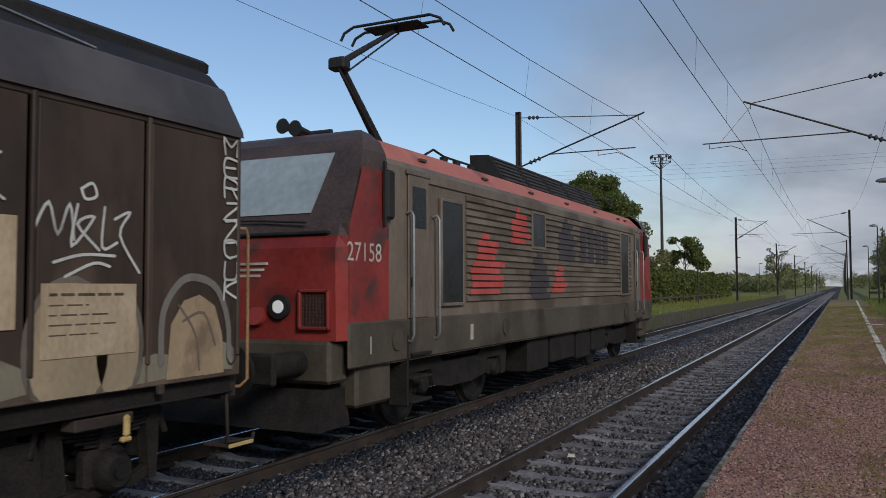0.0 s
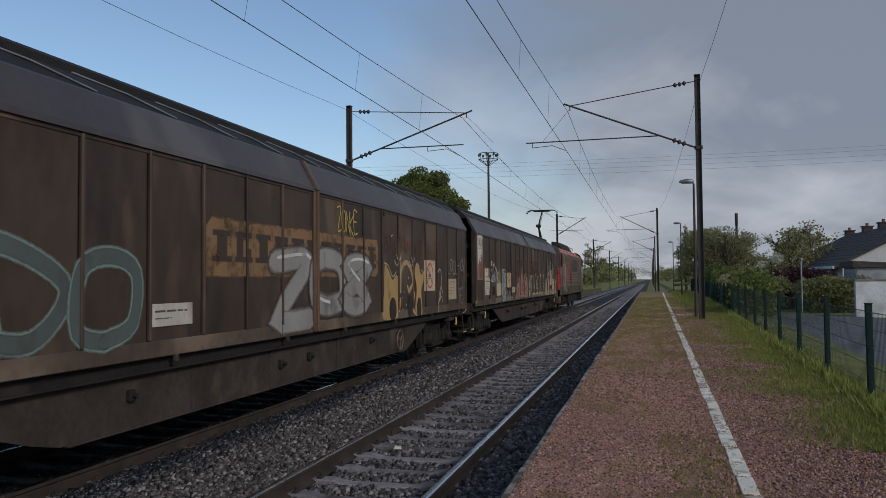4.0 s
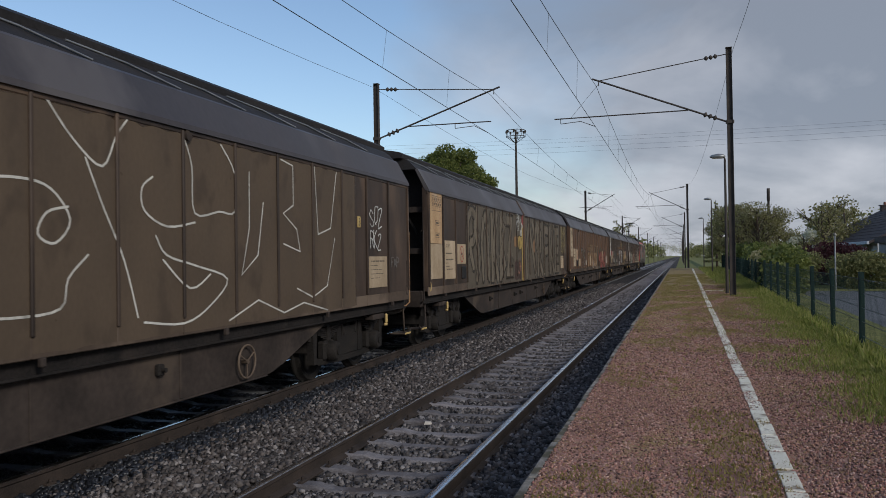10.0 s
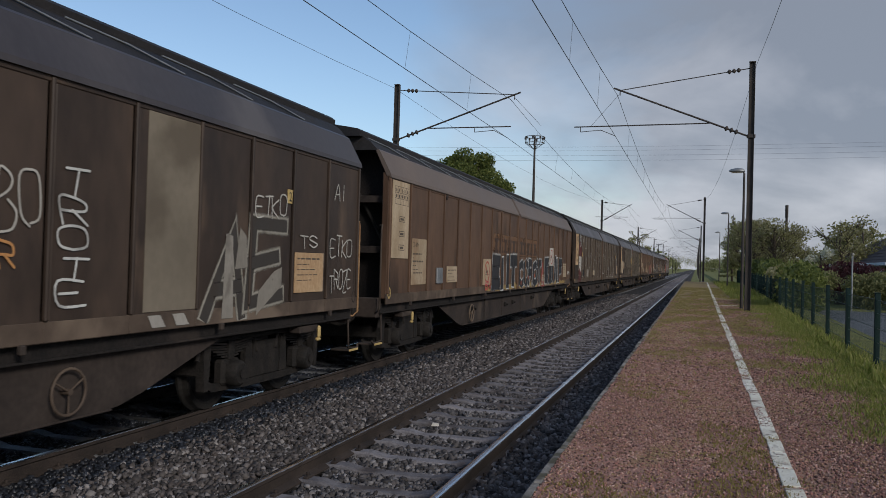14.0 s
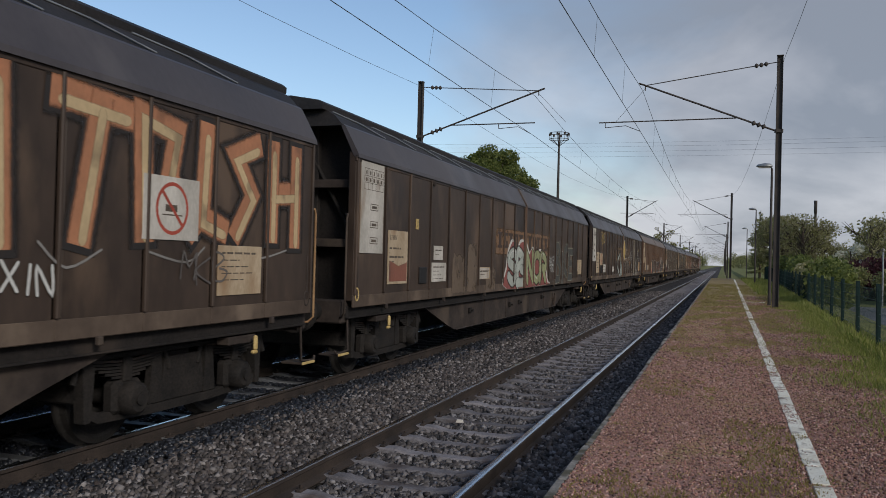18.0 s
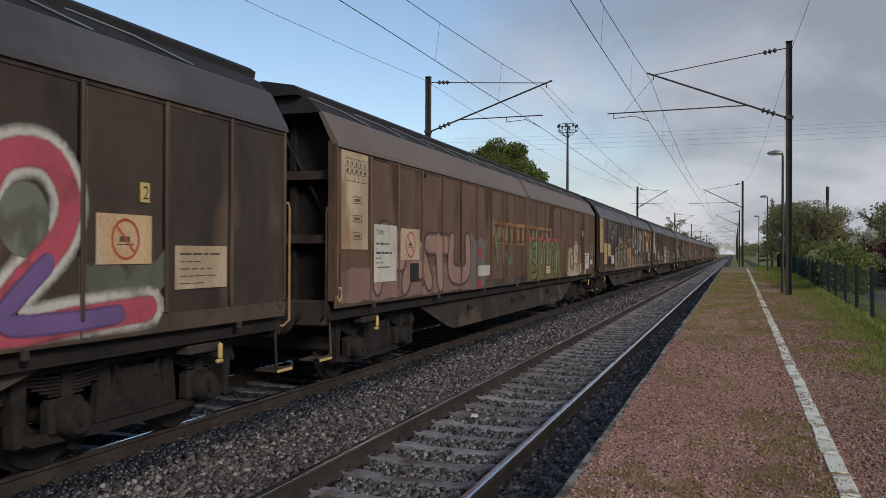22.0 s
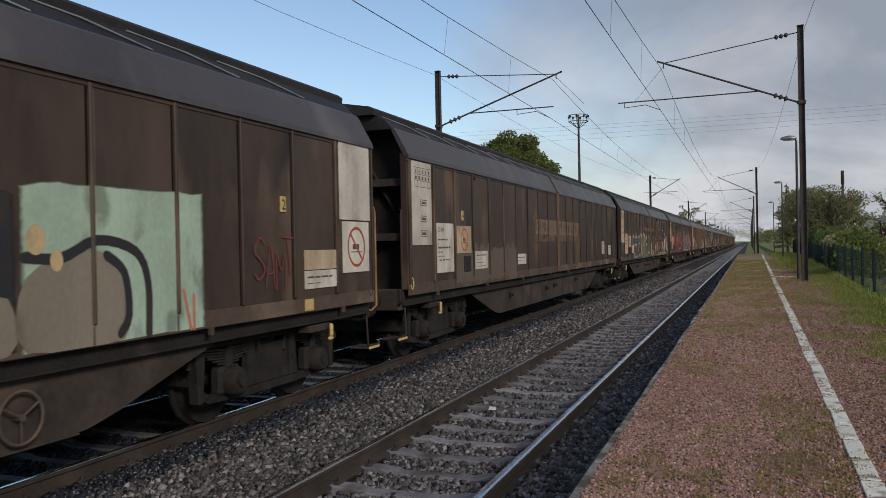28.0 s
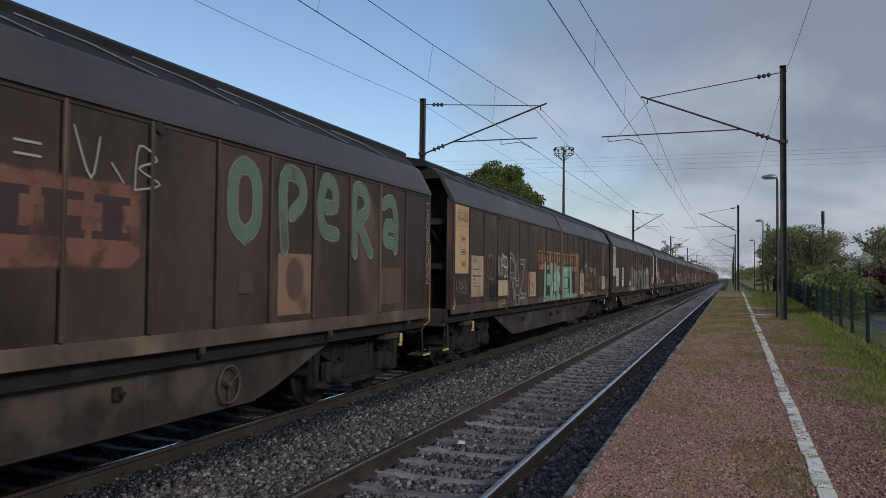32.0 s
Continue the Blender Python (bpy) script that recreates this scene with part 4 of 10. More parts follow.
def build_wagon():
    wagon = thing("covered_wagon", "four-axle brown sliding-wall freight wagon with ribbed sides", "freight wagon", "wagons of the train")
    # underframe
    for s in (-1, 1):
        # the shadowed groove below the wall is painted as a dark bar
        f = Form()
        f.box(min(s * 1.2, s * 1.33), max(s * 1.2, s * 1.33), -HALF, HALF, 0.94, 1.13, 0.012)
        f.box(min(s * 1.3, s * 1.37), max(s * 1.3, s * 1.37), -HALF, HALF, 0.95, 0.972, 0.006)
        part("sole_bar", f, M_SOLE_SHADE, wagon)
    part("floor", Form().box(-1.3, 1.3, -HALF, HALF, 1.12, 1.2), M_UNDER, wagon)
    part("centre_sill", Form().box(-0.3, 0.3, -HALF, HALF, 0.72, 1.12), M_UNDER, wagon)
    for e in (-1, 1):
        part("headstock", Form().box(-1.3, 1.3, e * (HALF + 0.02) - 0.1, e * (HALF + 0.02) + 0.1, 0.88, 1.22, 0.02), M_UNDER, wagon)
    for s in (-1, 1):
        f = Form()
        f.prism([(-7.25, 0.96), (7.25, 0.96), (5.75, 0.5), (5.4, 0.42), (5.2, 0.41), (-5.2, 0.41), (-5.4, 0.42), (-5.75, 0.5)], "x", s * 1.25 - 0.02, s * 1.25 + 0.02)
        f.box(s * 1.25 - 0.07, s * 1.25 + 0.04, -5.3, 5.3, 0.395, 0.415, 0.006)
        for y in (-3.2, -1.2, 1.3, 3.4):
            f.box(s * 1.265 - 0.02, s * 1.265 + 0.02, y - 0.02, y + 0.02, 0.42, 0.95, 0.006)
        part("truss_plate", f, M_UNDER, wagon, "trapezoid girder plate dulled by grime")
    # small fittings on the truss
    for y, z in ((-4.4, 0.75), (-0.9, 0.72), (0.1, 0.74), (3.0, 0.78)):
        f = Form().box(1.27, 1.33, y - 0.05, y + 0.05, z - 0.06, z + 0.06, 0.012)
        f.tube([(1.32, y, z), (1.38, y, z)], 0.025, 8)
        part("valve", f, M_BOGIE, wagon)
    # brake wheel with four spokes
    f = Form()
    cy, cz, x = 4.68, 0.66, 1.34
    f.tube([(x, cy + 0.2 * math.cos(a), cz + 0.2 * math.sin(a)) for a in [2 * math.pi * i / 20 for i in range(21)]], 0.014, 6)
    for i in range(3):
        a = math.pi * 2 / 3 * i + 0.52
        f.tube([(x, cy, cz), (x, cy + 0.2 * math.cos(a), cz + 0.2 * math.sin(a))], 0.01, 6)
    f.tube([(1.25, cy, cz), (x + 0.02, cy, cz)], 0.03, 8)
    part("brake_wheel", f, M_SKIRT, wagon, "spoked parking brake wheel")
    # sliding walls, two on each side
    for s in (-1, 1):
        X = lambda d: s * (1.43 + d)
        for half in (-1, 1):
            y0, y1 = (-HALF, -0.04) if half < 0 else (0.04, HALF)
            f = Form()
            bx = lambda a, b, *r: f.box(min(X(a), X(b)), max(X(a), X(b)), *r)
            bx(-0.03, 0.01, y0, y1, 3.22, 3.31, 0.01)        # top rail
            part_wall = part("sliding_wall", f, M_WALL, wagon)
            g = Form().box(min(X(-0.03), X(0.003)), max(X(-0.03), X(0.003)), y0, y1, 1.11, 1.29, 0.008)
            if s > 0:
                for k in range(1, 10):
                    g.box(X(0.002), X(0.009), y0 + BAYS[k] - 0.012, y0 + BAYS[k] + 0.012, 1.12, 1.28, 0.003)
            part("bottom_rail", g, M_SKIRT, part_wall, "dusty brown bottom rail")
            # slanted cover above the wall
            f = Form()
            sec = [(1.466, 3.27), (1.455, 3.33), (1.235, 3.73), (1.2, 3.76), (1.17, 3.73), (1.38, 3.3)]
            f.prism([(s * u, v) for u, v in sec], "y", y0, y1)
            part("roof_cover", f, M_COVER, part_wall, "slanted grey upper cover of the sliding wall")
            if s > 0:
                wide = Form().box(1.40, 1.43, 0.047, 1.06, 1.28, 3.36, 0.006).mesh("panel", M_WALL)
                panel = Form().box(1.40, 1.43, 0.047, 1.0, 1.28, 3.36, 0.006).mesh("panel", M_WALL)
                rib = Form().box(1.41, 1.458, -0.021, 0.021, 1.29, 3.265, 0.01).mesh("rib", M_WALL)
                for k in range(10):
                    part("panel", wide if k in (0, 9) else panel, None, part_wall, at=pose(0, y0 + 0.005 + BAYS[k], 0))
                for k in range(11):
                    yk = min(max(y0 + 0.005 + BAYS[k], y0 + 0.035), y1 - 0.045)
                    part("rib", rib, None, part_wall, at=pose(0, yk, 0))
                # pulley eye and door rollers
                f = Form()
                f.tube([(1.44, y0 + 3.27, 3.2), (1.475, y0 + 3.27, 3.2)], 0.05, 12)
                f.box(1.43, 1.462, y0 + 3.24, y0 + 3.3, 3.2, 3.268, 0.008)
                part("guide_roller", f, M_UNDER, part_wall)
                for k in range(4):
                    y = y0 + 1.2 + 2.8 * k
                    part("door_runner", Form().box(1.42, 1.47, y - 0.03, y + 0.03, 1.04, 1.12, 0.01), M_UNDER, part_wall)
            else:
                part("panel", Form().box(-1.43, -1.40, y0, y1, 1.28, 3.37), M_WALL, part_wall)
    # bright closing bars where the walls meet
    for d in (-0.075, 0.055):
        part("closing_bar", Form().box(1.42, 1.468, d - 0.01, d + 0.06, 1.13, 3.3, 0.01), M_WALL_RUST, wagon)
    part("closing_cover", Form().prism([(1.46, 3.29), (1.22, 3.75), (1.24, 3.77), (1.488, 3.31)], "y", -0.085, -0.03), M_SKIRT, wagon)
    part("closing_cover", Form().prism([(1.46, 3.29), (1.22, 3.75), (1.24, 3.77), (1.488, 3.31)], "y", 0.03, 0.085), M_COVER_TAN, wagon)
    # roof
    f = Form()
    sec = [(-1.2, 3.74), (-1.05, 3.9), (-0.88, 4.0), (0.88, 4.0), (1.05, 3.9), (1.2, 3.74)]
    f.prism(sec, "y", -HALF, HALF)
    part("roof", f, M_ROOF, wagon, "smooth black roof shell")
    f = Form()
    sec = [(-0.92, 3.97), (-0.93, 4.05), (-0.86, 4.1), (-0.4, 4.18), (0.4, 4.18), (0.86, 4.1), (0.93, 4.05), (0.92, 3.97)]
    f.prism(sec, "y", -HALF - 0.12, HALF + 0.12)
    part("roof_ridge", f, M_ROOF, wagon, "raised black middle strip of the roof")
    for k in range(14):
        f = Form()
        y = -HALF + 0.1 + 1.4 * k
        f.tube([(0.98, y, 3.955), (1.07, y + 0.75, 3.9), (1.19, y + 1.5, 3.775)], 0.011, 5)
        part("roof_strap", f, M_ALU, wagon, "thin bright strap along the roof edge")
    # end walls, recessed between corner posts, the shade of the recess in their colour
    for e in (-1, 1):
        f = Form()
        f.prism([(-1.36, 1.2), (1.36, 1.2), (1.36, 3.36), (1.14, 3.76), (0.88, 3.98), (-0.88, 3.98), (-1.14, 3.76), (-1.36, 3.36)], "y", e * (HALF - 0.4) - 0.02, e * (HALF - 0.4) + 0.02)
        end = part("end_wall", f, M_SOLE_SHADE, wagon, "recessed end wall with its shade painted dark, and cross braces")
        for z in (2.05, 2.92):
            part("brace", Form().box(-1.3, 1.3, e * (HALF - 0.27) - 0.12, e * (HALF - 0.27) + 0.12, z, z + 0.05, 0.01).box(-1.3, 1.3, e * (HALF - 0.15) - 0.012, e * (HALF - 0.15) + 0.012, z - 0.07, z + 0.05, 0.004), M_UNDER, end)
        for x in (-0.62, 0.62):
            part("end_stanchion", Form().box(x - 0.05, x + 0.05, e * (HALF - 0.33) - 0.05, e * (HALF - 0.33) + 0.05, 1.2, 3.9, 0.01), M_SOLE_SHADE, end)
        for x, w in ((1.28, 0.35), (-1.28, -0.35)):
            part("brace", Form().tube([(x, e * (HALF - 0.3), 2.1), (w, e * (HALF - 0.3), 3.7)], 0.03, 6), M_BOGIE, end)
        for s in (-1, 1):
            g = Form()
            g.box(min(s * 1.3, s * 1.425), max(s * 1.3, s * 1.425), min(e * (HALF - 0.42), e * (HALF - 0.01)), max(e * (HALF - 0.42), e * (HALF - 0.01)), 1.2, 3.36, 0.015)
            part("corner_post", g, M_WALL, wagon)
            # buffer
            g = Form()
            yb = e * (HALF + 0.1)
            g.tube([(s * 0.875, yb, 1.05), (s * 0.875, yb + e * 0.28, 1.05)], 0.13, 14)
            g.tube([(s * 0.875, yb + e * 0.28, 1.05), (s * 0.875, yb + e * 0.44, 1.05)], 0.09, 12)
            g.tube([(s * 0.875, yb + e * 0.44, 1.05), (s * 0.875, yb + e * 0.48, 1.05), (s * 0.875, yb + e * 0.51, 1.05)], [0.27, 0.27, 0.2], 18)
            part("buffer", g, M_BOGIE, wagon)
        g = Form().tube([(0, e * (HALF + 0.1), 0.98), (0, e * (HALF + 0.72), 0.96)], 0.045, 8)
        part("coupling", g, M_BOGIE, wagon)
        # handrail and step at the platform-side corner
        g = Form()
        g.tube([(1.3, e * (HALF + 0.04), 2.45), (1.38, e * (HALF + 0.14), 2.45), (1.38, e * (HALF + 0.17), 2.38), (1.38, e * (HALF + 0.17), 1.05), (1.32, e * (HALF + 0.14), 0.98), (1.2, e * (HALF + 0.04), 0.98)], 0.016, 8)
        part("handrail", g, M_RAILING if e > 0 else M_UNDER, wagon, "bent tubular shunter's handrail")
        g = Form()
        g.tube([(1.32, e * (HALF - 0.05), 0.95), (1.34, e * (HALF - 0.05), 0.5), (1.34, e * (HALF + 0.3), 0.47), (1.32, e * (HALF + 0.34), 0.52)], 0.018, 8)
        g.box(1.05, 1.35, e * (HALF + 0.12) - 0.17, e * (HALF + 0.12) + 0.17, 0.44, 0.47, 0.006)
        part("footstep", g, M_UNDER, wagon)
        part("step_edge", Form().box(1.352, 1.362, e * (HALF + 0.12) - 0.17, e * (HALF + 0.12) + 0.17, 0.438, 0.474, 0.003), M_YELLOW, wagon, "worn pale edge of the step")
        # yellow change-over lever and tow hook on the sole bar
        g = Form().box(1.42, 1.47, e * 9.3 - 0.03, e * 9.3 + 0.03, 0.76, 0.93, 0.02)
        g.box(1.41, 1.46, e * 9.3 - 0.05, e * 9.3 + 0.05, 0.72, 0.765, 0.015)
        part("brake_lever", g, M_YELLOW, wagon, "small worn yellow lever")
        g = Form().tube([(1.42, e * (HALF - 0.12) + 0.06 * math.cos(a), 1.3 + 0.09 * math.sin(a)) for a in [2 * math.pi * i / 12 for i in range(13)]], 0.02, 6)
        part("hook_rod", Form().tube([(1.43, e * (HALF - 0.12), 1.4), (1.43, e * (HALF - 0.12), 1.85)], 0.013, 6), M_UNDER, wagon)
        part("tow_eye", g, M_YELLOW if e < 0 else M_UNDER, wagon)
        g = Form().box(1.2, 1.36, e * 9.25 - 0.35, e * 9.25 + 0.2, 0.84, 0.93, 0.01)
        part("bogie_plate", g, M_UNDER, wagon)
        b = build_leaf_bogie() if e < 0 else None
        if b:
            b.parent = wagon
            b.matrix_basis = pose(0, -8.5, 0)
            first = b
    made = {first: None}
    for o in (first, *first.children_recursive):
        c = o.copy()
        scene.collection.objects.link(c)
        c.parent = wagon if o is first else made[o.parent]
        made[o] = c
    made[first].matrix_basis = pose(0, 8.5, 0)
    return wagon


WAGONS = []
base_wagon = build_wagon()
for i in range(16):
    WAGONS.append(base_wagon if i == 0 else copy_thing(base_wagon, pose(0, 0, 0)))

# ---- locomotive: origin on the rail at the middle, the pantograph end is the rear ----
M_LRED = surface("faded_red_paint", (0.2, 0.026, 0.022), (0.37, 0.055, 0.045), 0.45, scale=1.2, fine=14, bump=0.05, stain=(0.06, 0.036, 0.032), stain_scale=0.9, stain_at=0.56, gloss=0.35, grainy=0.5)
# paler and pinker than the red of the cabs
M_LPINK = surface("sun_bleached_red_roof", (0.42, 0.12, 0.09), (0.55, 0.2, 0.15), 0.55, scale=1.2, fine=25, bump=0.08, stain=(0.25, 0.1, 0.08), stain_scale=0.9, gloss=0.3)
M_LGREY = surface("dirty_grey_paint", (0.113, 0.086, 0.064), (0.245, 0.2, 0.157), 0.5, scale=0.9, fine=12, bump=0.05, stain=(0.092, 0.066, 0.046), stain_scale=0.7, stain_at=0.53, streak=0.5, gloss=0.32, grainy=0.5)
M_LSKIRT = surface("brown_stained_skirt", (0.06, 0.049, 0.036), (0.125, 0.105, 0.081), 0.6, scale=1.2, fine=14, bump=0.06, stain=(0.045, 0.034, 0.025), stain_scale=0.9, gloss=0.28, grainy=0.5)
M_LDARK = surface("dark_cab_paint", (0.05, 0.036, 0.032), (0.11, 0.075, 0.065), 0.5, scale=2, fine=25, bump=0.05, stain=(0.2, 0.05, 0.04), stain_scale=1.0, stain_at=0.6)
M_LDARKGREY = surface("faded_dark_grey_print", (0.045, 0.04, 0.045), (0.085, 0.075, 0.085), 0.6, bump=0)
M_LGLASS = surface("dusty_dark_window", (0.018, 0.019, 0.02), (0.035, 0.036, 0.036), 0.3, scale=2, fine=12, bump=0, gloss=0.25)
M_LPRINT = surface("faded_red_print", (0.42, 0.06, 0.055), (0.58, 0.12, 0.1), 0.6, scale=2, fine=25, bump=0, gloss=0.25)
# pale grey-blue over the whole pane
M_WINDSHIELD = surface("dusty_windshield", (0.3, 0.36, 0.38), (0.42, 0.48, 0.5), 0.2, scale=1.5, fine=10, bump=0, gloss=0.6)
# weak emission in place of the reflection on the lens glass
M_LAMP = bpy.data.materials.new("lit_headlamp")
M_LAMP.use_nodes = True
M_LAMP.node_tree.nodes["Principled BSDF"].inputs["Emission Color"].default_value = (1, 0.97, 0.9, 1)
M_LAMP.node_tree.nodes["Principled BSDF"].inputs["Emission Strength"].default_value = 0.2

LOCO = thing("locomotive", "red and dirt-grey electric locomotive with ribbed sides", "locomotive")
LOCO_AHEAD = 10.63


def letters(text, size, y, z, x, mat, parent, name="lettering"):
    """Painted characters standing on the platform side, read along +y."""
    cu = bpy.data.curves.new(name, "FONT")
    cu.body, cu.size, cu.align_x = text, size, "LEFT"
    cu.materials.append(mat)
    ob = new(name, cu)
    ob.parent = parent
    ob.matrix_basis = Matrix.Translation((x, y, z)) @ Matrix(((0, 0, 1, 0), (1, 0, 0, 0), (0, 1, 0, 0), (0, 0, 0, 1)))
    return ob


def build_loco():
    # body shell between the cabs
    part("body", Form().prism([(-1.42, 0.97), (1.42, 0.97), (1.42, 3.42), (1.36, 3.5), (-1.36, 3.5), (-1.42, 3.42)], "y", -7.9, 7.9), M_LGREY, LOCO)
    part("roof_slope", Form().prism([(1.37, 3.47), (1.04, 3.8), (-1.04, 3.8), (-1.37, 3.47), (-1.3, 3.45), (1.3, 3.45)], "y", -7.9, 7.9), M_LPINK, LOCO, "pinkish red sloping roof edge")
    for s in (-1, 1):
        part("skirt", Form().box(min(s * 1.4, s * 1.45), max(s * 1.4, s * 1.45), -8.8, 8.8, 0.98, 1.5, 0.02), M_LSKIRT, LOCO, "brown-stained lower skirt")
        for y in (-6.6, -4.4, -2.2, 0.0, 2.2, 4.4, 6.6):
            part("roof_step", Form().box(min(s * 1.2, s * 1.26), max(s * 1.2, s * 1.26), y - 0.09, y + 0.09, 3.62, 3.66, 0.005), M_LDARK, LOCO)
    # horizontal side ribs
    rib = Form().prism([(1.42, -0.045), (1.455, -0.03), (1.455, 0.03), (1.42, 0.05)], "y", -5.6, 5.6).mesh("side_rib", M_LGREY)
    for k in range(15):
        part("side_rib", rib, None, LOCO, at=pose(0, 0, 1.72 + 0.106 * k))
    part("top_band", Form().box(1.42, 1.445, -7.2, 7.2, 3.28, 3.42, 0.008), M_LGREY, LOCO)

    # worn print over the ribs, cut off rib by rib
    def print_on(shape, mat, name):
        f = Form()
        for k in range(15):
            z = 1.72 + 0.106 * k
            for a, b in shape(z):
                f.box(1.45, 1.459, a, b, z - 0.038, z + 0.042)
        part(name, f, mat, LOCO)

    def blotch(y0, y1, z0, z1):
        def shape(z):
            if not z0 <= z <= z1:
                return []
            u = (z - z0) / (z1 - z0)
            w = (y1 - y0) / 2
            c = (y0 + y1) / 2
            k = 1.0 if u < 0.55 else 0.62 if u < 0.8 else 0.3
            o = 0.12 * math.sin(z * 23)
            return [(c - w * k + o * 0.4, c + w * k * 0.95 + o)]
        return shape

    print_on(blotch(-5.45, -4.2, 1.75, 2.78), M_LPRINT, "red_print")
    print_on(blotch(-3.8, -3.0, 2.62, 3.3), M_LPRINT, "red_print")
    print_on(blotch(-2.9, -1.9, 1.7, 2.55), M_LDARKGREY, "grey_print")
    print_on(blotch(-1.65, -0.8, 1.74, 2.25), M_LPRINT, "red_print")
    print_on(blotch(-1.25, -0.2, 2.4, 3.3), M_LDARKGREY, "grey_print")
    # the operator's mark as four plain blocks
    for k in range(4):
        y = 0.2 + 0.6 * k
        print_on(lambda z, y=y: [(y, y + 0.44)] if 2.36 < z < 3.15 else [], M_LDARKGREY, "mark_block")
    # windows in the side
    for y0, y1, z0, z1 in ((-6.45, -5.78, 1.68, 3.08), (-2.76, -2.12, 2.62, 3.2), (3.7, 4.45, 1.72, 3.2)):
        f = Form()
        f.box(1.43, 1.475, y0 - 0.05, y0, z0 - 0.05, z1 + 0.05, 0.01)
        f.box(1.43, 1.475, y1, y1 + 0.05, z0 - 0.05, z1 + 0.05, 0.01)
        f.box(1.43, 1.475, y0, y1, z0 - 0.05, z0, 0.01)
        f.box(1.43, 1.475, y0, y1, z1, z1 + 0.05, 0.01)
        w = part("side_window", f, M_LGREY, LOCO, "dark window in a dull grey frame")
        part("pane", Form().box(1.44, 1.462, y0, y1, z0, z1), M_LGLASS, w)
    # cabs: skins lofted over level rows, rear end towards -y
    rows = ((1.3, 1.36, 8.93, 1.43), (1.9, 1.36, 8.95, 1.43), (2.35, 1.34, 8.92, 1.43), (2.48, 1.33, 8.85, 1.43), (2.62, 1.32, 8.8, 1.43), (3.52, 1.22, 8.42, 1.39), (3.68, 1.16, 8.3, 1.31), (3.79, 1.06, 8.12, 1.18), (3.86, 0.98, 7.92, 1.04))
    for e in (-1, 1):
        cab = None
        skin = [[(side, e * 7.88, z), (side, e * min(8.8 - max(0, z - 2.6) * 0.36, yn - 0.01), z), (w, e * yn, z), (-w, e * yn, z), (-side, e * min(8.8 - max(0, z - 2.6) * 0.36, yn - 0.01), z), (-side, e * 7.88, z)] for z, w, yn, side in rows]
        f = Form()
        f.sheet(skin[:4])
        cab = part("cab", f, M_LRED, LOCO, "red cab end with soot marks")
        part("cab_upper", Form().sheet(skin[3:7]), M_LDARK, cab, "dark upper cab around the windshield")
        part("cab_roof", Form().sheet(skin[6:]), M_LDARK, cab, "sooty cab roof")
        # red side of the cab with a slanting rear edge over the grey body
        for s in (-1, 1):
            f = Form()
            f.add([(s * 1.434, e * 8.78, 1.5), (s * 1.434, e * 8.7, 1.5), (s * 1.434, e * 7.98, 2.4), (s * 1.434, e * 7.75, 3.3), (s * 1.434, e * 8.5, 3.3), (s * 1.434, e * 8.78, 2.6)], [(0, 1, 2, 3, 4, 5)])
            part("cab_side", f, M_LRED, cab, tidy=False)
        if e > 0:
            part("cab_flank", Form().box(1.425, 1.432, 7.0, 7.9, 1.5, 3.4), M_LRED, cab)
        # windshield pane
        g = Form()
        lo, hi = 2.76, 3.5
        at = lambda z: (1.3 + (z - 2.62) / 0.9 * -0.09, 8.815 - (z - 2.62) / 0.9 * 0.38)
        (wa, ya), (wb, yb) = at(lo), at(hi)
        wa, wb = wa - 0.4, wb - 0.2
        g.add([(wa, e * ya, lo), (-wa, e * ya, lo), (-wb, e * yb, hi), (wb, e * yb, hi), (wa, e * (ya - 0.03), lo), (-wa, e * (ya - 0.03), lo), (-wb, e * (yb - 0.03), hi), (wb, e * (yb - 0.03), hi)],
              [(0, 1, 2, 3), (0, 4, 5, 1), (1, 5, 6, 2), (2, 6, 7, 3), (3, 7, 4, 0)])
        part("windshield", g, M_WINDSHIELD, cab, "wide pale grey-blue windshield")
        part("wiper", Form().tube([(0.9, e * 8.86, 2.64), (0.3, e * 8.83, 2.68), (-0.2, e * 8.83, 2.7)], 0.014, 6), M_BLACK, cab)
        part("sill", Form().box(-1.22, 1.22, min(e * 8.8, e * 8.89), max(e * 8.8, e * 8.89), 2.5, 2.54, 0.01), M_BLACK, cab)
        for s in (-1, 1):
            # lamp pair, one lens with its reflection as a glow, and red-framed grille
            g = Form().tube([(s * 0.62, e * 8.93, 1.68), (s * 0.62, e * 9.0, 1.68)], 0.14, 18)
            lamp = part("headlight", g, M_BLACK, cab)
            part("lens", Form().tube([(s * 0.62, e * 8.99, 1.68), (s * 0.62, e * 9.01, 1.68)], 0.075, 16), M_LAMP if s > 0 else M_LGLASS, lamp, "round headlamp, its glass reflection made as a faint glow" if s > 0 else "unlit round lamp")
            part("tail_light", Form().tube([(s * 0.28, e * 8.93, 1.56), (s * 0.28, e * 8.98, 1.58)], 0.12, 16), M_LRED, cab)
            fr = Form()
            x0, x1 = sorted((s * 0.88, s * 1.3))
            for q in (1.42, 1.84):
                fr.box(x0, x1, min(e * 8.93, e * 9.0), max(e * 8.93, e * 9.0), q, q + 0.04, 0.01)
            for q in (x0, x1 - 0.04):
                fr.box(q, q + 0.04, min(e * 8.93, e * 9.0), max(e * 8.93, e * 9.0), 1.42, 1.88, 0.01)
            gr = part("grille", fr, M_LRED, cab, "red-framed honeycomb grille")
            mesh = Form()
            for k in range(8):
                x = x0 + 0.05 + k * (x1 - x0 - 0.1) / 7
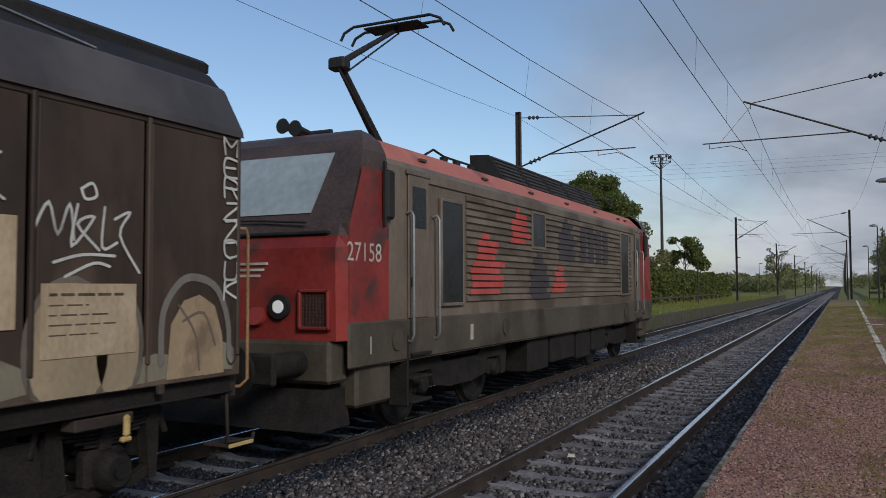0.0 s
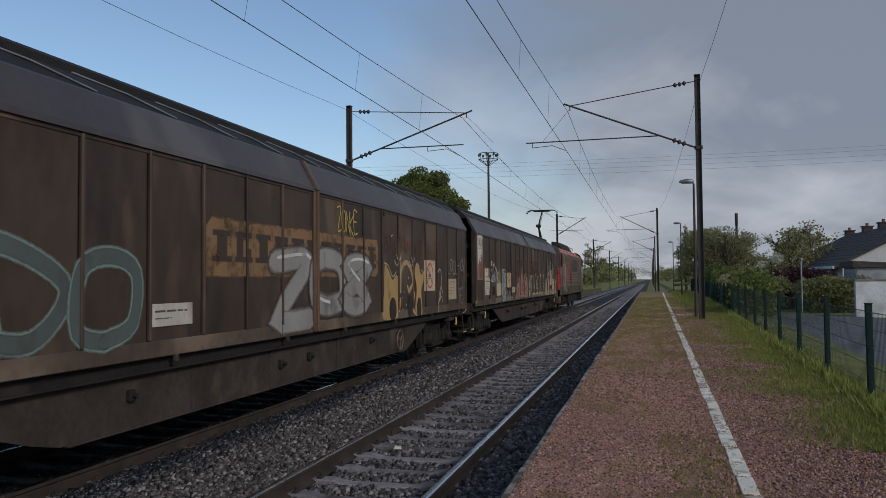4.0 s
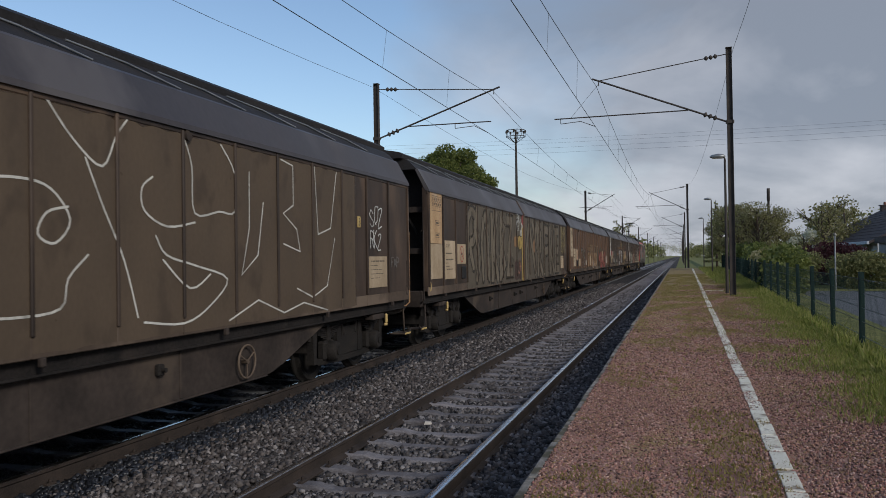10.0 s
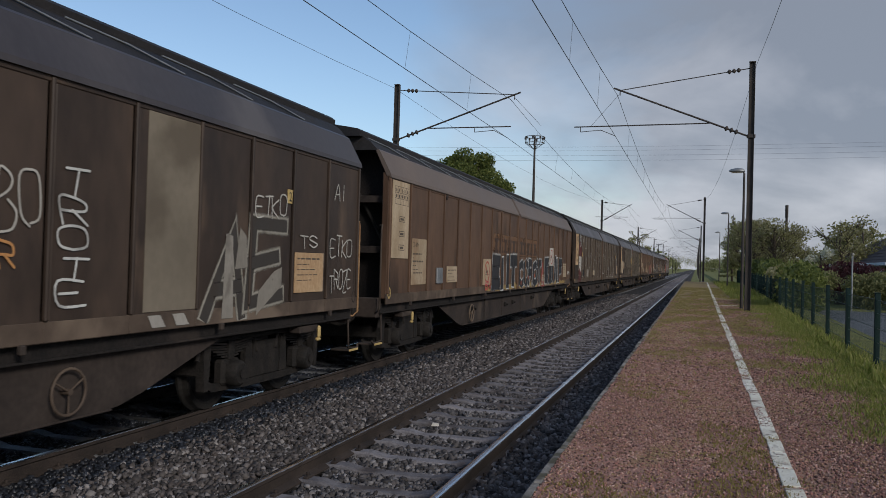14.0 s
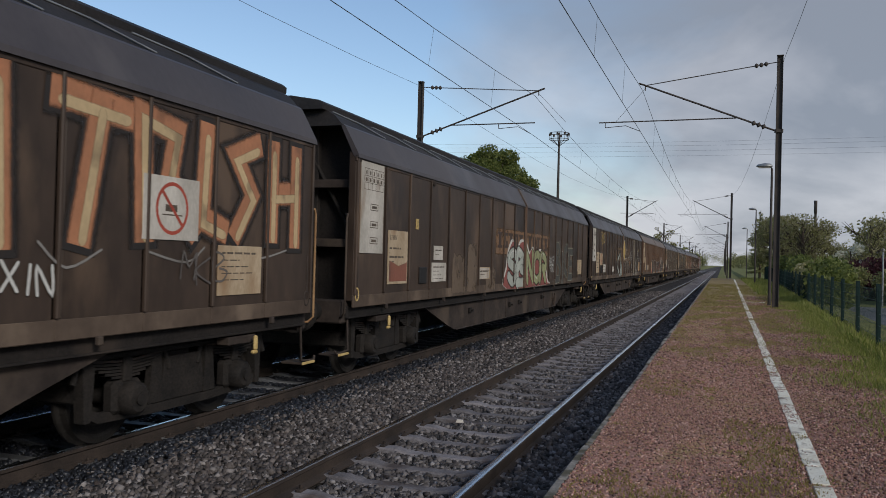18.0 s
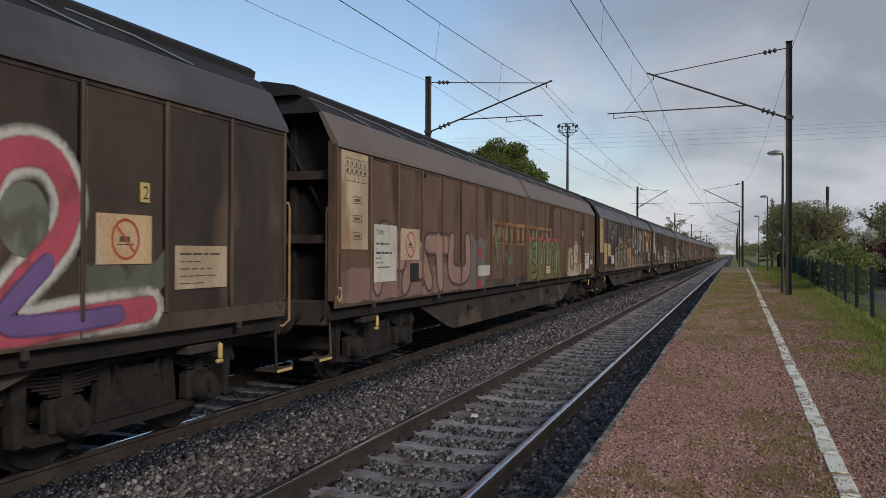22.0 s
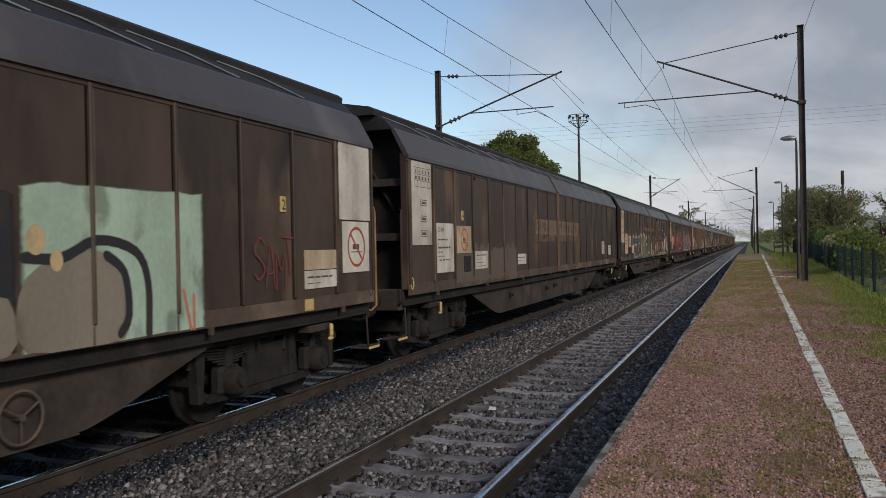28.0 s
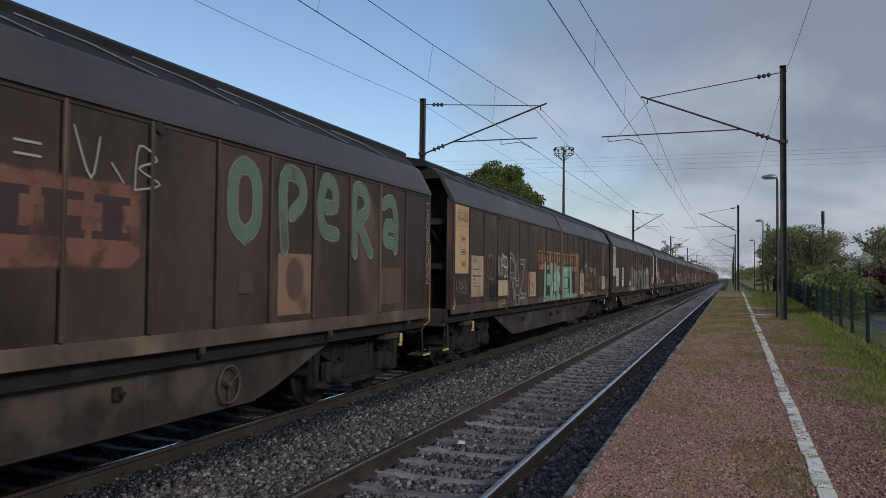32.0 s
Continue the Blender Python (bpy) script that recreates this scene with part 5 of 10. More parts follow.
                mesh.box(x - 0.006, x + 0.006, min(e * 8.945, e * 8.965), max(e * 8.945, e * 8.965), 1.45, 1.85)
            for k in range(11):
                z = 1.46 + k * 0.038
                mesh.box(x0 + 0.04, x1 - 0.04, min(e * 8.945, e * 8.965), max(e * 8.945, e * 8.965), z - 0.006, z + 0.006)
            part("mesh_screen", mesh, M_LDARK, gr)
            # buffers
            b = Form().tube([(s * 0.875, e * 8.95, 1.05), (s * 0.875, e * 9.6, 1.05)], 0.14, 14)
            b.box(s * 0.875 - 0.3, s * 0.875 + 0.3, min(e * 9.72, e * 9.8), max(e * 9.72, e * 9.8), 0.88, 1.22, 0.03)
            b.tube([(s * 0.875, e * 9.6, 1.05), (s * 0.875, e * 9.73, 1.05)], 0.09, 12)
            part("buffer", b, M_BOGIE, LOCO)
        # plain stripes where the operator's emblem is
        for k in range(3):
            part("emblem_bar", Form().box(-0.2 + 0.02 * k, 0.42 - 0.05 * k, min(e * 8.93, e * 8.957), max(e * 8.93, e * 8.957), 2.16 - 0.07 * k, 2.19 - 0.07 * k), M_WHITE, cab)
        part("buffer_beam", Form().box(-1.3, 1.3, min(e * 8.6, e * 8.97), max(e * 8.6, e * 8.97), 0.82, 1.3, 0.04), M_LSKIRT, LOCO, "grey dented buffer beam")
        part("snow_plough", Form().prism([(e * 8.4, 0.3), (e * 9.05, 0.3), (e * 8.9, 0.75), (e * 8.5, 0.75)], "x", -1.2, 1.2), M_BOGIE, LOCO)
        part("coupling", Form().tube([(0, e * 9.2, 1.0), (0, e * 9.85, 0.98)], 0.05, 8), M_BOGIE, LOCO)
        # door with window, handrails, steps, mirror
        d0, d1 = sorted((e * 7.4, e * 6.83))
        f = Form().box(1.428, 1.45, d0, d1, 1.5, 3.34, 0.012)
        door = part("cab_door", f, M_LGREY, LOCO, "grey cab door stained brown")
        part("door_window", Form().box(1.448, 1.456, d0 + 0.1, d1 - 0.09, 2.66, 3.2, 0.004), M_LGLASS, door)
        part("door_handle", Form().box(1.45, 1.47, d0 + 0.06, d0 + 0.14, 1.9, 2.02, 0.006), M_BLACK, door)
        part("door_header", Form().box(1.43, 1.46, d0 - 0.05, d1 + 0.05, 3.34, 3.4, 0.01), M_LGREY, door)
        for y in (e * 7.42, e * 6.68):
            part("handrail", Form().tube([(1.43, y, 2.84), (1.5, y, 2.86), (1.53, y, 2.8), (1.53, y, 1.3), (1.5, y, 1.22), (1.43, y, 1.22)], 0.019, 8), M_ALU, LOCO, "long light metal handrail")
        for k in range(3):
            part("step", Form().box(1.2, 1.5, d0 + 0.02, d1 - 0.02, 0.42 + 0.3 * k, 0.46 + 0.3 * k, 0.01), M_BOGIE, LOCO)
        part("step_plate", Form().box(1.18, 1.46, d0 - 0.06, d0 - 0.02, 0.4, 1.3, 0.01), M_BOGIE, LOCO)
        m0 = e * 7.95
        part("mirror", Form().box(1.44, 1.52, m0 - 0.09, m0 + 0.09, 2.72, 3.32, 0.03).box(1.45, 1.5, m0 - 0.12, m0 - 0.09, 2.62, 3.42, 0.01), M_BLACK, LOCO, "folded black mirror")
        # ring-shaped jacking covers
        for y in (e * 7.72, e * 4.1):
            part("jack_cover", Form().tube([(1.44, y, 1.25), (1.47, y, 1.25)], 0.13, 18), M_LSKIRT, LOCO)
        part("horn", Form().tube([(0.05, e * 7.6, 3.96), (0.05, e * 7.82, 3.97), (0.05, e * 7.92, 3.97)], [0.03, 0.05, 0.105], 14).tube([(-0.17, e * 7.55, 4.02), (-0.17, e * 7.78, 4.02), (-0.17, e * 7.89, 4.02)], [0.03, 0.05, 0.105], 14), M_BLACK, LOCO)
        part("horn_bracket", Form().tube([(0.3, e * 7.45, 3.76), (0.3, e * 7.45, 3.98), (-0.3, e * 7.45, 3.98), (-0.3, e * 7.45, 3.76)], 0.04, 6).tube([(0.05, e * 7.45, 3.95), (0.05, e * 7.65, 3.95)], 0.04, 6).tube([(-0.17, e * 7.45, 3.97), (-0.17, e * 7.6, 4.0)], 0.04, 6), M_BLACK, LOCO)
        b = build_bogie(1.3, 0.575, 1.12)
        b.parent = LOCO
        b.matrix_basis = pose(0, -5.25 if e < 0 else 4.4, 0)
        part("sandbox", Form().box(1.1, 1.36, min(e * 7.7, e * 8.5), max(e * 7.7, e * 8.5), 0.5, 1.0, 0.04), M_LSKIRT, LOCO)
    letters("27158", 0.31, -8.84, 2.2, 1.438, M_WHITE, LOCO, "running_number")
    letters("1", 0.3, -8.42, 1.12, 1.454, M_WHITE, LOCO, "cab_number")
    part("white_plate", Form().box(1.45, 1.456, -5.5, -5.4, 1.12, 1.35), M_WHITE, LOCO)
    # equipment between the bogies
    for k, (y0, y1, z0) in enumerate(((-2.6, -1.5, 0.35), (-1.3, 0.2, 0.42), (0.4, 1.4, 0.36), (1.6, 2.7, 0.45))):
        part("equipment_box", Form().box(-1.25, 1.3, y0, y1, z0, 0.97, 0.03), M_BOGIE, LOCO)
    # roof: grille hoods, insulators, pantograph
    for k in range(5):
        y = -2.9 + 1.35 * k
        f = Form().prism([(1.02, 3.76), (0.66, 4.3), (0.3, 4.32), (0.3, 3.76)], "y", y, y + 1.24)
        hood = part("roof_hood", f, M_BLACK, LOCO, "black ventilation hood")
        for q in range(6):
            part("louvre", Form().box(0.69 + 0.055 * q, 0.715 + 0.055 * q, y + 0.06, y + 1.18, 4.25 - 0.0825 * q, 4.28 - 0.0825 * q), M_LDARKGREY, hood)
    for y in (-4.4, -3.9, -3.3):
        part("roof_insulator", Form().tube([(0.5, y, 3.8), (0.5, y, 3.9), (0.5, y, 3.95), (0.5, y, 4.05)], [0.05, 0.09, 0.05, 0.08], 10), M_BLACK, LOCO)
    part("roof_cable", Form().tube([(0.5, -5.2, 3.95), (0.5, -4.8, 4.12), (0.5, -4.4, 4.06), (0.5, -3.3, 4.06)], 0.02, 6), M_BLACK, LOCO)

    def pantograph(y, up):
        p = part("pantograph", Form().box(-0.55, 0.55, y - 0.6, y + 0.6, 3.86, 3.92, 0.02), M_BLACK, LOCO, "black single-arm pantograph raised to the wire" if up else "black pantograph folded on the roof")
        s = 1 if y < 0 else -1
        if up:
            foot, knee, head = Vector((0, y, 4.0)), Vector((0, y - 1.25 * s, 5.1)), Vector((0, y + 0.42 * s, 6.06))
        else:
            foot, knee, head = Vector((0, y, 3.96)), Vector((0, y - 1.1 * s, 4.02)), Vector((0, y + 0.6 * s, 4.1))
        part("lower_arm", Form().tube([foot, knee], [0.075, 0.055], 10), M_BLACK, p)
        part("control_rod", Form().tube([foot + Vector((0.2, -0.35 * s, -0.04)), knee + Vector((0.05, -0.08 * s, -0.1))], 0.018, 6), M_BLACK, p)
        part("upper_arm", Form().tube([knee, head], [0.05, 0.035], 10), M_BLACK, p)
        part("guide_rod", Form().tube([knee + Vector((0.04, 0.1, -0.12)), head + Vector((0.05, 0, -0.06))], 0.014, 6), M_BLACK, p)
        part("knee_joint", Form().box(-0.14, 0.14, knee.y - 0.1, knee.y + 0.1, knee.z - 0.1, knee.z + 0.08, 0.03), M_BLACK, p)
        for d in (-0.17, 0.17):
            z = head.z + 0.1
            part("contact_strip", Form().tube([(-0.95, head.y + d, z - 0.2), (-0.88, head.y + d, z - 0.08), (-0.7, head.y + d, z), (0.7, head.y + d, z), (0.88, head.y + d, z - 0.08), (0.95, head.y + d, z - 0.2)], 0.024, 6), M_BLACK, p)
        part("head_frame", Form().box(-0.5, 0.5, head.y - 0.2, head.y + 0.2, head.z + 0.02, head.z + 0.05, 0.01), M_BLACK, p)

    pantograph(-5.55, True)
    pantograph(5.6, False)


build_loco()


def shorten(y):
    """The bay between the last side window and the leading cab is short."""
    return y if y < 4.6 else 4.6 + (y - 4.6) * 0.25 if y < 6.6 else y - 1.5


for shape in {o.data for o in LOCO.children_recursive if o.type == "MESH" and not any(p.name.startswith("bogie") for p in (o, o.parent, o.parent.parent or o))}:
    for v in shape.vertices:
        v.co.y = shorten(v.co.y)

# ---- plates, markings and sprayed paint on the wagons; u runs from the rear end, z up ----
PAINTS = {}


def along(u):
    """From a mark's distance ahead of the rear end, on a scale of 21.9, to the wagon's own y."""
    return (u - 10.95) * 0.97


def paint(r, g, b, worn=0.0):
    """Sprayed paint, dulled by road dirt: it thins out towards the rim of its field and has flaked in places; worn rubs more of it off."""
    r, g, b = (min(0.7, c * 1.42) for c in (r, g, b))
    key = (r, g, b, worn)
    if key in PAINTS:
        return PAINTS[key]
    m = PAINTS[key] = surface("sprayed_paint", (r * 0.66 + 0.012, g * 0.66 + 0.009, b * 0.66 + 0.007), (r, g, b), 0.6, scale=1.6, fine=24, bump=0.04, stain=(r * 0.36 + 0.034, g * 0.36 + 0.025, b * 0.36 + 0.019), stain_scale=2.6, stain_at=0.57, streak=0.7, gloss=0.25, grainy=0.6)
    nd, ln = m.node_tree.nodes, m.node_tree.links
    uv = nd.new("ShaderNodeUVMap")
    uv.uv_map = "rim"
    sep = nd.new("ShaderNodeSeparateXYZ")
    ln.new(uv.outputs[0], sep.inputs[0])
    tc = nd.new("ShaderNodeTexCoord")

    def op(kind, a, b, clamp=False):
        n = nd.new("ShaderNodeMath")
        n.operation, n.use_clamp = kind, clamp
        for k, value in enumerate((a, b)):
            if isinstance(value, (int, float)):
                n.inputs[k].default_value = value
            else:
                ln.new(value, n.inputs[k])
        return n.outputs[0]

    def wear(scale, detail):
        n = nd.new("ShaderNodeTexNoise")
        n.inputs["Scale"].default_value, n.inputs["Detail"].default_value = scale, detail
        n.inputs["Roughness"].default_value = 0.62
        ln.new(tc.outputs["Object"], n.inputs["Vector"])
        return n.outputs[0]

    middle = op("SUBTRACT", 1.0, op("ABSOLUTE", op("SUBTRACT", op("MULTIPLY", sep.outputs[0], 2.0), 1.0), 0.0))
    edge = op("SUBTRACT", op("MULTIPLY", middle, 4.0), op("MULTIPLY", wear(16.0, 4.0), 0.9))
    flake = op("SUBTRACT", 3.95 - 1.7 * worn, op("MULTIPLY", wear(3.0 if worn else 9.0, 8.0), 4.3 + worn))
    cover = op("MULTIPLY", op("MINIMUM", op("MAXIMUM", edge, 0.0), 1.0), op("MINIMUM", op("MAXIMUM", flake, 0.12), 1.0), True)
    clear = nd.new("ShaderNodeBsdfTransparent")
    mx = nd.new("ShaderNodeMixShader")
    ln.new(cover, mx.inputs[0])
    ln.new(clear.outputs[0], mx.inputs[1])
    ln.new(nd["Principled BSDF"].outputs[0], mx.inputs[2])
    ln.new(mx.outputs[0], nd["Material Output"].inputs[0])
    return m


WHITE_P, BLACK_P, GREY_P, BEIGE_P = (0.55, 0.52, 0.47), (0.02, 0.02, 0.022), (0.16, 0.15, 0.14), (0.33, 0.27, 0.2)

# strokes on a grid 4 wide and 6 high; a bar separates strokes
GLYPHS = {
    "A": "00 26 40|12 32", "B": "00 06 26 35 24 03|23 42 30 00", "C": "45 26 05 01 20 41", "D": "00 06 26 44 42 20 00", "E": "46 06 00 40|03 33", "F": "46 06 00|03 33",
    "G": "45 26 05 01 20 41 43 23", "H": "00 06|40 46|03 43", "1": "15 26 20", "3": "05 26 45 23 42 20 01", "5": "46 06 04 24 42 20 01", "I": "20 26", "J": "46 41 20 01", "K": "06 00|46 03 40", "L": "06 00 40", "M": "00 06 23 46 40", "N": "00 06 40 46", "O": "20 01 05 26 45 41 20",
    "P": "00 06 26 45 43 23 03", "R": "00 06 26 45 43 23 03|23 40", "S": "45 26 05 04 23 42 41 20 01", "T": "06 46|26 20", "U": "06 01 20 41 46", "V": "06 20 46", "W": "06 10 23 30 46",
    "X": "00 46|06 40", "Y": "06 23 46|23 20", "Z": "06 46 00 40", "2": "05 26 45 00 40", "0": "20 01 05 26 45 41 20", "8": "23 05 26 45 23 01 20 41 23", "*": "11 35|15 31|03 43", "-": "03 43", "~": "03 14 23 32 43",
}


def strokes(text, u, z, w, h, wild=0.0, smooth=True, gap=0.75):
    """The lines of a sprayed word in a frame w by h, wobbly and rounded."""
    out = []
    n = len(text)
    step = w / (n * 4 + (n - 1) * gap)
    for i, ch in enumerate(text):
        if ch not in GLYPHS:
            continue
        lift, tilt = random.uniform(-wild, wild) * h * 0.3, random.uniform(-wild, wild) * 0.25
        tall = h / 6 * random.uniform(1 - wild * 0.25, 1 + wild * 0.25)
        lines = []
        for s in GLYPHS[ch].split("|"):
            pts = []
            for p in s.split():
                a, b = int(p[0]) + random.uniform(-wild, wild) * 0.45, int(p[1]) + random.uniform(-wild, wild) * 0.5
                pts.append((u + (i * (4 + gap) + a) * step + b * tilt * step, z + lift + b * tall))
            if smooth and len(pts) > 2:
                fine = []
                for k in range(len(pts) - 1):
                    p0, p1, p2, p3 = pts[max(k - 1, 0)], pts[k], pts[k + 1], pts[min(k + 2, len(pts) - 1)]
                    for t in (0, 0.25, 0.5, 0.75):
                        fine.append(tuple(0.5 * (2 * p1[c] + (p2[c] - p0[c]) * t + (2 * p0[c] - 5 * p1[c] + 4 * p2[c] - p3[c]) * t * t + (3 * p1[c] - p0[c] - 3 * p2[c] + p3[c]) * t ** 3) for c in (0, 1)))
                pts = fine + [pts[-1]]
            lines.append(pts)
        out.append(lines)
    return out


def ribbon(form, pts, width, x, zmin=1.12, zmax=3.27, square=False):
    """One flat band along a line, with mitred joints and rounded ends, on the wall plane at x."""
    r = width / 2
    keep = [pts[0]] + [b for a, b in zip(pts[:-1], pts[1:]) if math.hypot(b[0] - a[0], b[1] - a[1]) > 1e-4]
    if len(keep) < 2:
        return
    dirs = []
    for (a, b), (c, e) in zip(keep[:-1], keep[1:]):
        d = math.hypot(c - a, e - b)
        dirs.append(((c - a) / d, (e - b) / d))
    loop = len(keep) > 3 and math.hypot(keep[0][0] - keep[-1][0], keep[0][1] - keep[-1][1]) < 1e-3
    rows = []
    for k, (a, b) in enumerate(keep):
        d0 = dirs[k - 1] if k > 0 else dirs[-1] if loop else dirs[0]
        d1 = dirs[k] if k < len(dirs) else dirs[0] if loop else dirs[-1]
        nx, ny = -(d0[1] + d1[1]), d0[0] + d1[0]
        q = math.hypot(nx, ny)
        nx, ny = (nx / q, ny / q) if q > 0.2 else (-d1[1], d1[0])
        m = r / max(0.52 if square else 0.6, abs(-d1[1] * nx + d1[0] * ny))
        rows.append((a + nx * m, b + ny * m, a - nx * m, b - ny * m))
    if not loop:
        for end, d, s in ((0, dirs[0], -1), (-1, dirs[-1], 1)):
            a, b = keep[end]
            cap = []
            for out, half in ((0.35, 1.0), (0.72, 1.0)) if square else ((0.55, 0.82), (0.95, 0.35)):
                c, e = a + s * d[0] * r * out, b + s * d[1] * r * out
                cap.append((c - d[1] * r * half, e + d[0] * r * half, c + d[1] * r * half, e - d[0] * r * half))
            rows = cap[::-1] + rows if end == 0 else rows + cap
    vs = []
    for k, (a, b, c, e) in enumerate(rows):
        vs += [(x + 0.00001 * k, along(a), min(max(b, zmin), zmax)), (x + 0.00001 * k, along(c), min(max(e, zmin), zmax))]
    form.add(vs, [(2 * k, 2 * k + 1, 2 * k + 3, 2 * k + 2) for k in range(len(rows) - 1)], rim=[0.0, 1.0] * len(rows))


def tag_on(w, text, u, z, width, height, colour, line=0.03, wild=0.5, smooth=True, x=1.447):
    for i, letter in enumerate(strokes(text, u, z, width, height, wild, smooth)):
        f = Form()
        for k, pts in enumerate(letter):
            ribbon(f, pts, line, x + 0.0004 * (i + k))
        part("tag_letter", f, paint(*colour), w, tidy=False)


def piece_on(w, text, u, z, width, height, fill, edge, fat=0.2, rim=0.07, wild=0.35, smooth=True, shine=None, back=None, lift=0.0):
    """Fat outlined letters."""
    letters_ = strokes(text, u + fat / 2, z + fat / 2, width - fat, height - fat, wild, smooth, 0.55)
    if back:
        for i, letter in enumerate(letters_):
            f = Form()
            for k, pts in enumerate(letter):
                ribbon(f, pts, fat + rim * 5, 1.4352 + 0.0001 * i + 0.00003 * k)
            part("spray_ground", f, paint(*back), w, tidy=False)
    for i, letter in enumerate(letters_):
        fe, ff, fs = Form(), Form(), Form()
        for k, pts in enumerate(letter):
            ribbon(fe, pts, fat + rim * 2, 1.4365 + lift + 0.0012 * i + 0.0002 * k, square=not smooth)
            ribbon(ff, pts, fat, 1.4371 + lift + 0.0012 * i + 0.0002 * k, square=not smooth)
            if shine and k == 0:
                m = max(1, len(pts) // 3)
                ribbon(fs, [(a + fat * 0.2, b + fat * 0.15) for a, b in pts[:m + 1]], fat * 0.16, 1.4376 + lift + 0.0012 * i)
        rim_part = part("sprayed_letter", fe, paint(*edge), w, tidy=False)
        part("letter_fill", ff, paint(*fill), rim_part, tidy=False)
        if shine:
            part("letter_shine", fs, paint(*shine), rim_part, tidy=False)


def soft_field(pts, x, colour, w, name, fade=0.08, worn=0.0):
    """A sprayed field inside an outline of (u, z): full in the middle, fading over its rim."""
    cu, cz = sum(p[0] for p in pts) / len(pts), sum(p[1] for p in pts) / len(pts)
    inner = []
    for a, b in pts:
        d = max(0.001, math.hypot(a - cu, b - cz))
        k = max(0.35, 1 - fade / d)
        inner.append((cu + (a - cu) * k, cz + (b - cz) * k))
    at = lambda p: (x, along(p[0]), min(max(p[1], 1.12), 3.3))
    n = len(pts)
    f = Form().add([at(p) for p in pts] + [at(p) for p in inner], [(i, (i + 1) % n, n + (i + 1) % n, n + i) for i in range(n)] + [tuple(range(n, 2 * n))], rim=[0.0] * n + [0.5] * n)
    return part(name, f, paint(*colour, worn=worn), w, tidy=False)


def patch_on(w, u0, u1, z0, z1, colour, bumps=0.12, top_only=False, x=1.4345, name="spray_ground", fade=0.07, worn=0.0):
    """A sprayed field with an uneven edge."""
    n = max(6, int((u1 - u0) * 5))
    up = [(u0 + (u1 - u0) * k / n, z1 - abs(math.sin(k * 1.7 + u0)) * bumps - random.uniform(0, bumps * 0.4)) for k in range(n + 1)]
    lo = [(a, z0 + (0 if top_only else random.uniform(0, bumps * 0.4))) for a, b in up]
    up = [(a, max(b, l + 0.08)) for (a, b), (_, l) in zip(up, lo)]
    fade = min(fade, 0.35 * min(b - l for (_, b), (_, l) in zip(up, lo)))
    at = lambda a, b: (x, along(a), min(max(b, 1.12), 3.3))
    rows = [[at(*p) for p in lo], [at(a, b + fade) for a, b in lo], [at(a, b - fade) for a, b in up], [at(*p) for p in up]]
    f = Form()
    m = n + 1
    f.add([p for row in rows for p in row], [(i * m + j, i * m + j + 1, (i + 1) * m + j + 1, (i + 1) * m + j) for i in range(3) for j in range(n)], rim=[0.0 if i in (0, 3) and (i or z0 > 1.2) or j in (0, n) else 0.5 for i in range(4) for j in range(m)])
    part(name, f, paint(*colour, worn=worn), w, tidy=False)


def bubble_on(w, u, z, ru, rz, fill, edge, hole=None):
    soft_field(oval(u, z, ru + 0.05, rz + 0.05, 22), 1.4362, edge, w, "spray_outline", 0.03)
    soft_field(oval(u, z, ru, rz, 22), 1.438, fill, w, "spray_fill", 0.03)
    if hole:
        soft_field(oval(u, z, ru * 0.33, rz * 0.38, 16), 1.4398, hole, w, "spray_hole", 0.01)


def plate_on(w, u, z, width, height, mat=None, name="plate", label=""):
    return part(name, Form().box(1.43, 1.446, along(u), along(u + width), z, z + height, 0.003), mat or M_CREAM, w, label)


def bars_on(plate, u, z, rows, mat=None):
    """Writing that cannot be read: thin bars, each (offset, length, height) on its own line."""
    r = random.Random(int(u * 100))
    for k, (a, l, h) in enumerate(rows):
        f, end = Form(), a + l
        while a < end - 0.02:
            n = min(end - a, r.uniform(0.07, 0.2))
            f.box(1.4462, 1.4472, along(u + a), along(u + a + n), z - 0.07 * k, z - 0.07 * k + h * 0.72)
            a += n + 0.028
        part("writing_line", f, mat or M_FADED, plate)


def table_plate(w, u=0.16, z=1.9, mat=None, height=1.35):
    """Tall loading plate with its ruled table and boxed figures."""
    p = plate_on(w, u, z, 0.86, height, mat, "loading_plate", "tall dirty plate with a ruled loading table")
    f = Form()
    y0, t = along(u), z + height
    bx = lambda a, b, c, d: f.box(1.4462, 1.4472, y0 + a, y0 + b, c, d)
    for dz in (0.1, 0.21, 0.31, 0.41):
        bx(0.1, 0.8, t - dz, t - dz + 0.008)
    for k in range(6):
        bx(0.1 + 0.138 * k, 0.108 + 0.138 * k, t - 0.41, t - 0.1)
    for k in range(5):
        bx(0.14 + 0.138 * k, 0.2 + 0.138 * k, t - 0.29, t - 0.235)
        bx(0.15 + 0.138 * k, 0.19 + 0.138 * k, t - 0.19, t - 0.13)
    part("table", f, M_FADED, p)
    for c in (0.62, 0.88, 1.12):
        if c < height:
            f = Form()
            bx(0.34, 0.62, t - c, t - c + 0.012)
            bx(0.34, 0.62, t - c - 0.09, t - c - 0.078)
            bx(0.34, 0.352, t - c - 0.09, t - c)
            bx(0.608, 0.62, t - c - 0.09, t - c)
            bx(0.39, 0.57, t - c - 0.06, t - c - 0.02)
            part("writing", f, M_FADED, p)
    return p


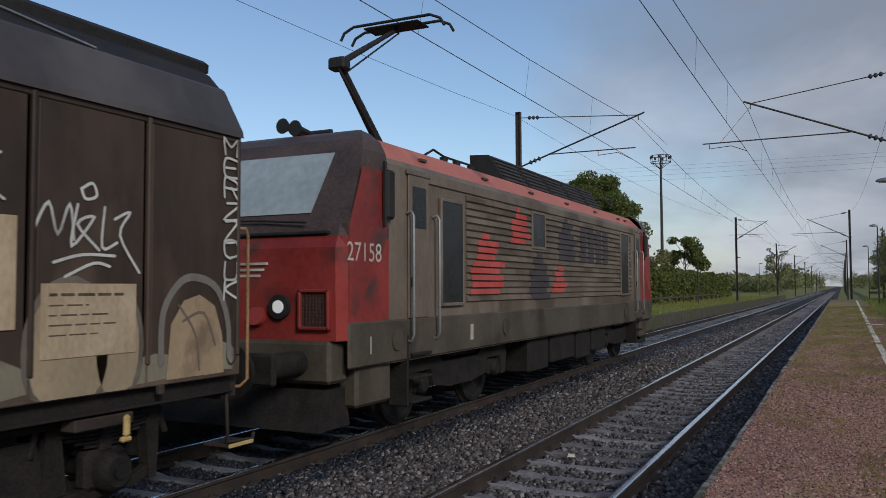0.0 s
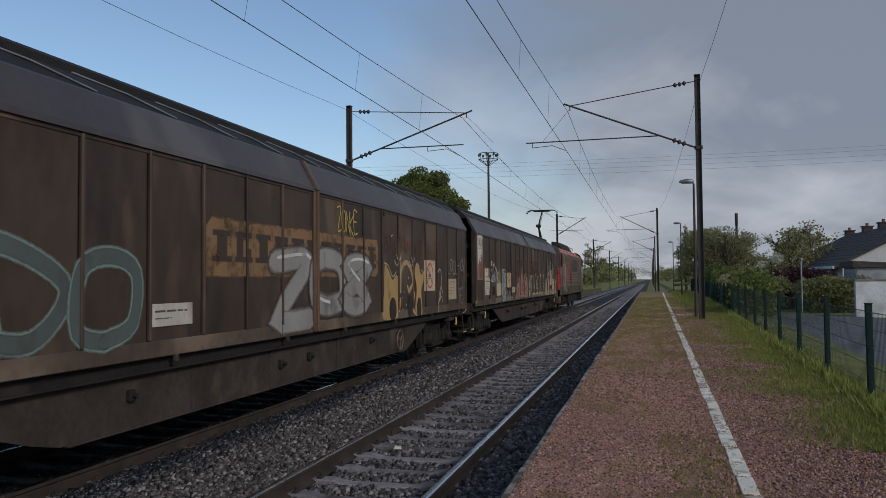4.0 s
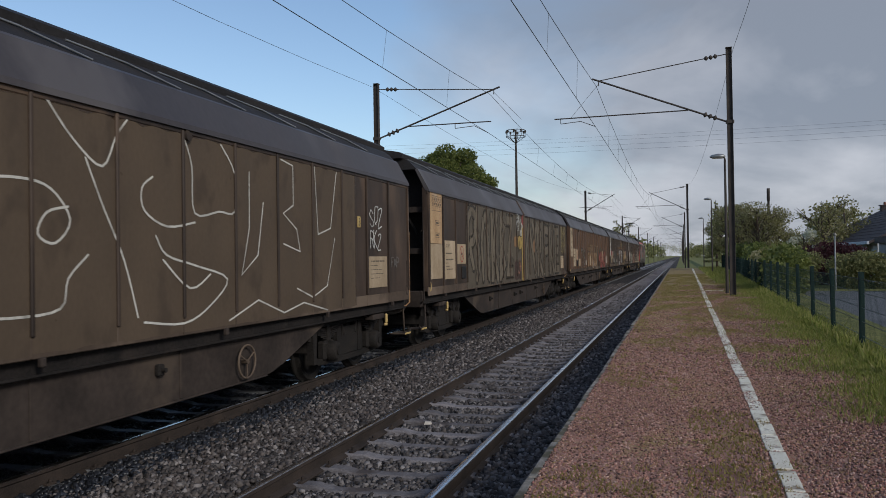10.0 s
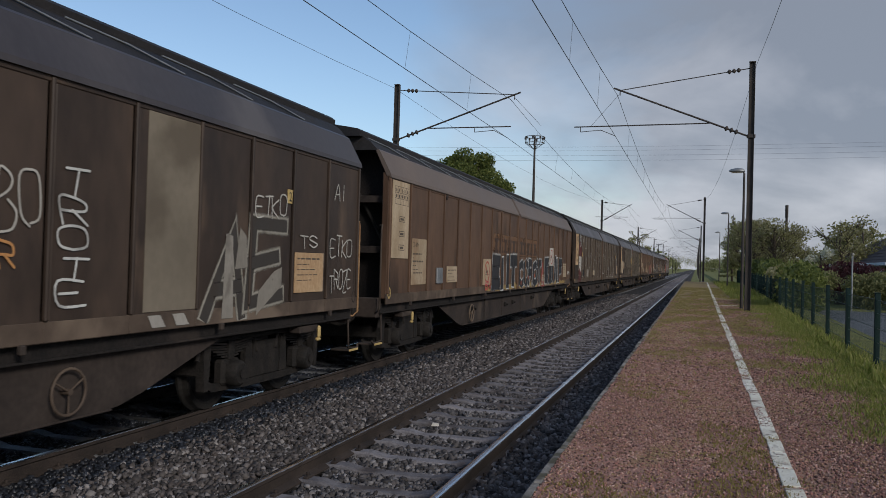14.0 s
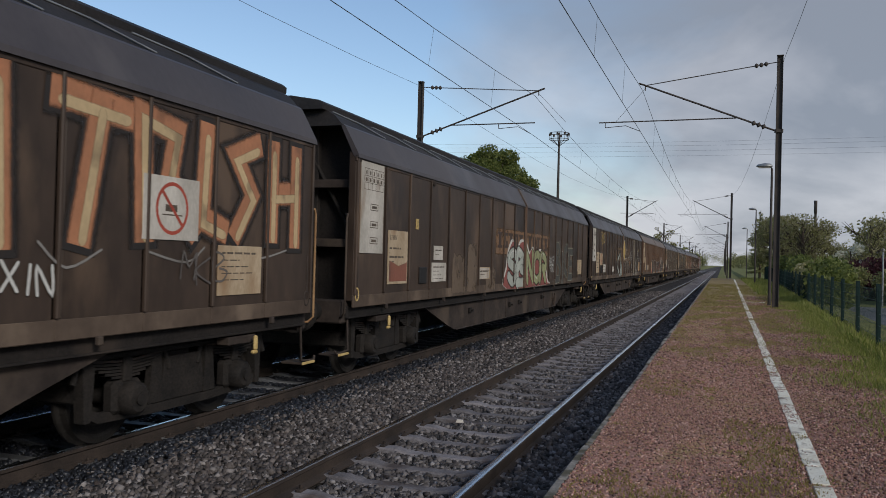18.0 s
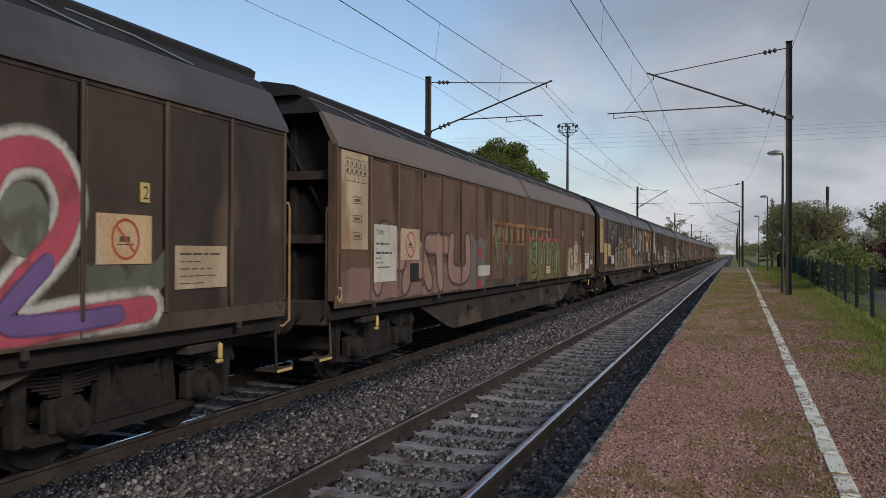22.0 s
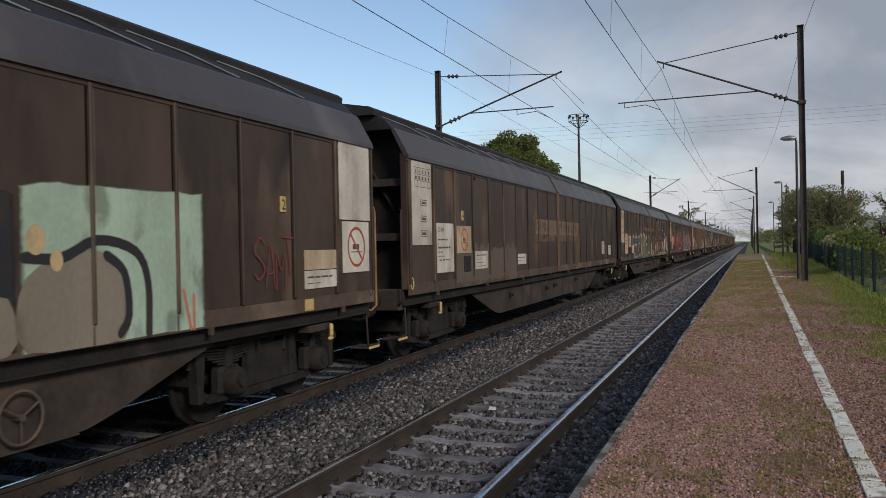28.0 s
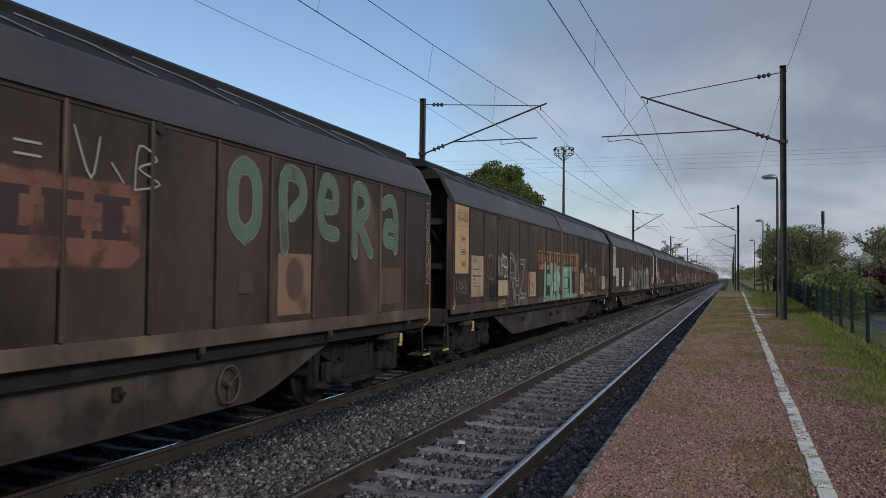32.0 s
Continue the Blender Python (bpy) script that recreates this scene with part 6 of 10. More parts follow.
def number_plate(w, u=1.26, z=1.42, width=0.86, mat=None, height=0.86):
    p = plate_on(w, u, z, width, height, mat or M_WHITE, "data_plate", "dirty white plate with wagon data")
    letters("33 RIV", 0.11, along(u + 0.05), z + height - 0.15, 1.4475, M_BLACK, p)
    bars_on(p, u + 0.05, z + height - 0.3, ((0, 0.5, 0.04), (0.0, 0.03, 0.03), (0, 0.66, 0.045), (0.0, 0.2, 0.025), (0, 0.3, 0.02), (0.05, 0.5, 0.03)))
    return p


def hump_sign(w, u=2.32, z=1.74, size=0.82, mat=None, tall=0.62):
    """Sign with a crossed-out shunting symbol."""
    p = plate_on(w, u, z, size, size * tall, mat or M_CREAM, "shunting_sign", "cream sign with a crossed-out shunting symbol")
    f = Form()
    cy, cz, r = u + size / 2, z + size * tall / 2, size * min(0.34, tall * 0.42)
    ring = oval(cy, cz, r, r, 24)
    inner = oval(cy, cz, r * 0.86, r * 0.86, 24)
    f.sheet([[(1.4468, along(a), b) for a, b in ring + ring[:1]], [(1.4468, along(a), b) for a, b in inner + inner[:1]]])
    ribbon(f, [(cy - r * 0.62, cz + r * 0.62), (cy + r * 0.62, cz - r * 0.62)], r * 0.14, 1.4474)
    part("ring", f, M_REDSIGN, p, tidy=False)
    part("symbol", Form().box(1.4462, 1.4466, along(cy - r * 0.42), along(cy + r * 0.3), cz - r * 0.12, cz + r * 0.14).box(1.4462, 1.4466, along(cy - r * 0.6), along(cy + r * 0.62), cz - r * 0.27, cz - r * 0.22), M_FADED, p)


def yellow_mark(w, digit, u, z):
    p = plate_on(w, u, z, 0.12, 0.18, M_YELLOW, "yellow_plate", "small yellow square with a black digit")
    letters(digit, 0.17, along(u + 0.02), z + 0.03, 1.4475, M_BLACK, p)


def address_plate(w, u=19.75, z=1.4, width=0.87, height=0.53, mat=None):
    p = plate_on(w, u, z, width, height, mat or M_CREAM, "owner_plate", "cream plate with faint lines of writing")
    bars_on(p, u + 0.06, z + height - 0.09, ((0, width * 0.78, 0.03), (0, width * 0.4, 0.016), (0, width * 0.62, 0.016), (0, width * 0.7, 0.016), (0, width * 0.5, 0.014))[:max(1, int((height - 0.06) / 0.07))])


def name_band(w, u=7.6, width=6.5, z0=1.92, z1=2.72, tone=None, ink=None, letters_z=(2.14, 2.52)):
    """The owner's name as eleven plain slabs on its faded band."""
    patch_on(w, u, u + width, z0, z1, tone or (0.2, 0.118, 0.06), 0.03, x=1.4335, name="faded_band", fade=0.14, worn=0.35)
    a, b = letters_z
    step = (width - 0.3) / 11
    for k in range(11):
        f = Form()
        y = along(u + 0.2 + k * step)
        t = step * 0.84
        f.box(1.4336, 1.4343, y, y + t, a, a + 0.07)
        f.box(1.4336, 1.4343, y + t * 0.04, y + t * 0.96, b - 0.07, b)
        f.box(1.4336, 1.4343, y + t * (0.1 if k % 2 else 0.24), y + t * (0.46 if k % 2 else 0.76), a + 0.07, b - 0.07)
        if k % 2:
            f.box(1.4336, 1.4343, y + t * 0.6, y + t * 0.92, a + 0.07, b - (0.2 if k % 4 == 1 else 0.07))
        part("owner_mark", f, paint(*(ink or (0.045, 0.032, 0.026)), worn=0.15), w)


def repaint(w, wall=None, cover=None):
    """Another shade of wall or cover on one wagon."""
    for o in w.children_recursive:
        new_mat = wall if o.name.split(".")[0] in ("panel", "rib", "sliding_wall", "corner_post", "closing_bar") else cover if o.name.split(".")[0] in ("roof_cover", "closing_cover") else None
        if new_mat:
            o.material_slots[0].link = "OBJECT"
            o.material_slots[0].material = new_mat


def rear_set(w, table=None, number=None, sign=True, small=True, shift=0.0):
    table_plate(w, 0.16 + shift, mat=table or M_WHITE)
    number_plate(w, 1.26 + shift, mat=number)
    part("vent_box", Form().box(1.43, 1.46, along(2.72), along(3.08), 1.4, 1.69, 0.01), M_BLACK, w)
    if sign:
        hump_sign(w)
    if small:
        address_plate(w, 3.4, 1.42, 0.82, 0.35, M_WHITE)
        address_plate(w, 6.55, 1.43, 0.8, 0.24, M_WHITE)


def rounded(pts, closed=False):
    """A smooth curve through the points."""
    out, n = [], len(pts)
    for k in range(n if closed else n - 1):
        p = [pts[q % n] if closed else pts[min(max(q, 0), n - 1)] for q in (k - 1, k, k + 1, k + 2)]
        for t in (0, 0.25, 0.5, 0.75):
            out.append(tuple(0.5 * (2 * p[1][c] + (p[2][c] - p[0][c]) * t + (2 * p[0][c] - 5 * p[1][c] + 4 * p[2][c] - p[3][c]) * t * t + (3 * p[1][c] - p[0][c] - 3 * p[2][c] + p[3][c]) * t ** 3) for c in (0, 1)))
    return out if closed else out + [pts[-1]]


def line_on(w, runs, colour, line=0.03, x=1.4385, smooth=True):
    """Free sprayed lines through a few points each."""
    for k, r in enumerate(runs):
        f = Form()
        ribbon(f, rounded(r) if smooth and len(r) > 2 else r, line, x + 0.0003 * (k % 8))
        part("spray_line", f, paint(*colour), w, tidy=False)


def field_on(w, pts, colour, x=1.4347, name="spray_ground"):
    """A sprayed field inside a few corners."""
    pts = rounded(pts, True) if len(pts) > 5 else pts
    soft_field(pts, x, colour, w, name, 0.05)


def fat_on(w, runs, width, fill, edge, rim=0.04, x=1.4368, smooth=True):
    """Outlined letters drawn freely, one band for each run; all rims lie under all fills."""
    for k, r in enumerate(runs):
        pts = rounded(r) if smooth and len(r) > 2 else r
        a, b = Form(), Form()
        ribbon(a, pts, width + 2 * rim, x + 0.0002 * (k % 8), square=not smooth)
        ribbon(b, pts, width, x + 0.0018 + 0.0002 * (k % 8), square=not smooth)
        part("letter_fill", b, paint(*fill), part("sprayed_letter", a, paint(*edge), w, tidy=False), tidy=False)


def dots_on(w, places, r, colour, x=1.4425):
    """Small sprayed blobs."""
    for u, z in places:
        soft_field(oval(u, z, r, r * 1.1, 10), x, colour, w, "paint_dot", r * 0.3)


def dress_wagons():
    W = WAGONS
    # 1: cream throw-up along the foot, tags by the front end
    w = W[0]
    rear_set(w, M_WHITE, M_WHITE, False, False, 0.18)
    rust = (0.2, 0.092, 0.07)
    for pts in ([(0.34, 1.9), (1.2, 1.9), (1.2, 2.95), (1.1, 2.8), (1.02, 2.5), (0.9, 2.62), (0.75, 2.4), (0.6, 2.55), (0.34, 2.35)], [(1.86, 2.28), (2.3, 2.28), (2.3, 1.44), (2.06, 1.42), (2.14, 1.6), (2.22, 1.75), (2.24, 1.92), (2.1, 2.0), (1.9, 2.02), (1.98, 2.14)], [(1.44, 2.28), (1.86, 2.28), (1.8, 2.23), (1.44, 2.25)], [(1.44, 1.42), (1.56, 1.42), (1.5, 1.56), (1.44, 1.6)]):
        soft_field(pts, 1.4467, rust, w, "rust_stain", 0.04)
    yellow_mark(w, "4", 2.55, 2.34)
    field_on(w, [(2.45, 1.15), (3.3, 1.15), (3.32, 1.6), (3.12, 2.0), (2.85, 1.75), (2.6, 1.85), (2.46, 1.6)], (0.075, 0.062, 0.042))
    field_on(w, [(3.45, 1.8), (4.2, 1.7), (4.35, 2.08), (4.0, 2.15), (3.7, 2.05)], (0.15, 0.125, 0.05))
    field_on(w, [(3.12, 1.95), (3.25, 2.05), (3.55, 1.95), (4.05, 1.82), (4.02, 1.7), (3.45, 1.5), (3.2, 1.7)], (0.13, 0.15, 0.142), x=1.4352)
    field_on(w, [(4.55, 1.2), (4.52, 2.15), (4.75, 2.2), (5.4, 2.12), (5.45, 1.8), (5.38, 1.2)], (0.14, 0.155, 0.142), x=1.4354)
    patch_on(w, 3.4, 7.0, 1.13, 1.4, (0.12, 0.12, 0.1), 0.1)
    chalk = (0.44, 0.47, 0.45)
    line_on(w, [[(4.6, 1.35), (4.58, 2.2), (4.95, 2.12), (5.08, 1.92), (5.0, 1.62), (4.85, 1.55), (4.8, 1.75)], [(5.1, 1.5), (5.12, 2.0), (5.3, 2.12), (5.45, 2.0), (5.42, 1.5), (5.3, 1.38), (5.1, 1.5)], [(5.22, 1.65), (5.24, 1.9), (5.34, 1.9), (5.32, 1.65)], [(3.52, 1.97), (4.03, 1.81), (3.98, 1.7)], [(4.3, 1.85), (4.42, 2.1), (4.46, 1.75), (4.52, 1.55)], [(4.6, 1.32), (4.75, 1.16), (4.9, 1.34), (5.1, 1.16), (5.3, 1.34), (5.4, 1.16)], [(5.7, 1.5), (5.9, 1.2), (6.15, 1.5), (6.3, 1.2)]], chalk, 0.045)
    line_on(w, [[(4.62, 2.24), (5.0, 2.26), (5.42, 2.18)], [(3.32, 1.62), (3.4, 1.45), (3.34, 1.2)]], (0.36, 0.32, 0.2), 0.05, x=1.441)
    line_on(w, [[(2.5, 2.18), (2.6, 2.24), (2.68, 2.1), (2.53, 1.88), (2.72, 1.86)], [(2.72, 2.02), (2.68, 1.86), (2.78, 1.84), (2.82, 2.02), (2.72, 2.02)], [(2.84, 2.02), (2.82, 1.86), (2.92, 1.84), (2.95, 2.0), (2.84, 2.02)], [(2.95, 2.3), (2.98, 1.84)], [(3.14, 2.12), (2.98, 2.0), (3.16, 1.84)], [(3.12, 1.98), (3.24, 1.86)], [(3.24, 1.98), (3.12, 1.84)], [(3.2, 2.02), (3.22, 2.34), (3.36, 2.1), (3.46, 2.3), (3.44, 2.0)], [(3.52, 2.08), (3.62, 2.14), (3.6, 2.02), (3.52, 2.08), (3.66, 1.98)], [(3.68, 1.98), (3.66, 2.16), (3.78, 2.14)], [(3.84, 2.1), (3.98, 2.28), (3.96, 2.0)]], WHITE_P, 0.04, x=1.4418)
    soft_field(oval(2.98, 2.38, 0.16, 0.12, 14), 1.4356, (0.24, 0.22, 0.2), w, "spray_ground", 0.1)
    line_on(w, [[(2.88, 2.4), (3.0, 2.36), (3.1, 2.42)]], WHITE_P, 0.05)
    plate_on(w, 3.54, 1.36, 0.84, 0.42, M_CREAM)
    hump_sign(w, 5.64, 1.62, 0.82, tall=0.65)
    address_plate(w, 6.6, 1.42, 0.8, 0.2, M_CREAM)
    name_band(w, 7.6, 6.75, 1.95, 2.72, (0.085, 0.047, 0.027), (0.045, 0.03, 0.023), (2.18, 2.58))
    patch_on(w, 7.7, 11.2, 1.14, 1.75, (0.26, 0.14, 0.11), 0.12)
    fat_on(w, [[(7.8, 1.3), (8.5, 1.85), (8.4, 1.25)], [(8.8, 1.3), (9.25, 2.15), (9.6, 1.3)], [(9.85, 1.3), (9.95, 1.95), (10.3, 1.6), (10.6, 2.0), (10.8, 1.25)]], 0.3, (0.3, 0.16, 0.13), BLACK_P, 0.05, smooth=False)
    line_on(w, [[(7.65, 1.2), (8.05, 1.75), (8.2, 1.6), (8.6, 2.08), (8.75, 1.6), (8.95, 1.9), (9.28, 2.4), (9.6, 1.8), (9.85, 2.15), (10.1, 1.95)]], (0.4, 0.3, 0.21), 0.05, x=1.4415, smooth=False)
    line_on(w, [[(8.95, 1.25), (8.95, 1.42), (9.1, 1.4), (9.12, 1.2)], [(9.2, 1.4), (9.2, 1.22)], [(9.3, 1.42), (9.32, 1.2), (9.5, 1.4)], [(9.38, 1.3), (9.52, 1.2)], [(9.6, 1.25), (9.62, 1.4), (9.78, 1.38), (9.76, 1.22), (9.6, 1.25)]], (0.5, 0.45, 0.36), 0.03, x=1.4422)
    line_on(w, [[(9.6, 1.6), (9.9, 2.05), (10.1, 1.9)], [(10.2, 2.15), (10.35, 1.95)]], (0.36, 0.26, 0.17), 0.06)
    fat_on(w, [[(11.27, 1.98), (11.32, 1.62)]], 0.14, (0.36, 0.47, 0.55), (0.1, 0.1, 0.1), 0.03)
    patch_on(w, 11.25, 11.5, 1.15, 1.55, (0.42, 0.34, 0.16), 0.1)
    stone, soot, pale = (0.16, 0.14, 0.118), (0.04, 0.035, 0.032), (0.5, 0.46, 0.32)
    fat_on(w, [[(11.7, 1.3), (11.68, 2.0), (12.05, 1.95), (12.15, 1.72), (11.85, 1.62), (12.2, 1.25)], [(12.75, 1.25), (12.72, 1.95)], [(13.12, 1.95), (13.15, 1.28)], [(12.75, 1.6), (13.1, 1.62)]], 0.32, stone, soot, 0.05, smooth=False)
    for u, h in ((13.95, 1.95), (14.95, 2.02), (16.05, 2.0)):
        fat_on(w, [[(u, 1.25), (u, h - 0.15), (u + 0.3, h), (u + 0.56, h - 0.2), (u + 0.5, 1.5), (u + 0.2, 1.45)]], 0.2, (0.15, 0.122, 0.098), soot, 0.04)
        line_on(w, [[(u + 0.05, h + 0.06), (u + 0.3, h + 0.1), (u + 0.5, h)], [(u - 0.02, h - 0.3), (u + 0.25, h - 0.28)], [(u, h - 0.45), (u + 0.3, h - 0.43)]], pale, 0.045, x=1.4415)
    line_on(w, [[(11.85, 2.12), (12.05, 2.0), (12.2, 2.1), (12.4, 1.98)], [(13.1, 2.05), (13.35, 2.14), (13.55, 2.0)], [(12.4, 1.4), (12.45, 1.15)], [(13.6, 1.85), (13.55, 1.5)]], pale, 0.055, x=1.4425)
    for u in (12.3, 13.4, 14.9):
        plate_on(w, u, 1.24, 0.75, 0.07, M_CREAM, "paint_strip")
    bubble_on(w, 15.05, 2.05, 0.16, 0.16, (0.3, 0.24, 0.18), soot)
    patch_on(w, 13.6, 21.85, 1.13, 1.5, (0.2, 0.18, 0.13), 0.14)
    for u, r in ((17.3, 0.4), (18.3, 0.3), (20.0, 0.36), (20.45, 0.22)):
        bubble_on(w, u, 1.45, r, 0.5 if r > 0.25 else 0.42, (0.3, 0.235, 0.155), (0.13, 0.115, 0.095))
    soft_field([(20.95, 1.14), (21.0, 1.6), (21.15, 1.8), (21.35, 1.85), (21.55, 1.75), (21.65, 1.5), (21.68, 1.14)], 1.4386, (0.3, 0.22, 0.14), w, "spray_fill", 0.04)
    line_on(w, [[(20.9, 1.3), (20.92, 1.7), (21.12, 1.95), (21.35, 1.98), (21.58, 1.88), (21.72, 1.6), (21.74, 1.3)]], (0.17, 0.155, 0.14), 0.09, x=1.4392)
    line_on(w, [[(21.1, 1.75), (21.3, 1.5), (21.35, 1.2)], [(21.15, 1.62), (21.4, 1.68), (21.55, 1.4)]], (0.13, 0.1, 0.08), 0.03, x=1.4402)
    tag_on(w, "ZOLK", 17.6, 2.25, 0.85, 0.5, WHITE_P, 0.026, 0.7)
    tag_on(w, "NEZY", 17.7, 1.8, 0.7, 0.42, WHITE_P, 0.026, 0.7)
    tag_on(w, "ZOK", 18.75, 2.42, 0.7, 0.3, WHITE_P, 0.026, 0.7)
    line_on(w, [[(19.68, 2.3), (19.8, 2.5), (19.88, 2.28), (19.98, 2.5), (20.02, 2.25)], [(20.05, 2.5), (20.0, 2.2), (20.2, 2.42), (20.05, 2.36), (20.25, 2.18)], [(20.3, 2.5), (20.28, 2.2), (20.42, 2.24)], [(20.4, 2.42), (20.55, 2.48), (20.45, 2.3), (20.65, 2.02)], [(19.85, 2.08), (20.1, 2.14), (20.4, 2.14)], [(19.95, 1.98), (20.2, 2.08), (20.35, 2.06)], [(20.08, 2.62), (20.18, 2.67), (20.22, 2.58), (20.12, 2.55), (20.08, 2.62)]], WHITE_P, 0.03)
    hump_sign(w, 18.65, 1.62, 0.9, tall=0.85)
    address_plate(w)
    for k, ch in enumerate("MERZZOUK"):
        tag_on(w, ch, 21.66, 3.08 - 0.185 * k, 0.17, 0.15, WHITE_P, 0.03, 0.5)
    for o in W[5].children:
        if o.name.startswith("brake_wheel"):
            o.location.y -= 9.36
    # 2: grey numerals, golden shapes with black ink ahead
    w = W[1]
    rear_set(w, M_WHITE, M_CREAM, True, True)
    field_on(w, [(1.3, 2.0), (2.1, 1.95), (2.1, 2.3), (1.3, 2.32)], (0.28, 0.06, 0.06), x=1.4475)
    tag_on(w, "HUY", 2.3, 1.9, 1.0, 0.4, WHITE_P, 0.03, 0.6)
    piece_on(w, "DO", 4.3, 1.25, 2.0, 0.95, (0.07, 0.09, 0.085), (0.2, 0.27, 0.25), 0.2, 0.03, 0.4)
    name_band(w)
    piece_on(w, "Z08", 9.4, 1.2, 4.2, 1.2, (0.24, 0.23, 0.22), (0.07, 0.06, 0.055), 0.42, 0.05, shine=WHITE_P)
    tag_on(w, "ZONKE", 11.9, 2.7, 0.95, 0.35, (0.5, 0.36, 0.08), 0.03)
    gold, ink, cream = (0.36, 0.235, 0.1), (0.028, 0.022, 0.02), (0.48, 0.42, 0.3)
    field_on(w, [(14.35, 1.14), (15.35, 1.14), (15.42, 1.7), (15.4, 1.95), (15.2, 2.02), (15.0, 1.92), (14.85, 2.0), (14.65, 2.15), (14.45, 2.2), (14.4, 1.7)], gold)
    field_on(w, [(16.6, 1.14), (17.2, 1.14), (17.15, 1.65), (17.4, 1.95), (17.48, 2.22), (17.25, 2.05), (17.05, 2.1), (16.95, 2.26), (16.72, 2.28), (16.58, 2.05), (16.75, 1.7)], gold)
    fat_on(w, [[(15.52, 1.7), (15.58, 2.12), (15.95, 2.28), (16.3, 2.12), (16.42, 1.85), (16.15, 1.68), (16.05, 1.75)]], 0.09, gold, cream, 0.018)
    fat_on(w, [[(16.55, 1.6), (16.45, 1.3), (16.62, 1.18)], [(15.5, 1.5), (15.42, 1.3)]], 0.12, gold, ink, 0.02)
    for u, z, r in ((14.98, 1.32, 0.2), (16.95, 1.28, 0.15), (16.2, 1.35, 0.13)):
        bubble_on(w, u, z, r, 0.2, ink, ink)
    line_on(w, [[(14.4, 2.24), (14.65, 2.2), (14.95, 1.98), (15.2, 2.08)], [(15.1, 2.3), (15.25, 2.2), (15.5, 2.35), (15.55, 2.1)], [(15.2, 2.42), (15.4, 2.3), (15.52, 2.4)], [(15.55, 2.45), (15.48, 2.05), (15.52, 1.8)], [(16.15, 2.3), (16.3, 2.2), (16.45, 2.28)], [(16.3, 2.4), (16.45, 2.28), (16.58, 2.38)], [(17.1, 2.14), (17.35, 2.06), (17.5, 2.28)]], cream, 0.026, x=1.4425)
    line_on(w, [[(18.62, 1.6), (18.66, 2.05), (18.9, 2.16), (19.02, 1.9), (18.9, 1.55), (18.7, 1.35), (18.66, 1.15)], [(18.75, 1.5), (18.95, 1.75), (19.1, 1.6)], [(18.8, 1.4), (19.0, 1.5), (19.12, 1.38)]], cream, 0.04)
    dots_on(w, [(14.9, 2.78), (14.98, 2.8), (15.6, 1.55), (15.75, 1.65), (15.9, 1.38), (16.1, 1.95), (15.65, 1.3)], 0.022, WHITE_P)
    for k, (text, u, z) in enumerate((("ZAKS", 14.45, 2.48), ("YOWY", 15.45, 2.5), ("DAMS", 16.5, 2.45), ("DAV", 17.6, 2.45), ("DA", 18.4, 2.5))):
        tag_on(w, text, u, z, 0.75 if k < 3 else 0.5, 0.28, (0.13, 0.05, 0.03), 0.028, 0.7)
    hump_sign(w, 17.4, 1.65, 0.95, tall=0.75)
    address_plate(w)
    tag_on(w, "JOLL-KW", 19.7, 2.1, 1.9, 0.32, (0.34, 0.33, 0.3), 0.03)
    tag_on(w, "TED", 20.9, 1.3, 0.6, 0.4, (0.3, 0.28, 0.26), 0.022)
    # 3: red piece by the front, clean plates
    w = W[2]
    repaint(w, M_WALL_RUST)
    rear_set(w, M_CREAM, M_CREAM, False, False)
    hump_sign(w, mat=M_CREAM)
    plate_on(w, 3.4, 1.42, 0.84, 0.36, M_CREAM)
    plate_on(w, 6.52, 1.44, 0.8, 0.26, M_WHITE)
    piece_on(w, "TS", 4.5, 1.3, 2.2, 1.0, (0.1, 0.085, 0.07), (0.075, 0.06, 0.048), 0.2, 0.02)
    name_band(w, 7.6, 6.6, 1.3, 2.62, (0.24, 0.155, 0.085), None, (2.12, 2.5))
    plate_on(w, 8.7, 1.4, 0.88, 0.52, M_CREAM)
    field_on(w, [(13.3, 1.35), (14.4, 1.3), (14.3, 1.9), (13.9, 2.3), (13.4, 2.1), (13.6, 1.8)], (0.07, 0.065, 0.055))
    address_plate(w, 11.75, 1.32, 0.58, 0.17, M_CREAM)
    plate_on(w, 10.72, 1.2, 0.14, 0.5, M_WHITE)
    field_on(w, [(14.3, 1.14), (19.4, 1.14), (19.4, 1.75), (18.9, 2.1), (18.0, 2.1), (17.4, 2.35), (16.7, 2.3), (15.8, 2.5), (15.2, 2.3), (14.5, 2.35)], (0.05, 0.06, 0.045))
    piece_on(w, "MERO", 14.3, 1.13, 5.0, 1.15, (0.23, 0.06, 0.052), (0.3, 0.2, 0.17), 0.44, 0.02, back=(0.07, 0.035, 0.03))
    hump_sign(w, 16.5, 1.65, 0.8, tall=0.75)
    address_plate(w, 19.6, 1.42, 0.85, 0.5, M_WHITE)
    # 4: faded silver letters over the whole side, a yellow long-necked figure in the middle
    w = W[3]
    patch_on(w, 3.2, 20.2, 1.13, 3.28, (0.1, 0.083, 0.062), 0.04)
    table_plate(w, mat=M_ORANGE_PLATE, height=1.1, z=2.2)
    plate_on(w, 0.16, 1.45, 0.86, 0.74, M_CREAM)
    number_plate(w, mat=M_CREAM)
    part("vent_box", Form().box(1.43, 1.46, along(2.72), along(3.08), 1.4, 1.69, 0.01), M_BLACK, w)
    hump_sign(w, 2.35, 1.75, 0.75)
    dull, dark, light = (0.145, 0.12, 0.088), (0.03, 0.026, 0.022), (0.19, 0.16, 0.12)
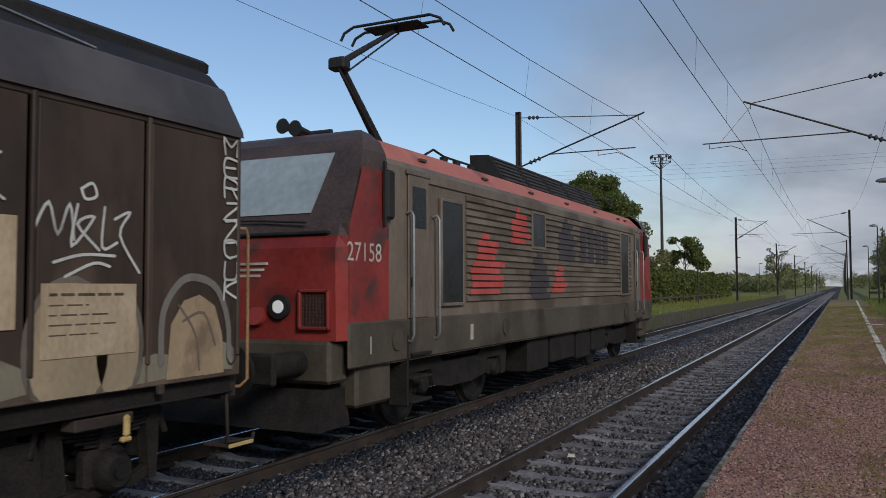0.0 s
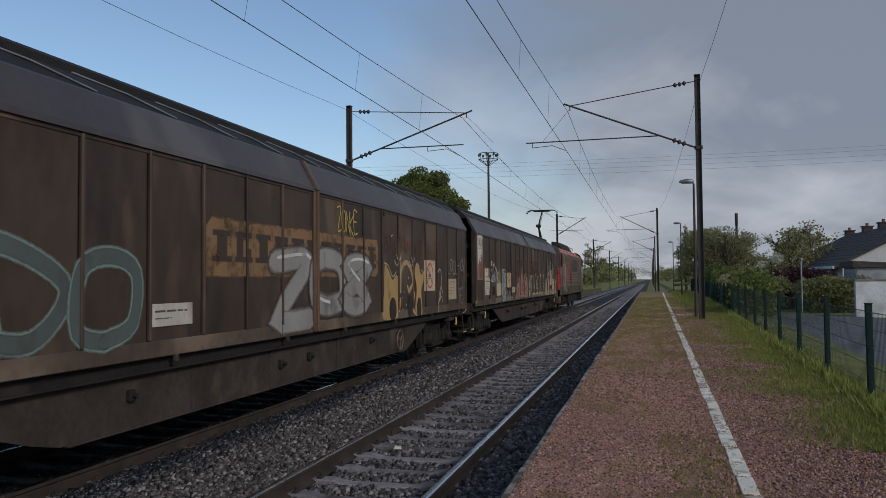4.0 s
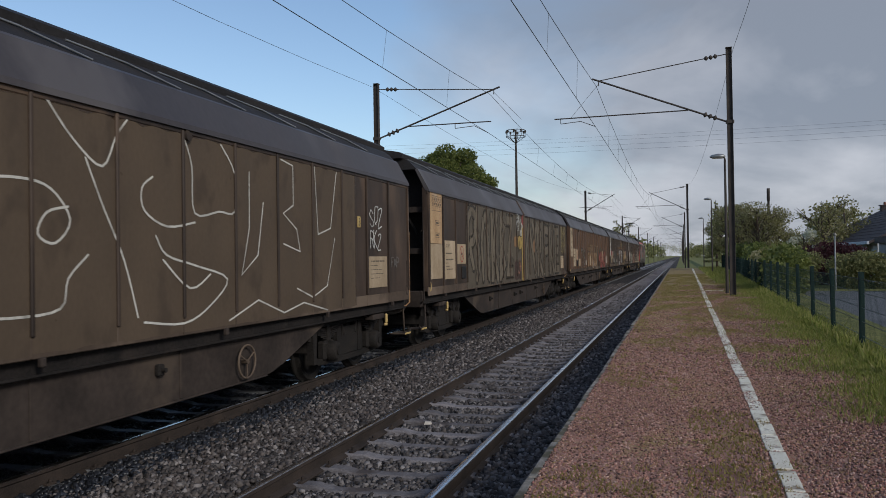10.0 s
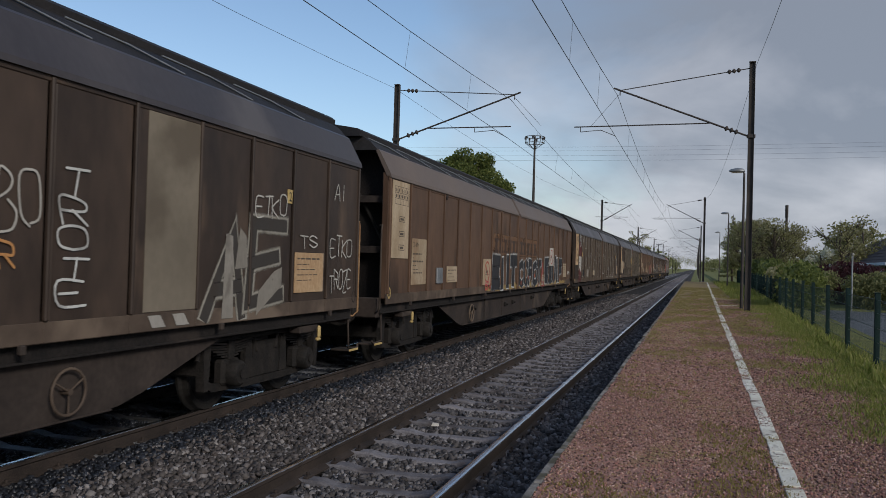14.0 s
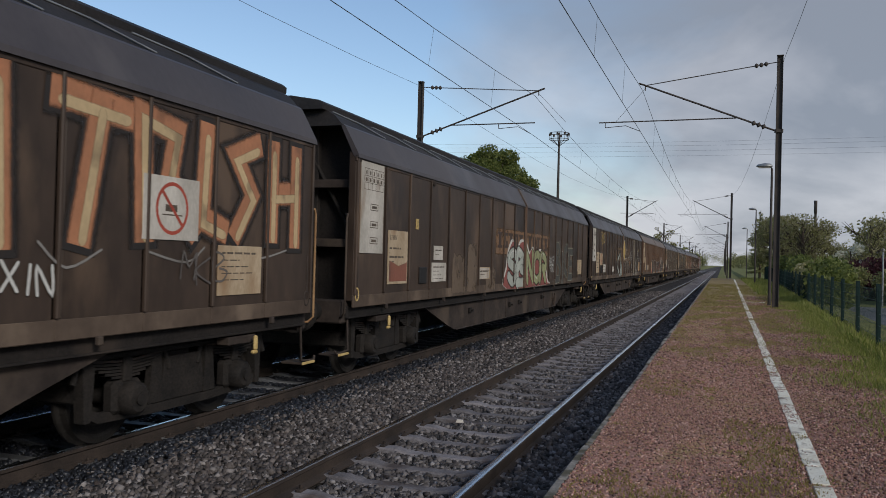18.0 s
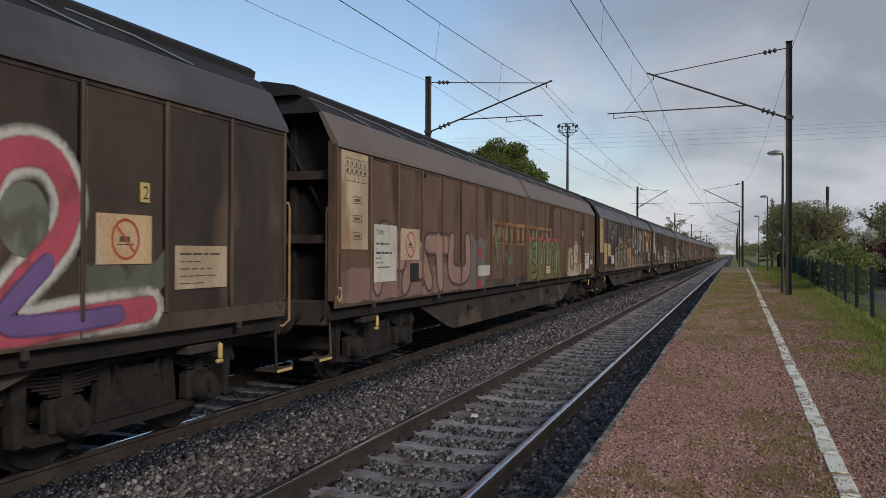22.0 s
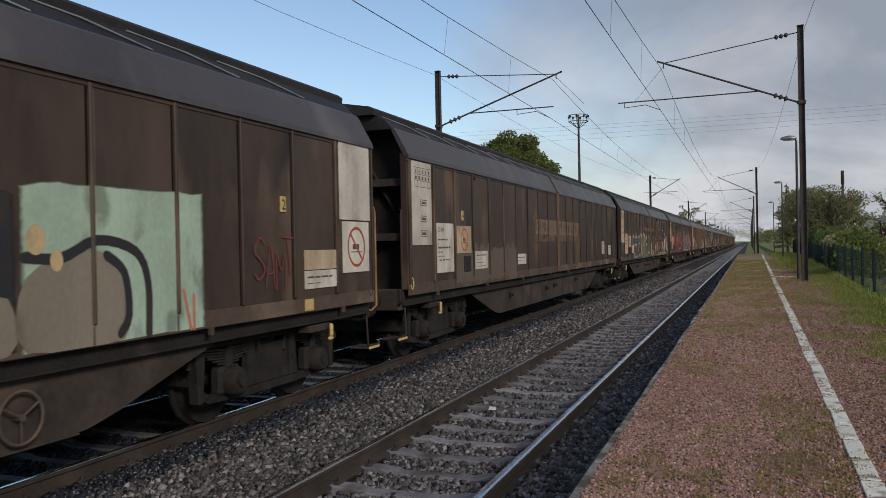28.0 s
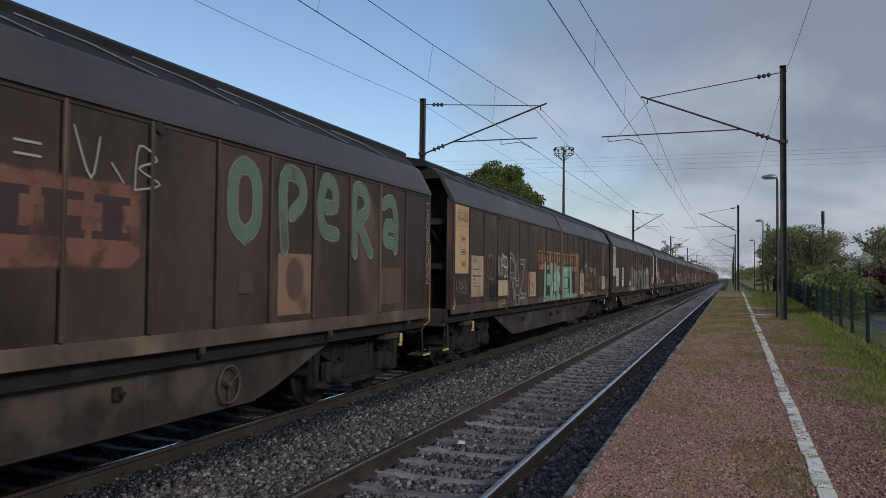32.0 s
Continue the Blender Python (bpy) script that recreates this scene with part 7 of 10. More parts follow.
    fat_on(w, [[(3.35, 2.1), (3.4, 2.8), (3.8, 3.05), (4.25, 2.85), (4.0, 2.35), (3.6, 2.2), (3.9, 1.7)], [(4.35, 3.1), (4.15, 2.6), (4.6, 1.9), (4.3, 1.4)], [(5.0, 1.4), (4.9, 2.4), (5.3, 3.0), (5.6, 2.2), (5.7, 1.4)]], 0.3, dull, dark, 0.07)
    fat_on(w, [[(6.1, 3.0), (6.15, 1.35)], [(6.75, 3.05), (6.3, 2.15), (6.85, 1.35)], [(7.25, 1.35), (7.3, 3.0), (7.75, 2.75), (7.4, 2.2), (7.85, 1.7), (7.3, 1.4)], [(8.3, 3.0), (8.9, 3.0), (8.3, 1.45), (9.0, 1.45)]], 0.36, dull, dark, 0.08, smooth=False)
    fat_on(w, [[(11.55, 1.3), (11.5, 2.1), (11.95, 2.85)], [(12.15, 2.95), (13.35, 1.35)], [(12.85, 3.05), (13.3, 2.55), (13.65, 3.0)], [(13.95, 1.35), (13.9, 2.95), (14.55, 2.7), (14.5, 2.2), (14.0, 2.05), (14.85, 1.35)], [(15.4, 1.35), (15.5, 2.95), (16.3, 2.9)], [(15.5, 2.1), (16.2, 2.15)], [(16.85, 1.35), (16.75, 2.95)], [(17.65, 2.95), (17.0, 2.1), (17.85, 1.35)], [(18.35, 1.4), (18.35, 2.95), (19.15, 2.95)], [(18.4, 2.15), (19.0, 2.15)], [(18.4, 1.4), (19.2, 1.4)]], 0.42, dull, dark, 0.09, smooth=False)
    scratch = random.Random(4)
    for k in range(150):
        u = scratch.uniform(3.4, 9.2) if k % 2 else scratch.uniform(11.4, 19.4)
        z, d = scratch.uniform(1.4, 2.9), scratch.uniform(0.12, 0.34)
        line_on(w, [[(u, z), (u + d * 0.4, z + d), (u + d * 0.7, z + d * 0.7)]], light if k % 3 else dark, 0.035, x=1.4412)
    soft_field([(12.9, 2.1), (13.3, 2.0), (13.35, 2.4), (13.1, 2.55), (12.85, 2.4)], 1.4418, (0.22, 0.13, 0.075), w, "spray_ground", 0.05)
    patch_on(w, 9.3, 11.0, 2.2, 2.62, (0.22, 0.125, 0.06), 0.05, x=1.4352)
    patch_on(w, 9.4, 10.5, 1.15, 1.95, (0.055, 0.035, 0.03), 0.2, x=1.4356)
    neck = (0.4, 0.28, 0.09)
    field_on(w, [(10.66, 1.14), (11.14, 1.14), (11.12, 1.9), (11.08, 2.6), (10.98, 2.85), (10.6, 2.85), (10.5, 2.55), (10.6, 2.2), (10.66, 1.7)], neck, x=1.4412)
    line_on(w, [[(10.64, 1.2), (10.62, 1.8), (10.55, 2.25), (10.48, 2.45)], [(11.15, 1.2), (11.14, 2.0), (11.1, 2.7)], [(10.68, 2.3), (10.8, 2.2), (10.78, 2.05), (10.92, 2.02), (10.9, 1.88), (11.05, 1.85)], [(10.7, 1.95), (10.82, 1.85), (10.8, 1.7), (10.95, 1.66), (11.0, 1.5)], [(10.72, 1.6), (10.82, 1.52), (10.84, 1.38), (10.98, 1.3)], [(10.95, 2.5), (10.9, 2.35), (11.05, 2.25)], [(10.7, 1.3), (10.85, 1.24), (10.9, 1.15)]], BLACK_P, 0.028, x=1.4424)
    soft_field(oval(10.28, 2.36, 0.4, 0.25, 20), 1.4428, BLACK_P, w, "spray_outline", 0.02)
    soft_field(oval(10.29, 2.36, 0.37, 0.225, 20), 1.4432, neck, w, "spray_fill", 0.02)
    line_on(w, [[(10.14, 2.4), (10.11, 2.32), (10.16, 2.27), (10.2, 2.34), (10.14, 2.4)], [(10.28, 2.4), (10.25, 2.32), (10.3, 2.27), (10.35, 2.34), (10.28, 2.4)], [(9.98, 2.2), (10.1, 2.05), (10.2, 2.12)]], BLACK_P, 0.026, x=1.4438)
    for u, z, r in ((10.38, 2.67, 0.1), (10.56, 2.7, 0.13)):
        soft_field(oval(u, z, r + 0.025, r + 0.025, 18), 1.4434, BLACK_P, w, "spray_outline", 0.01)
        soft_field(oval(u, z, r, r, 18), 1.444, (0.42, 0.4, 0.34), w, "spray_fill", 0.01)
        soft_field(oval(u - 0.02, z - 0.04, r * 0.35, r * 0.4, 12), 1.4444, BLACK_P, w, "spray_hole", 0.005)
    field_on(w, [(10.62, 2.96), (11.15, 2.85), (11.22, 3.05), (11.1, 3.28), (10.7, 3.3)], (0.34, 0.07, 0.075), x=1.4446)
    line_on(w, [[(10.5, 3.1), (10.55, 2.9), (10.62, 2.84)], [(10.62, 2.98), (10.9, 2.85), (11.1, 2.65), (11.12, 2.5)]], (0.48, 0.45, 0.4), 0.1, x=1.445)
    tag_on(w, "YSN", 9.65, 3.0, 0.6, 0.25, WHITE_P, 0.035)
    tag_on(w, "MEK", 9.65, 2.76, 0.55, 0.22, WHITE_P, 0.035)
    tag_on(w, "J*", 9.9, 1.42, 0.6, 0.42, (0.4, 0.2, 0.14), 0.035)
    for u in (20.05, 20.85):
        for k in range(4):
            tag_on(w, "KOBE"[k:] + "ZU", u, 2.95 - 0.28 * k, 0.62, 0.22, (0.4, 0.33, 0.16), 0.026, 0.7)
    address_plate(w, 19.92)
    # 5: long letters in thin pale outline, a red-sprayed data plate
    w = W[4]
    patch_on(w, 2.2, 19.2, 1.14, 3.28, (0.088, 0.064, 0.044), 0.05)
    field_on(w, [(1.25, 1.2), (2.2, 1.2), (2.25, 2.4), (2.0, 2.85), (1.6, 2.95), (1.25, 2.6)], (0.085, 0.022, 0.02), x=1.4352)
    rear_set(w, M_ORANGE_PLATE, M_WHITE, False, False)
    field_on(w, [(1.27, 1.44), (2.1, 1.44), (2.1, 1.62), (1.75, 1.6), (1.5, 1.78), (1.27, 1.7)], (0.1, 0.026, 0.023), x=1.4476)
    yellow_mark(w, "4", 2.5, 2.3)
    tag_on(w, "HEKS", 1.4, 2.98, 0.66, 0.24, WHITE_P, 0.028)
    tag_on(w, "OLEZ", 1.42, 2.76, 0.62, 0.2, WHITE_P, 0.026)
    pale = (0.5, 0.48, 0.44)
    line_on(w, [[(2.4, 3.2), (2.3, 2.7), (2.43, 1.93), (2.6, 1.5), (2.83, 1.16)], [(2.45, 2.7), (2.7, 3.1), (2.85, 2.95), (3.05, 3.25)], [(3.2, 3.25), (3.42, 2.66), (3.9, 2.7), (3.8, 3.15), (4.1, 3.26)], [(3.62, 1.3), (3.55, 1.85), (3.9, 2.0), (4.12, 2.3), (4.5, 1.25)], [(4.5, 3.25), (4.4, 2.6), (4.9, 2.3), (5.3, 2.3)], [(4.9, 1.58), (5.3, 1.8), (6.0, 1.82), (5.9, 2.5), (5.6, 2.32)], [(6.1, 3.25), (6.3, 2.35), (6.5, 3.2)], [(6.9, 1.2), (7.0, 2.0), (7.6, 2.3), (7.5, 1.3)]], pale, 0.026, smooth=False)
    line_on(w, [[(7.9, 3.15), (8.0, 2.2), (8.5, 2.1), (8.6, 3.1)], [(9.0, 1.3), (9.2, 2.6), (9.8, 3.0), (9.9, 1.5)], [(10.1, 3.1), (10.4, 2.2), (10.2, 1.5), (10.7, 1.2)], [(9.3, 2.2), (9.5, 2.5), (9.6, 2.1), (9.3, 2.2)]], pale, 0.026)
    line_on(w, [[(11.3, 2.2), (11.6, 2.5), (12.0, 2.56), (12.35, 2.5), (12.58, 2.25), (12.4, 2.05), (12.2, 2.12), (12.3, 2.3), (12.55, 2.36)], [(11.3, 1.5), (11.9, 1.46), (12.45, 1.5), (12.55, 1.75), (12.8, 1.95)], [(12.3, 3.25), (12.62, 2.95), (13.0, 2.75), (13.2, 3.05), (13.36, 3.22)], [(12.78, 2.8), (13.0, 2.4), (13.3, 1.9), (13.5, 1.36)], [(13.75, 2.72), (13.58, 2.6), (13.62, 2.38), (14.0, 2.24), (14.5, 2.3)], [(13.8, 2.14), (13.98, 1.95), (14.5, 1.84), (15.16, 1.68), (14.8, 1.4), (14.29, 1.24), (13.6, 1.3)], [(13.92, 1.9), (14.4, 1.6), (14.8, 1.74)], [(14.3, 3.2), (14.45, 2.9), (14.5, 2.4), (15.0, 2.44), (15.34, 2.46), (15.35, 2.9), (15.05, 3.2)]], pale, 0.03)
    line_on(w, [[(15.7, 2.95), (15.69, 2.28), (15.5, 1.72), (15.9, 1.95), (16.05, 2.6)], [(16.55, 3.2), (16.9, 3.15), (16.9, 2.62), (16.6, 2.5), (17.0, 2.3), (17.1, 2.0), (16.6, 2.1)], [(17.6, 3.2), (17.7, 2.25), (18.15, 2.35), (18.39, 3.2)], [(17.0, 1.5), (17.5, 1.36), (18.0, 1.5), (18.3, 2.2)], [(15.2, 1.2), (15.9, 1.4), (16.6, 1.2), (17.2, 1.3), (18.0, 1.15)]], pale, 0.028, smooth=False)
    plate_on(w, 4.3, 1.35, 0.5, 0.35, M_WHITE)
    address_plate(w, 6.6, 1.42, 0.83, 0.22, M_CREAM)
    yellow_mark(w, "3", 19.25, 2.4)
    tag_on(w, "SOZ", 19.8, 2.45, 0.55, 0.26, WHITE_P, 0.03, 0.7)
    tag_on(w, "RK2", 19.8, 2.05, 0.5, 0.26, WHITE_P, 0.03, 0.7)
    address_plate(w)
    tag_on(w, "FAP", 20.85, 1.75, 0.4, 0.16, GREY_P, 0.025, 0.3)
    # 6: black letters with a white rim on rusty walls
    w = W[5]
    repaint(w, M_WALL_RUST, M_COVER_TAN)
    table_plate(w, mat=M_CREAM)
    number_plate(w, mat=M_CREAM)
    part("vent_box", Form().box(1.43, 1.47, along(2.8), along(3.2), 1.42, 1.74, 0.01), M_ALU, w, "grey-blue metal box")
    address_plate(w, 3.58, 1.43, 0.82, 0.34, M_CREAM)
    name_band(w, 7.7, 6.4, 2.05, 2.7, (0.15, 0.08, 0.042), (0.05, 0.03, 0.022))
    patch_on(w, 7.0, 20.4, 1.13, 1.4, (0.28, 0.19, 0.07), 0.12, x=1.4338)
    ink, chalk = (0.024, 0.026, 0.03), (0.56, 0.54, 0.48)
    piece_on(w, "EIIT", 7.65, 1.12, 3.2, 1.02, ink, chalk, 0.42, 0.05, 0.2, False)
    piece_on(w, "COROT", 11.1, 1.12, 3.9, 0.95, ink, chalk, 0.3, 0.045, 0.25, False)
    dots_on(w, [(11.5, 1.3), (12.6, 1.45), (13.65, 1.5), (14.5, 1.2), (18.9, 1.3)], 0.07, (0.34, 0.1, 0.06))
    tag_on(w, "BN", 7.0, 1.2, 0.5, 0.2, (0.45, 0.08, 0.08), 0.05)
    field_on(w, [(14.95, 1.14), (15.7, 1.14), (15.6, 1.75), (15.4, 1.6), (15.2, 2.0), (15.05, 1.7)], (0.3, 0.08, 0.07))
    tag_on(w, "BN", 15.0, 1.2, 0.55, 0.3, (0.5, 0.45, 0.35), 0.045)
    piece_on(w, "ESUIF", 15.55, 1.12, 4.0, 1.02, ink, chalk, 0.38, 0.05, 0.35, False)
    hump_sign(w, 6.74, 1.32, 0.8, M_CREAM, tall=0.8)
    hump_sign(w, 16.5, 1.83, 0.94, M_WHITE, tall=0.68)
    address_plate(w, mat=M_CREAM)
    address_plate(w, 21.0, 1.5, 0.5, 0.12, M_WHITE)
    # 7: many small tags and a bare brown panel
    w = W[6]
    rear_set(w, M_WHITE, M_CREAM)
    name_band(w, 8.2, 6.0, 1.9, 2.7, (0.15, 0.1, 0.06))
    tag_on(w, "TOEC", 2.6, 2.7, 1.2, 0.4, (0.4, 0.29, 0.1), 0.06)
    bubble_on(w, 11.9, 2.55, 0.55, 0.5, (0.42, 0.29, 0.1), (0.35, 0.33, 0.3))
    piece_on(w, "KW", 8.6, 1.2, 2.6, 1.3, (0.28, 0.3, 0.27), BLACK_P, 0.24, 0.05)
    part("bare_panel", Form().box(1.4305, 1.434, along(16.62), along(17.52), 1.3, 3.26), M_BARE, w, "unpainted dull beige panel")
    piece_on(w, "AE", 17.6, 1.14, 1.9, 1.05, (0.045, 0.04, 0.036), (0.28, 0.26, 0.22), 0.2, 0.05, 0.6, False)
    field_on(w, [(18.0, 1.15), (18.25, 1.15), (18.2, 2.1), (18.05, 2.12)], (0.24, 0.22, 0.19), x=1.4412)
    field_on(w, [(18.25, 1.7), (18.55, 1.72), (18.5, 2.1), (18.35, 2.2)], (0.22, 0.2, 0.17), x=1.4414)
    field_on(w, [(18.75, 1.15), (19.4, 1.5), (19.4, 1.75), (19.2, 1.7), (18.8, 1.45)], (0.22, 0.2, 0.17), x=1.4416)
    for a, b in ((16.75, 17.0), (17.15, 17.4)):
        field_on(w, [(a, 1.14), (b, 1.14), (b - 0.1, 1.27), (a - 0.08, 1.27)], (0.3, 0.28, 0.25), x=1.4412)
    for text, u, z, ww, h in (("ETLO", 12.1, 1.5, 1.0, 0.6), ("ROTO", 13.25, 1.5, 1.2, 0.7), ("ETBO", 14.35, 2.0, 0.9, 0.45), ("ETKO", 18.7, 2.35, 0.75, 0.25), ("TS", 19.9, 2.0, 0.5, 0.16), ("ETKO", 20.85, 1.9, 0.75, 0.26), ("TROZE", 20.85, 1.4, 0.75, 0.28), ("AI", 20.95, 2.75, 0.4, 0.25)):
        tag_on(w, text, u, z, ww, h, (0.42, 0.4, 0.36), 0.026, 0.5)
    for k, ch in enumerate("TROTE"):
        tag_on(w, ch, 15.5, 2.35 - 0.24 * k, 0.3, 0.2, WHITE_P, 0.03, 0.4)
    tag_on(w, "BAR", 14.5, 1.72, 0.5, 0.2, (0.45, 0.22, 0.08), 0.03)
    address_plate(w, mat=M_ORANGE_PLATE)
    yellow_mark(w, "2", 19.5, 2.55)
    # 8: round green letters under a white and red rim
    w = W[7]
    rear_set(w, M_WHITE, M_CREAM, False, True)
    yellow_mark(w, "1", 2.52, 2.34)
    address_plate(w, 3.5, 1.82, 0.5, 0.26, M_WHITE)
    field_on(w, [(1.3, 1.46), (2.1, 1.46), (2.1, 1.78), (1.7, 1.72), (1.3, 1.8)], (0.2, 0.08, 0.055), x=1.4476)
    for a, b, c in ((4.6, 5.6, 2.05), (5.65, 6.4, 2.3), (7.1, 8.0, 1.75)):
        patch_on(w, a, b, 1.15, c, (0.125, 0.092, 0.066), 0.12, fade=0.12, worn=0.3)
    address_plate(w, 6.6, 1.42, 0.83, 0.26, M_CREAM)
    name_band(w, 7.9, 6.3, 1.95, 2.66, (0.17, 0.098, 0.055), (0.05, 0.033, 0.026))
    rim = [(9.0, 1.15), (8.95, 1.7), (9.15, 2.15), (9.6, 2.4), (9.95, 2.1), (10.4, 2.38), (10.9, 2.4), (11.3, 2.3), (11.6, 2.1), (12.0, 2.25), (12.4, 2.1), (13.0, 2.2), (13.6, 2.1), (13.9, 1.7), (14.2, 1.3), (14.2, 1.15)]
    field_on(w, rim, (0.5, 0.47, 0.43), x=1.4346)
    field_on(w, [(a + (0.08 if a < 11 else -0.08), b - 0.07 if b > 1.2 else b) for a, b in rim], (0.22, 0.07, 0.06), x=1.4352)
    piece_on(w, "SB", 9.1, 1.14, 2.1, 1.1, (0.34, 0.36, 0.32), (0.04, 0.03, 0.03), 0.34, 0.04, 0.3, shine=(0.5, 0.5, 0.46))
    piece_on(w, "NOR", 11.2, 1.14, 2.7, 0.98, (0.25, 0.26, 0.14), (0.04, 0.035, 0.03), 0.3, 0.04, 0.3, shine=(0.45, 0.46, 0.36))
    tag_on(w, "BNOR", 14.35, 1.75, 0.75, 0.25, WHITE_P, 0.026)
    tag_on(w, "RGO", 14.45, 1.52, 0.6, 0.2, WHITE_P, 0.026)
    piece_on(w, "BICE", 15.4, 1.14, 3.2, 1.25, (0.055, 0.055, 0.05), (0.36, 0.35, 0.28), 0.28, 0.03, 0.5, False)
    address_plate(w, 19.64, mat=M_CREAM)
    # 9: grey-beige letters under a peach haze, silver piece in the middle, orange letters ahead
    w = W[8]
    rear_set(w, M_ORANGE_PLATE, M_ORANGE_PLATE, True, False)
    address_plate(w, 3.4, 1.42, 0.82, 0.35, M_WHITE)
    for text, u, z in (("ATK", 2.6, 2.8), ("SEO", 3.2, 2.4), ("KZ", 4.2, 2.75)):
        tag_on(w, text, u, z, 1.0, 0.4, WHITE_P, 0.035, 0.6)
    tag_on(w, "AGILE", 8.62, 2.78, 0.85, 0.22, WHITE_P, 0.032, 0.5)
    line_on(w, [[(8.98, 3.14), (9.06, 3.2), (9.12, 3.12), (9.02, 3.05), (8.98, 3.14)], [(8.8, 2.7), (9.0, 2.68), (9.06, 2.56)]], WHITE_P, 0.03)
    olive, umber, cream = (0.165, 0.135, 0.095), (0.045, 0.037, 0.03), (0.4, 0.34, 0.22)
    name_band(w, 7.6, 3.3, 2.26, 2.64, (0.28, 0.165, 0.08), None, (2.3, 2.5))
    patch_on(w, 7.2, 10.9, 1.14, 2.28, (0.34, 0.185, 0.1), 0.1, fade=0.12)
    soft_field([(7.2, 2.0), (7.3, 2.3), (7.5, 2.52), (7.7, 2.5), (7.9, 2.2), (7.8, 1.9)], 1.4348, (0.34, 0.19, 0.11), w, "spray_ground", 0.14)
    top = [(4.6, 1.98), (5.1, 2.12), (5.65, 2.1), (5.78, 2.26), (6.1, 2.28), (6.3, 2.18), (6.7, 2.16), (7.2, 2.2), (7.45, 2.26), (7.9, 2.28), (8.5, 2.2), (9.1, 2.26)]
    soft_field(top + [(9.6, 1.9), (9.4, 1.6), (10.2, 1.75), (10.3, 1.14), (4.6, 1.14)], 1.4352, olive, w, "spray_ground", 0.04)
    line_on(w, [[(a, b - 0.12) for a, b in top]], umber, 0.12, x=1.4358)
    line_on(w, [[(5.62, 1.2), (5.66, 2.0)], [(6.16, 1.25), (6.24, 2.05)], [(7.1, 1.3), (7.16, 2.05)], [(8.45, 1.2), (8.36, 1.7), (8.52, 2.1)], [(6.95, 1.5), (7.2, 1.62), (7.3, 1.9)], [(7.4, 1.2), (7.75, 1.5), (8.0, 1.3)]], umber, 0.14, x=1.436)
    line_on(w, [top, [(4.7, 1.86), (5.3, 1.9), (5.55, 1.82), (5.5, 1.5), (4.9, 1.45)], [(5.0, 1.35), (5.4, 1.36), (5.55, 1.25), (5.5, 1.16)], [(5.8, 1.2), (5.8, 1.85), (6.0, 1.98), (6.12, 1.9)], [(6.35, 1.9), (6.75, 1.92), (6.85, 1.5), (6.75, 1.2)], [(6.95, 1.95), (7.3, 1.98), (7.45, 1.8), (7.35, 1.6)], [(8.2, 2.02), (7.75, 2.02), (7.55, 1.85), (7.6, 1.65), (7.95, 1.58), (8.12, 1.35), (8.0, 1.18)], [(7.4, 1.6), (7.6, 1.75), (7.85, 1.6)]], cream, 0.045, x=1.4385)
    line_on(w, [[(8.62, 2.06), (8.95, 1.92), (8.72, 1.5), (9.35, 1.38), (9.42, 1.68), (10.1, 1.7), (10.15, 1.2)], [(9.3, 1.95), (8.95, 2.12), (8.6, 2.18)]], cream, 0.05, x=1.4388, smooth=False)
    for k, (u, z, r, t) in enumerate(((6.1, 2.38, 0.1, 0.03), (6.1, 2.48, 0.06, 0.025), (6.12, 2.56, 0.05, 0.02), (6.48, 2.46, 0.07, 0.17), (6.62, 2.66, 0.07, 0.1), (6.74, 2.42, 0.13, 0.08), (6.82, 2.54, 0.07, 0.035), (6.6, 2.3, 0.07, 0.03))):
        soft_field(oval(u, z, r, t, 16), 1.438, (0.46, 0.4, 0.27), w, "paint_dot", 0.015)
    line_on(w, [[(7.9, 2.98), (8.0, 3.12), (8.1, 2.95)], [(7.9, 2.8), (8.02, 2.78), (8.1, 2.86)], [(7.95, 2.68), (8.1, 2.62)], [(8.2, 2.6), (8.25, 2.8), (8.2, 2.92)]], (0.3, 0.25, 0.19), 0.05)
    line_on(w, [[(9.7, 3.0), (9.85, 2.75), (9.75, 2.5)], [(10.2, 3.1), (10.35, 2.8), (10.25, 2.6)], [(10.6, 3.1), (10.7, 2.85)]], (0.24, 0.24, 0.19), 0.05)
    patch_on(w, 11.0, 16.6, 1.14, 3.26, (0.05, 0.045, 0.042), 0.06)
    patch_on(w, 11.2, 16.6, 1.14, 1.95, (0.19, 0.155, 0.118), 0.25, x=1.4352)
    silver = (0.33, 0.295, 0.265)
    fat_on(w, [[(11.2, 3.05), (11.3, 2.3), (11.75, 3.0)], [(11.6, 2.2), (12.0, 2.3), (12.1, 2.9), (11.9, 3.1)], [(12.6, 3.0), (12.5, 2.0), (13.1, 1.9)], [(12.55, 2.5), (13.0, 2.55)], [(13.6, 3.0), (13.3, 2.4), (13.55, 1.9), (13.95, 2.1), (13.8, 2.5)], [(14.3, 3.0), (14.3, 2.0), (14.8, 2.1), (14.85, 3.0)], [(15.2, 1.9), (15.3, 3.0), (15.8, 2.7), (16.1, 3.0), (16.2, 1.95)]], 0.26, silver, (0.02, 0.02, 0.02), 0.06, smooth=False)
    line_on(w, [[(11.4, 1.3), (11.6, 1.75), (11.9, 1.5)], [(12.3, 1.25), (12.6, 1.7), (13.0, 1.6), (13.1, 1.2)], [(13.5, 1.3), (13.8, 1.75), (14.2, 1.4)], [(14.6, 1.25), (14.8, 1.7), (15.3, 1.65)], [(15.6, 1.3), (15.9, 1.7), (16.3, 1.4)]], (0.07, 0.05, 0.04), 0.08, x=1.4362)
    twinkle = random.Random(9)
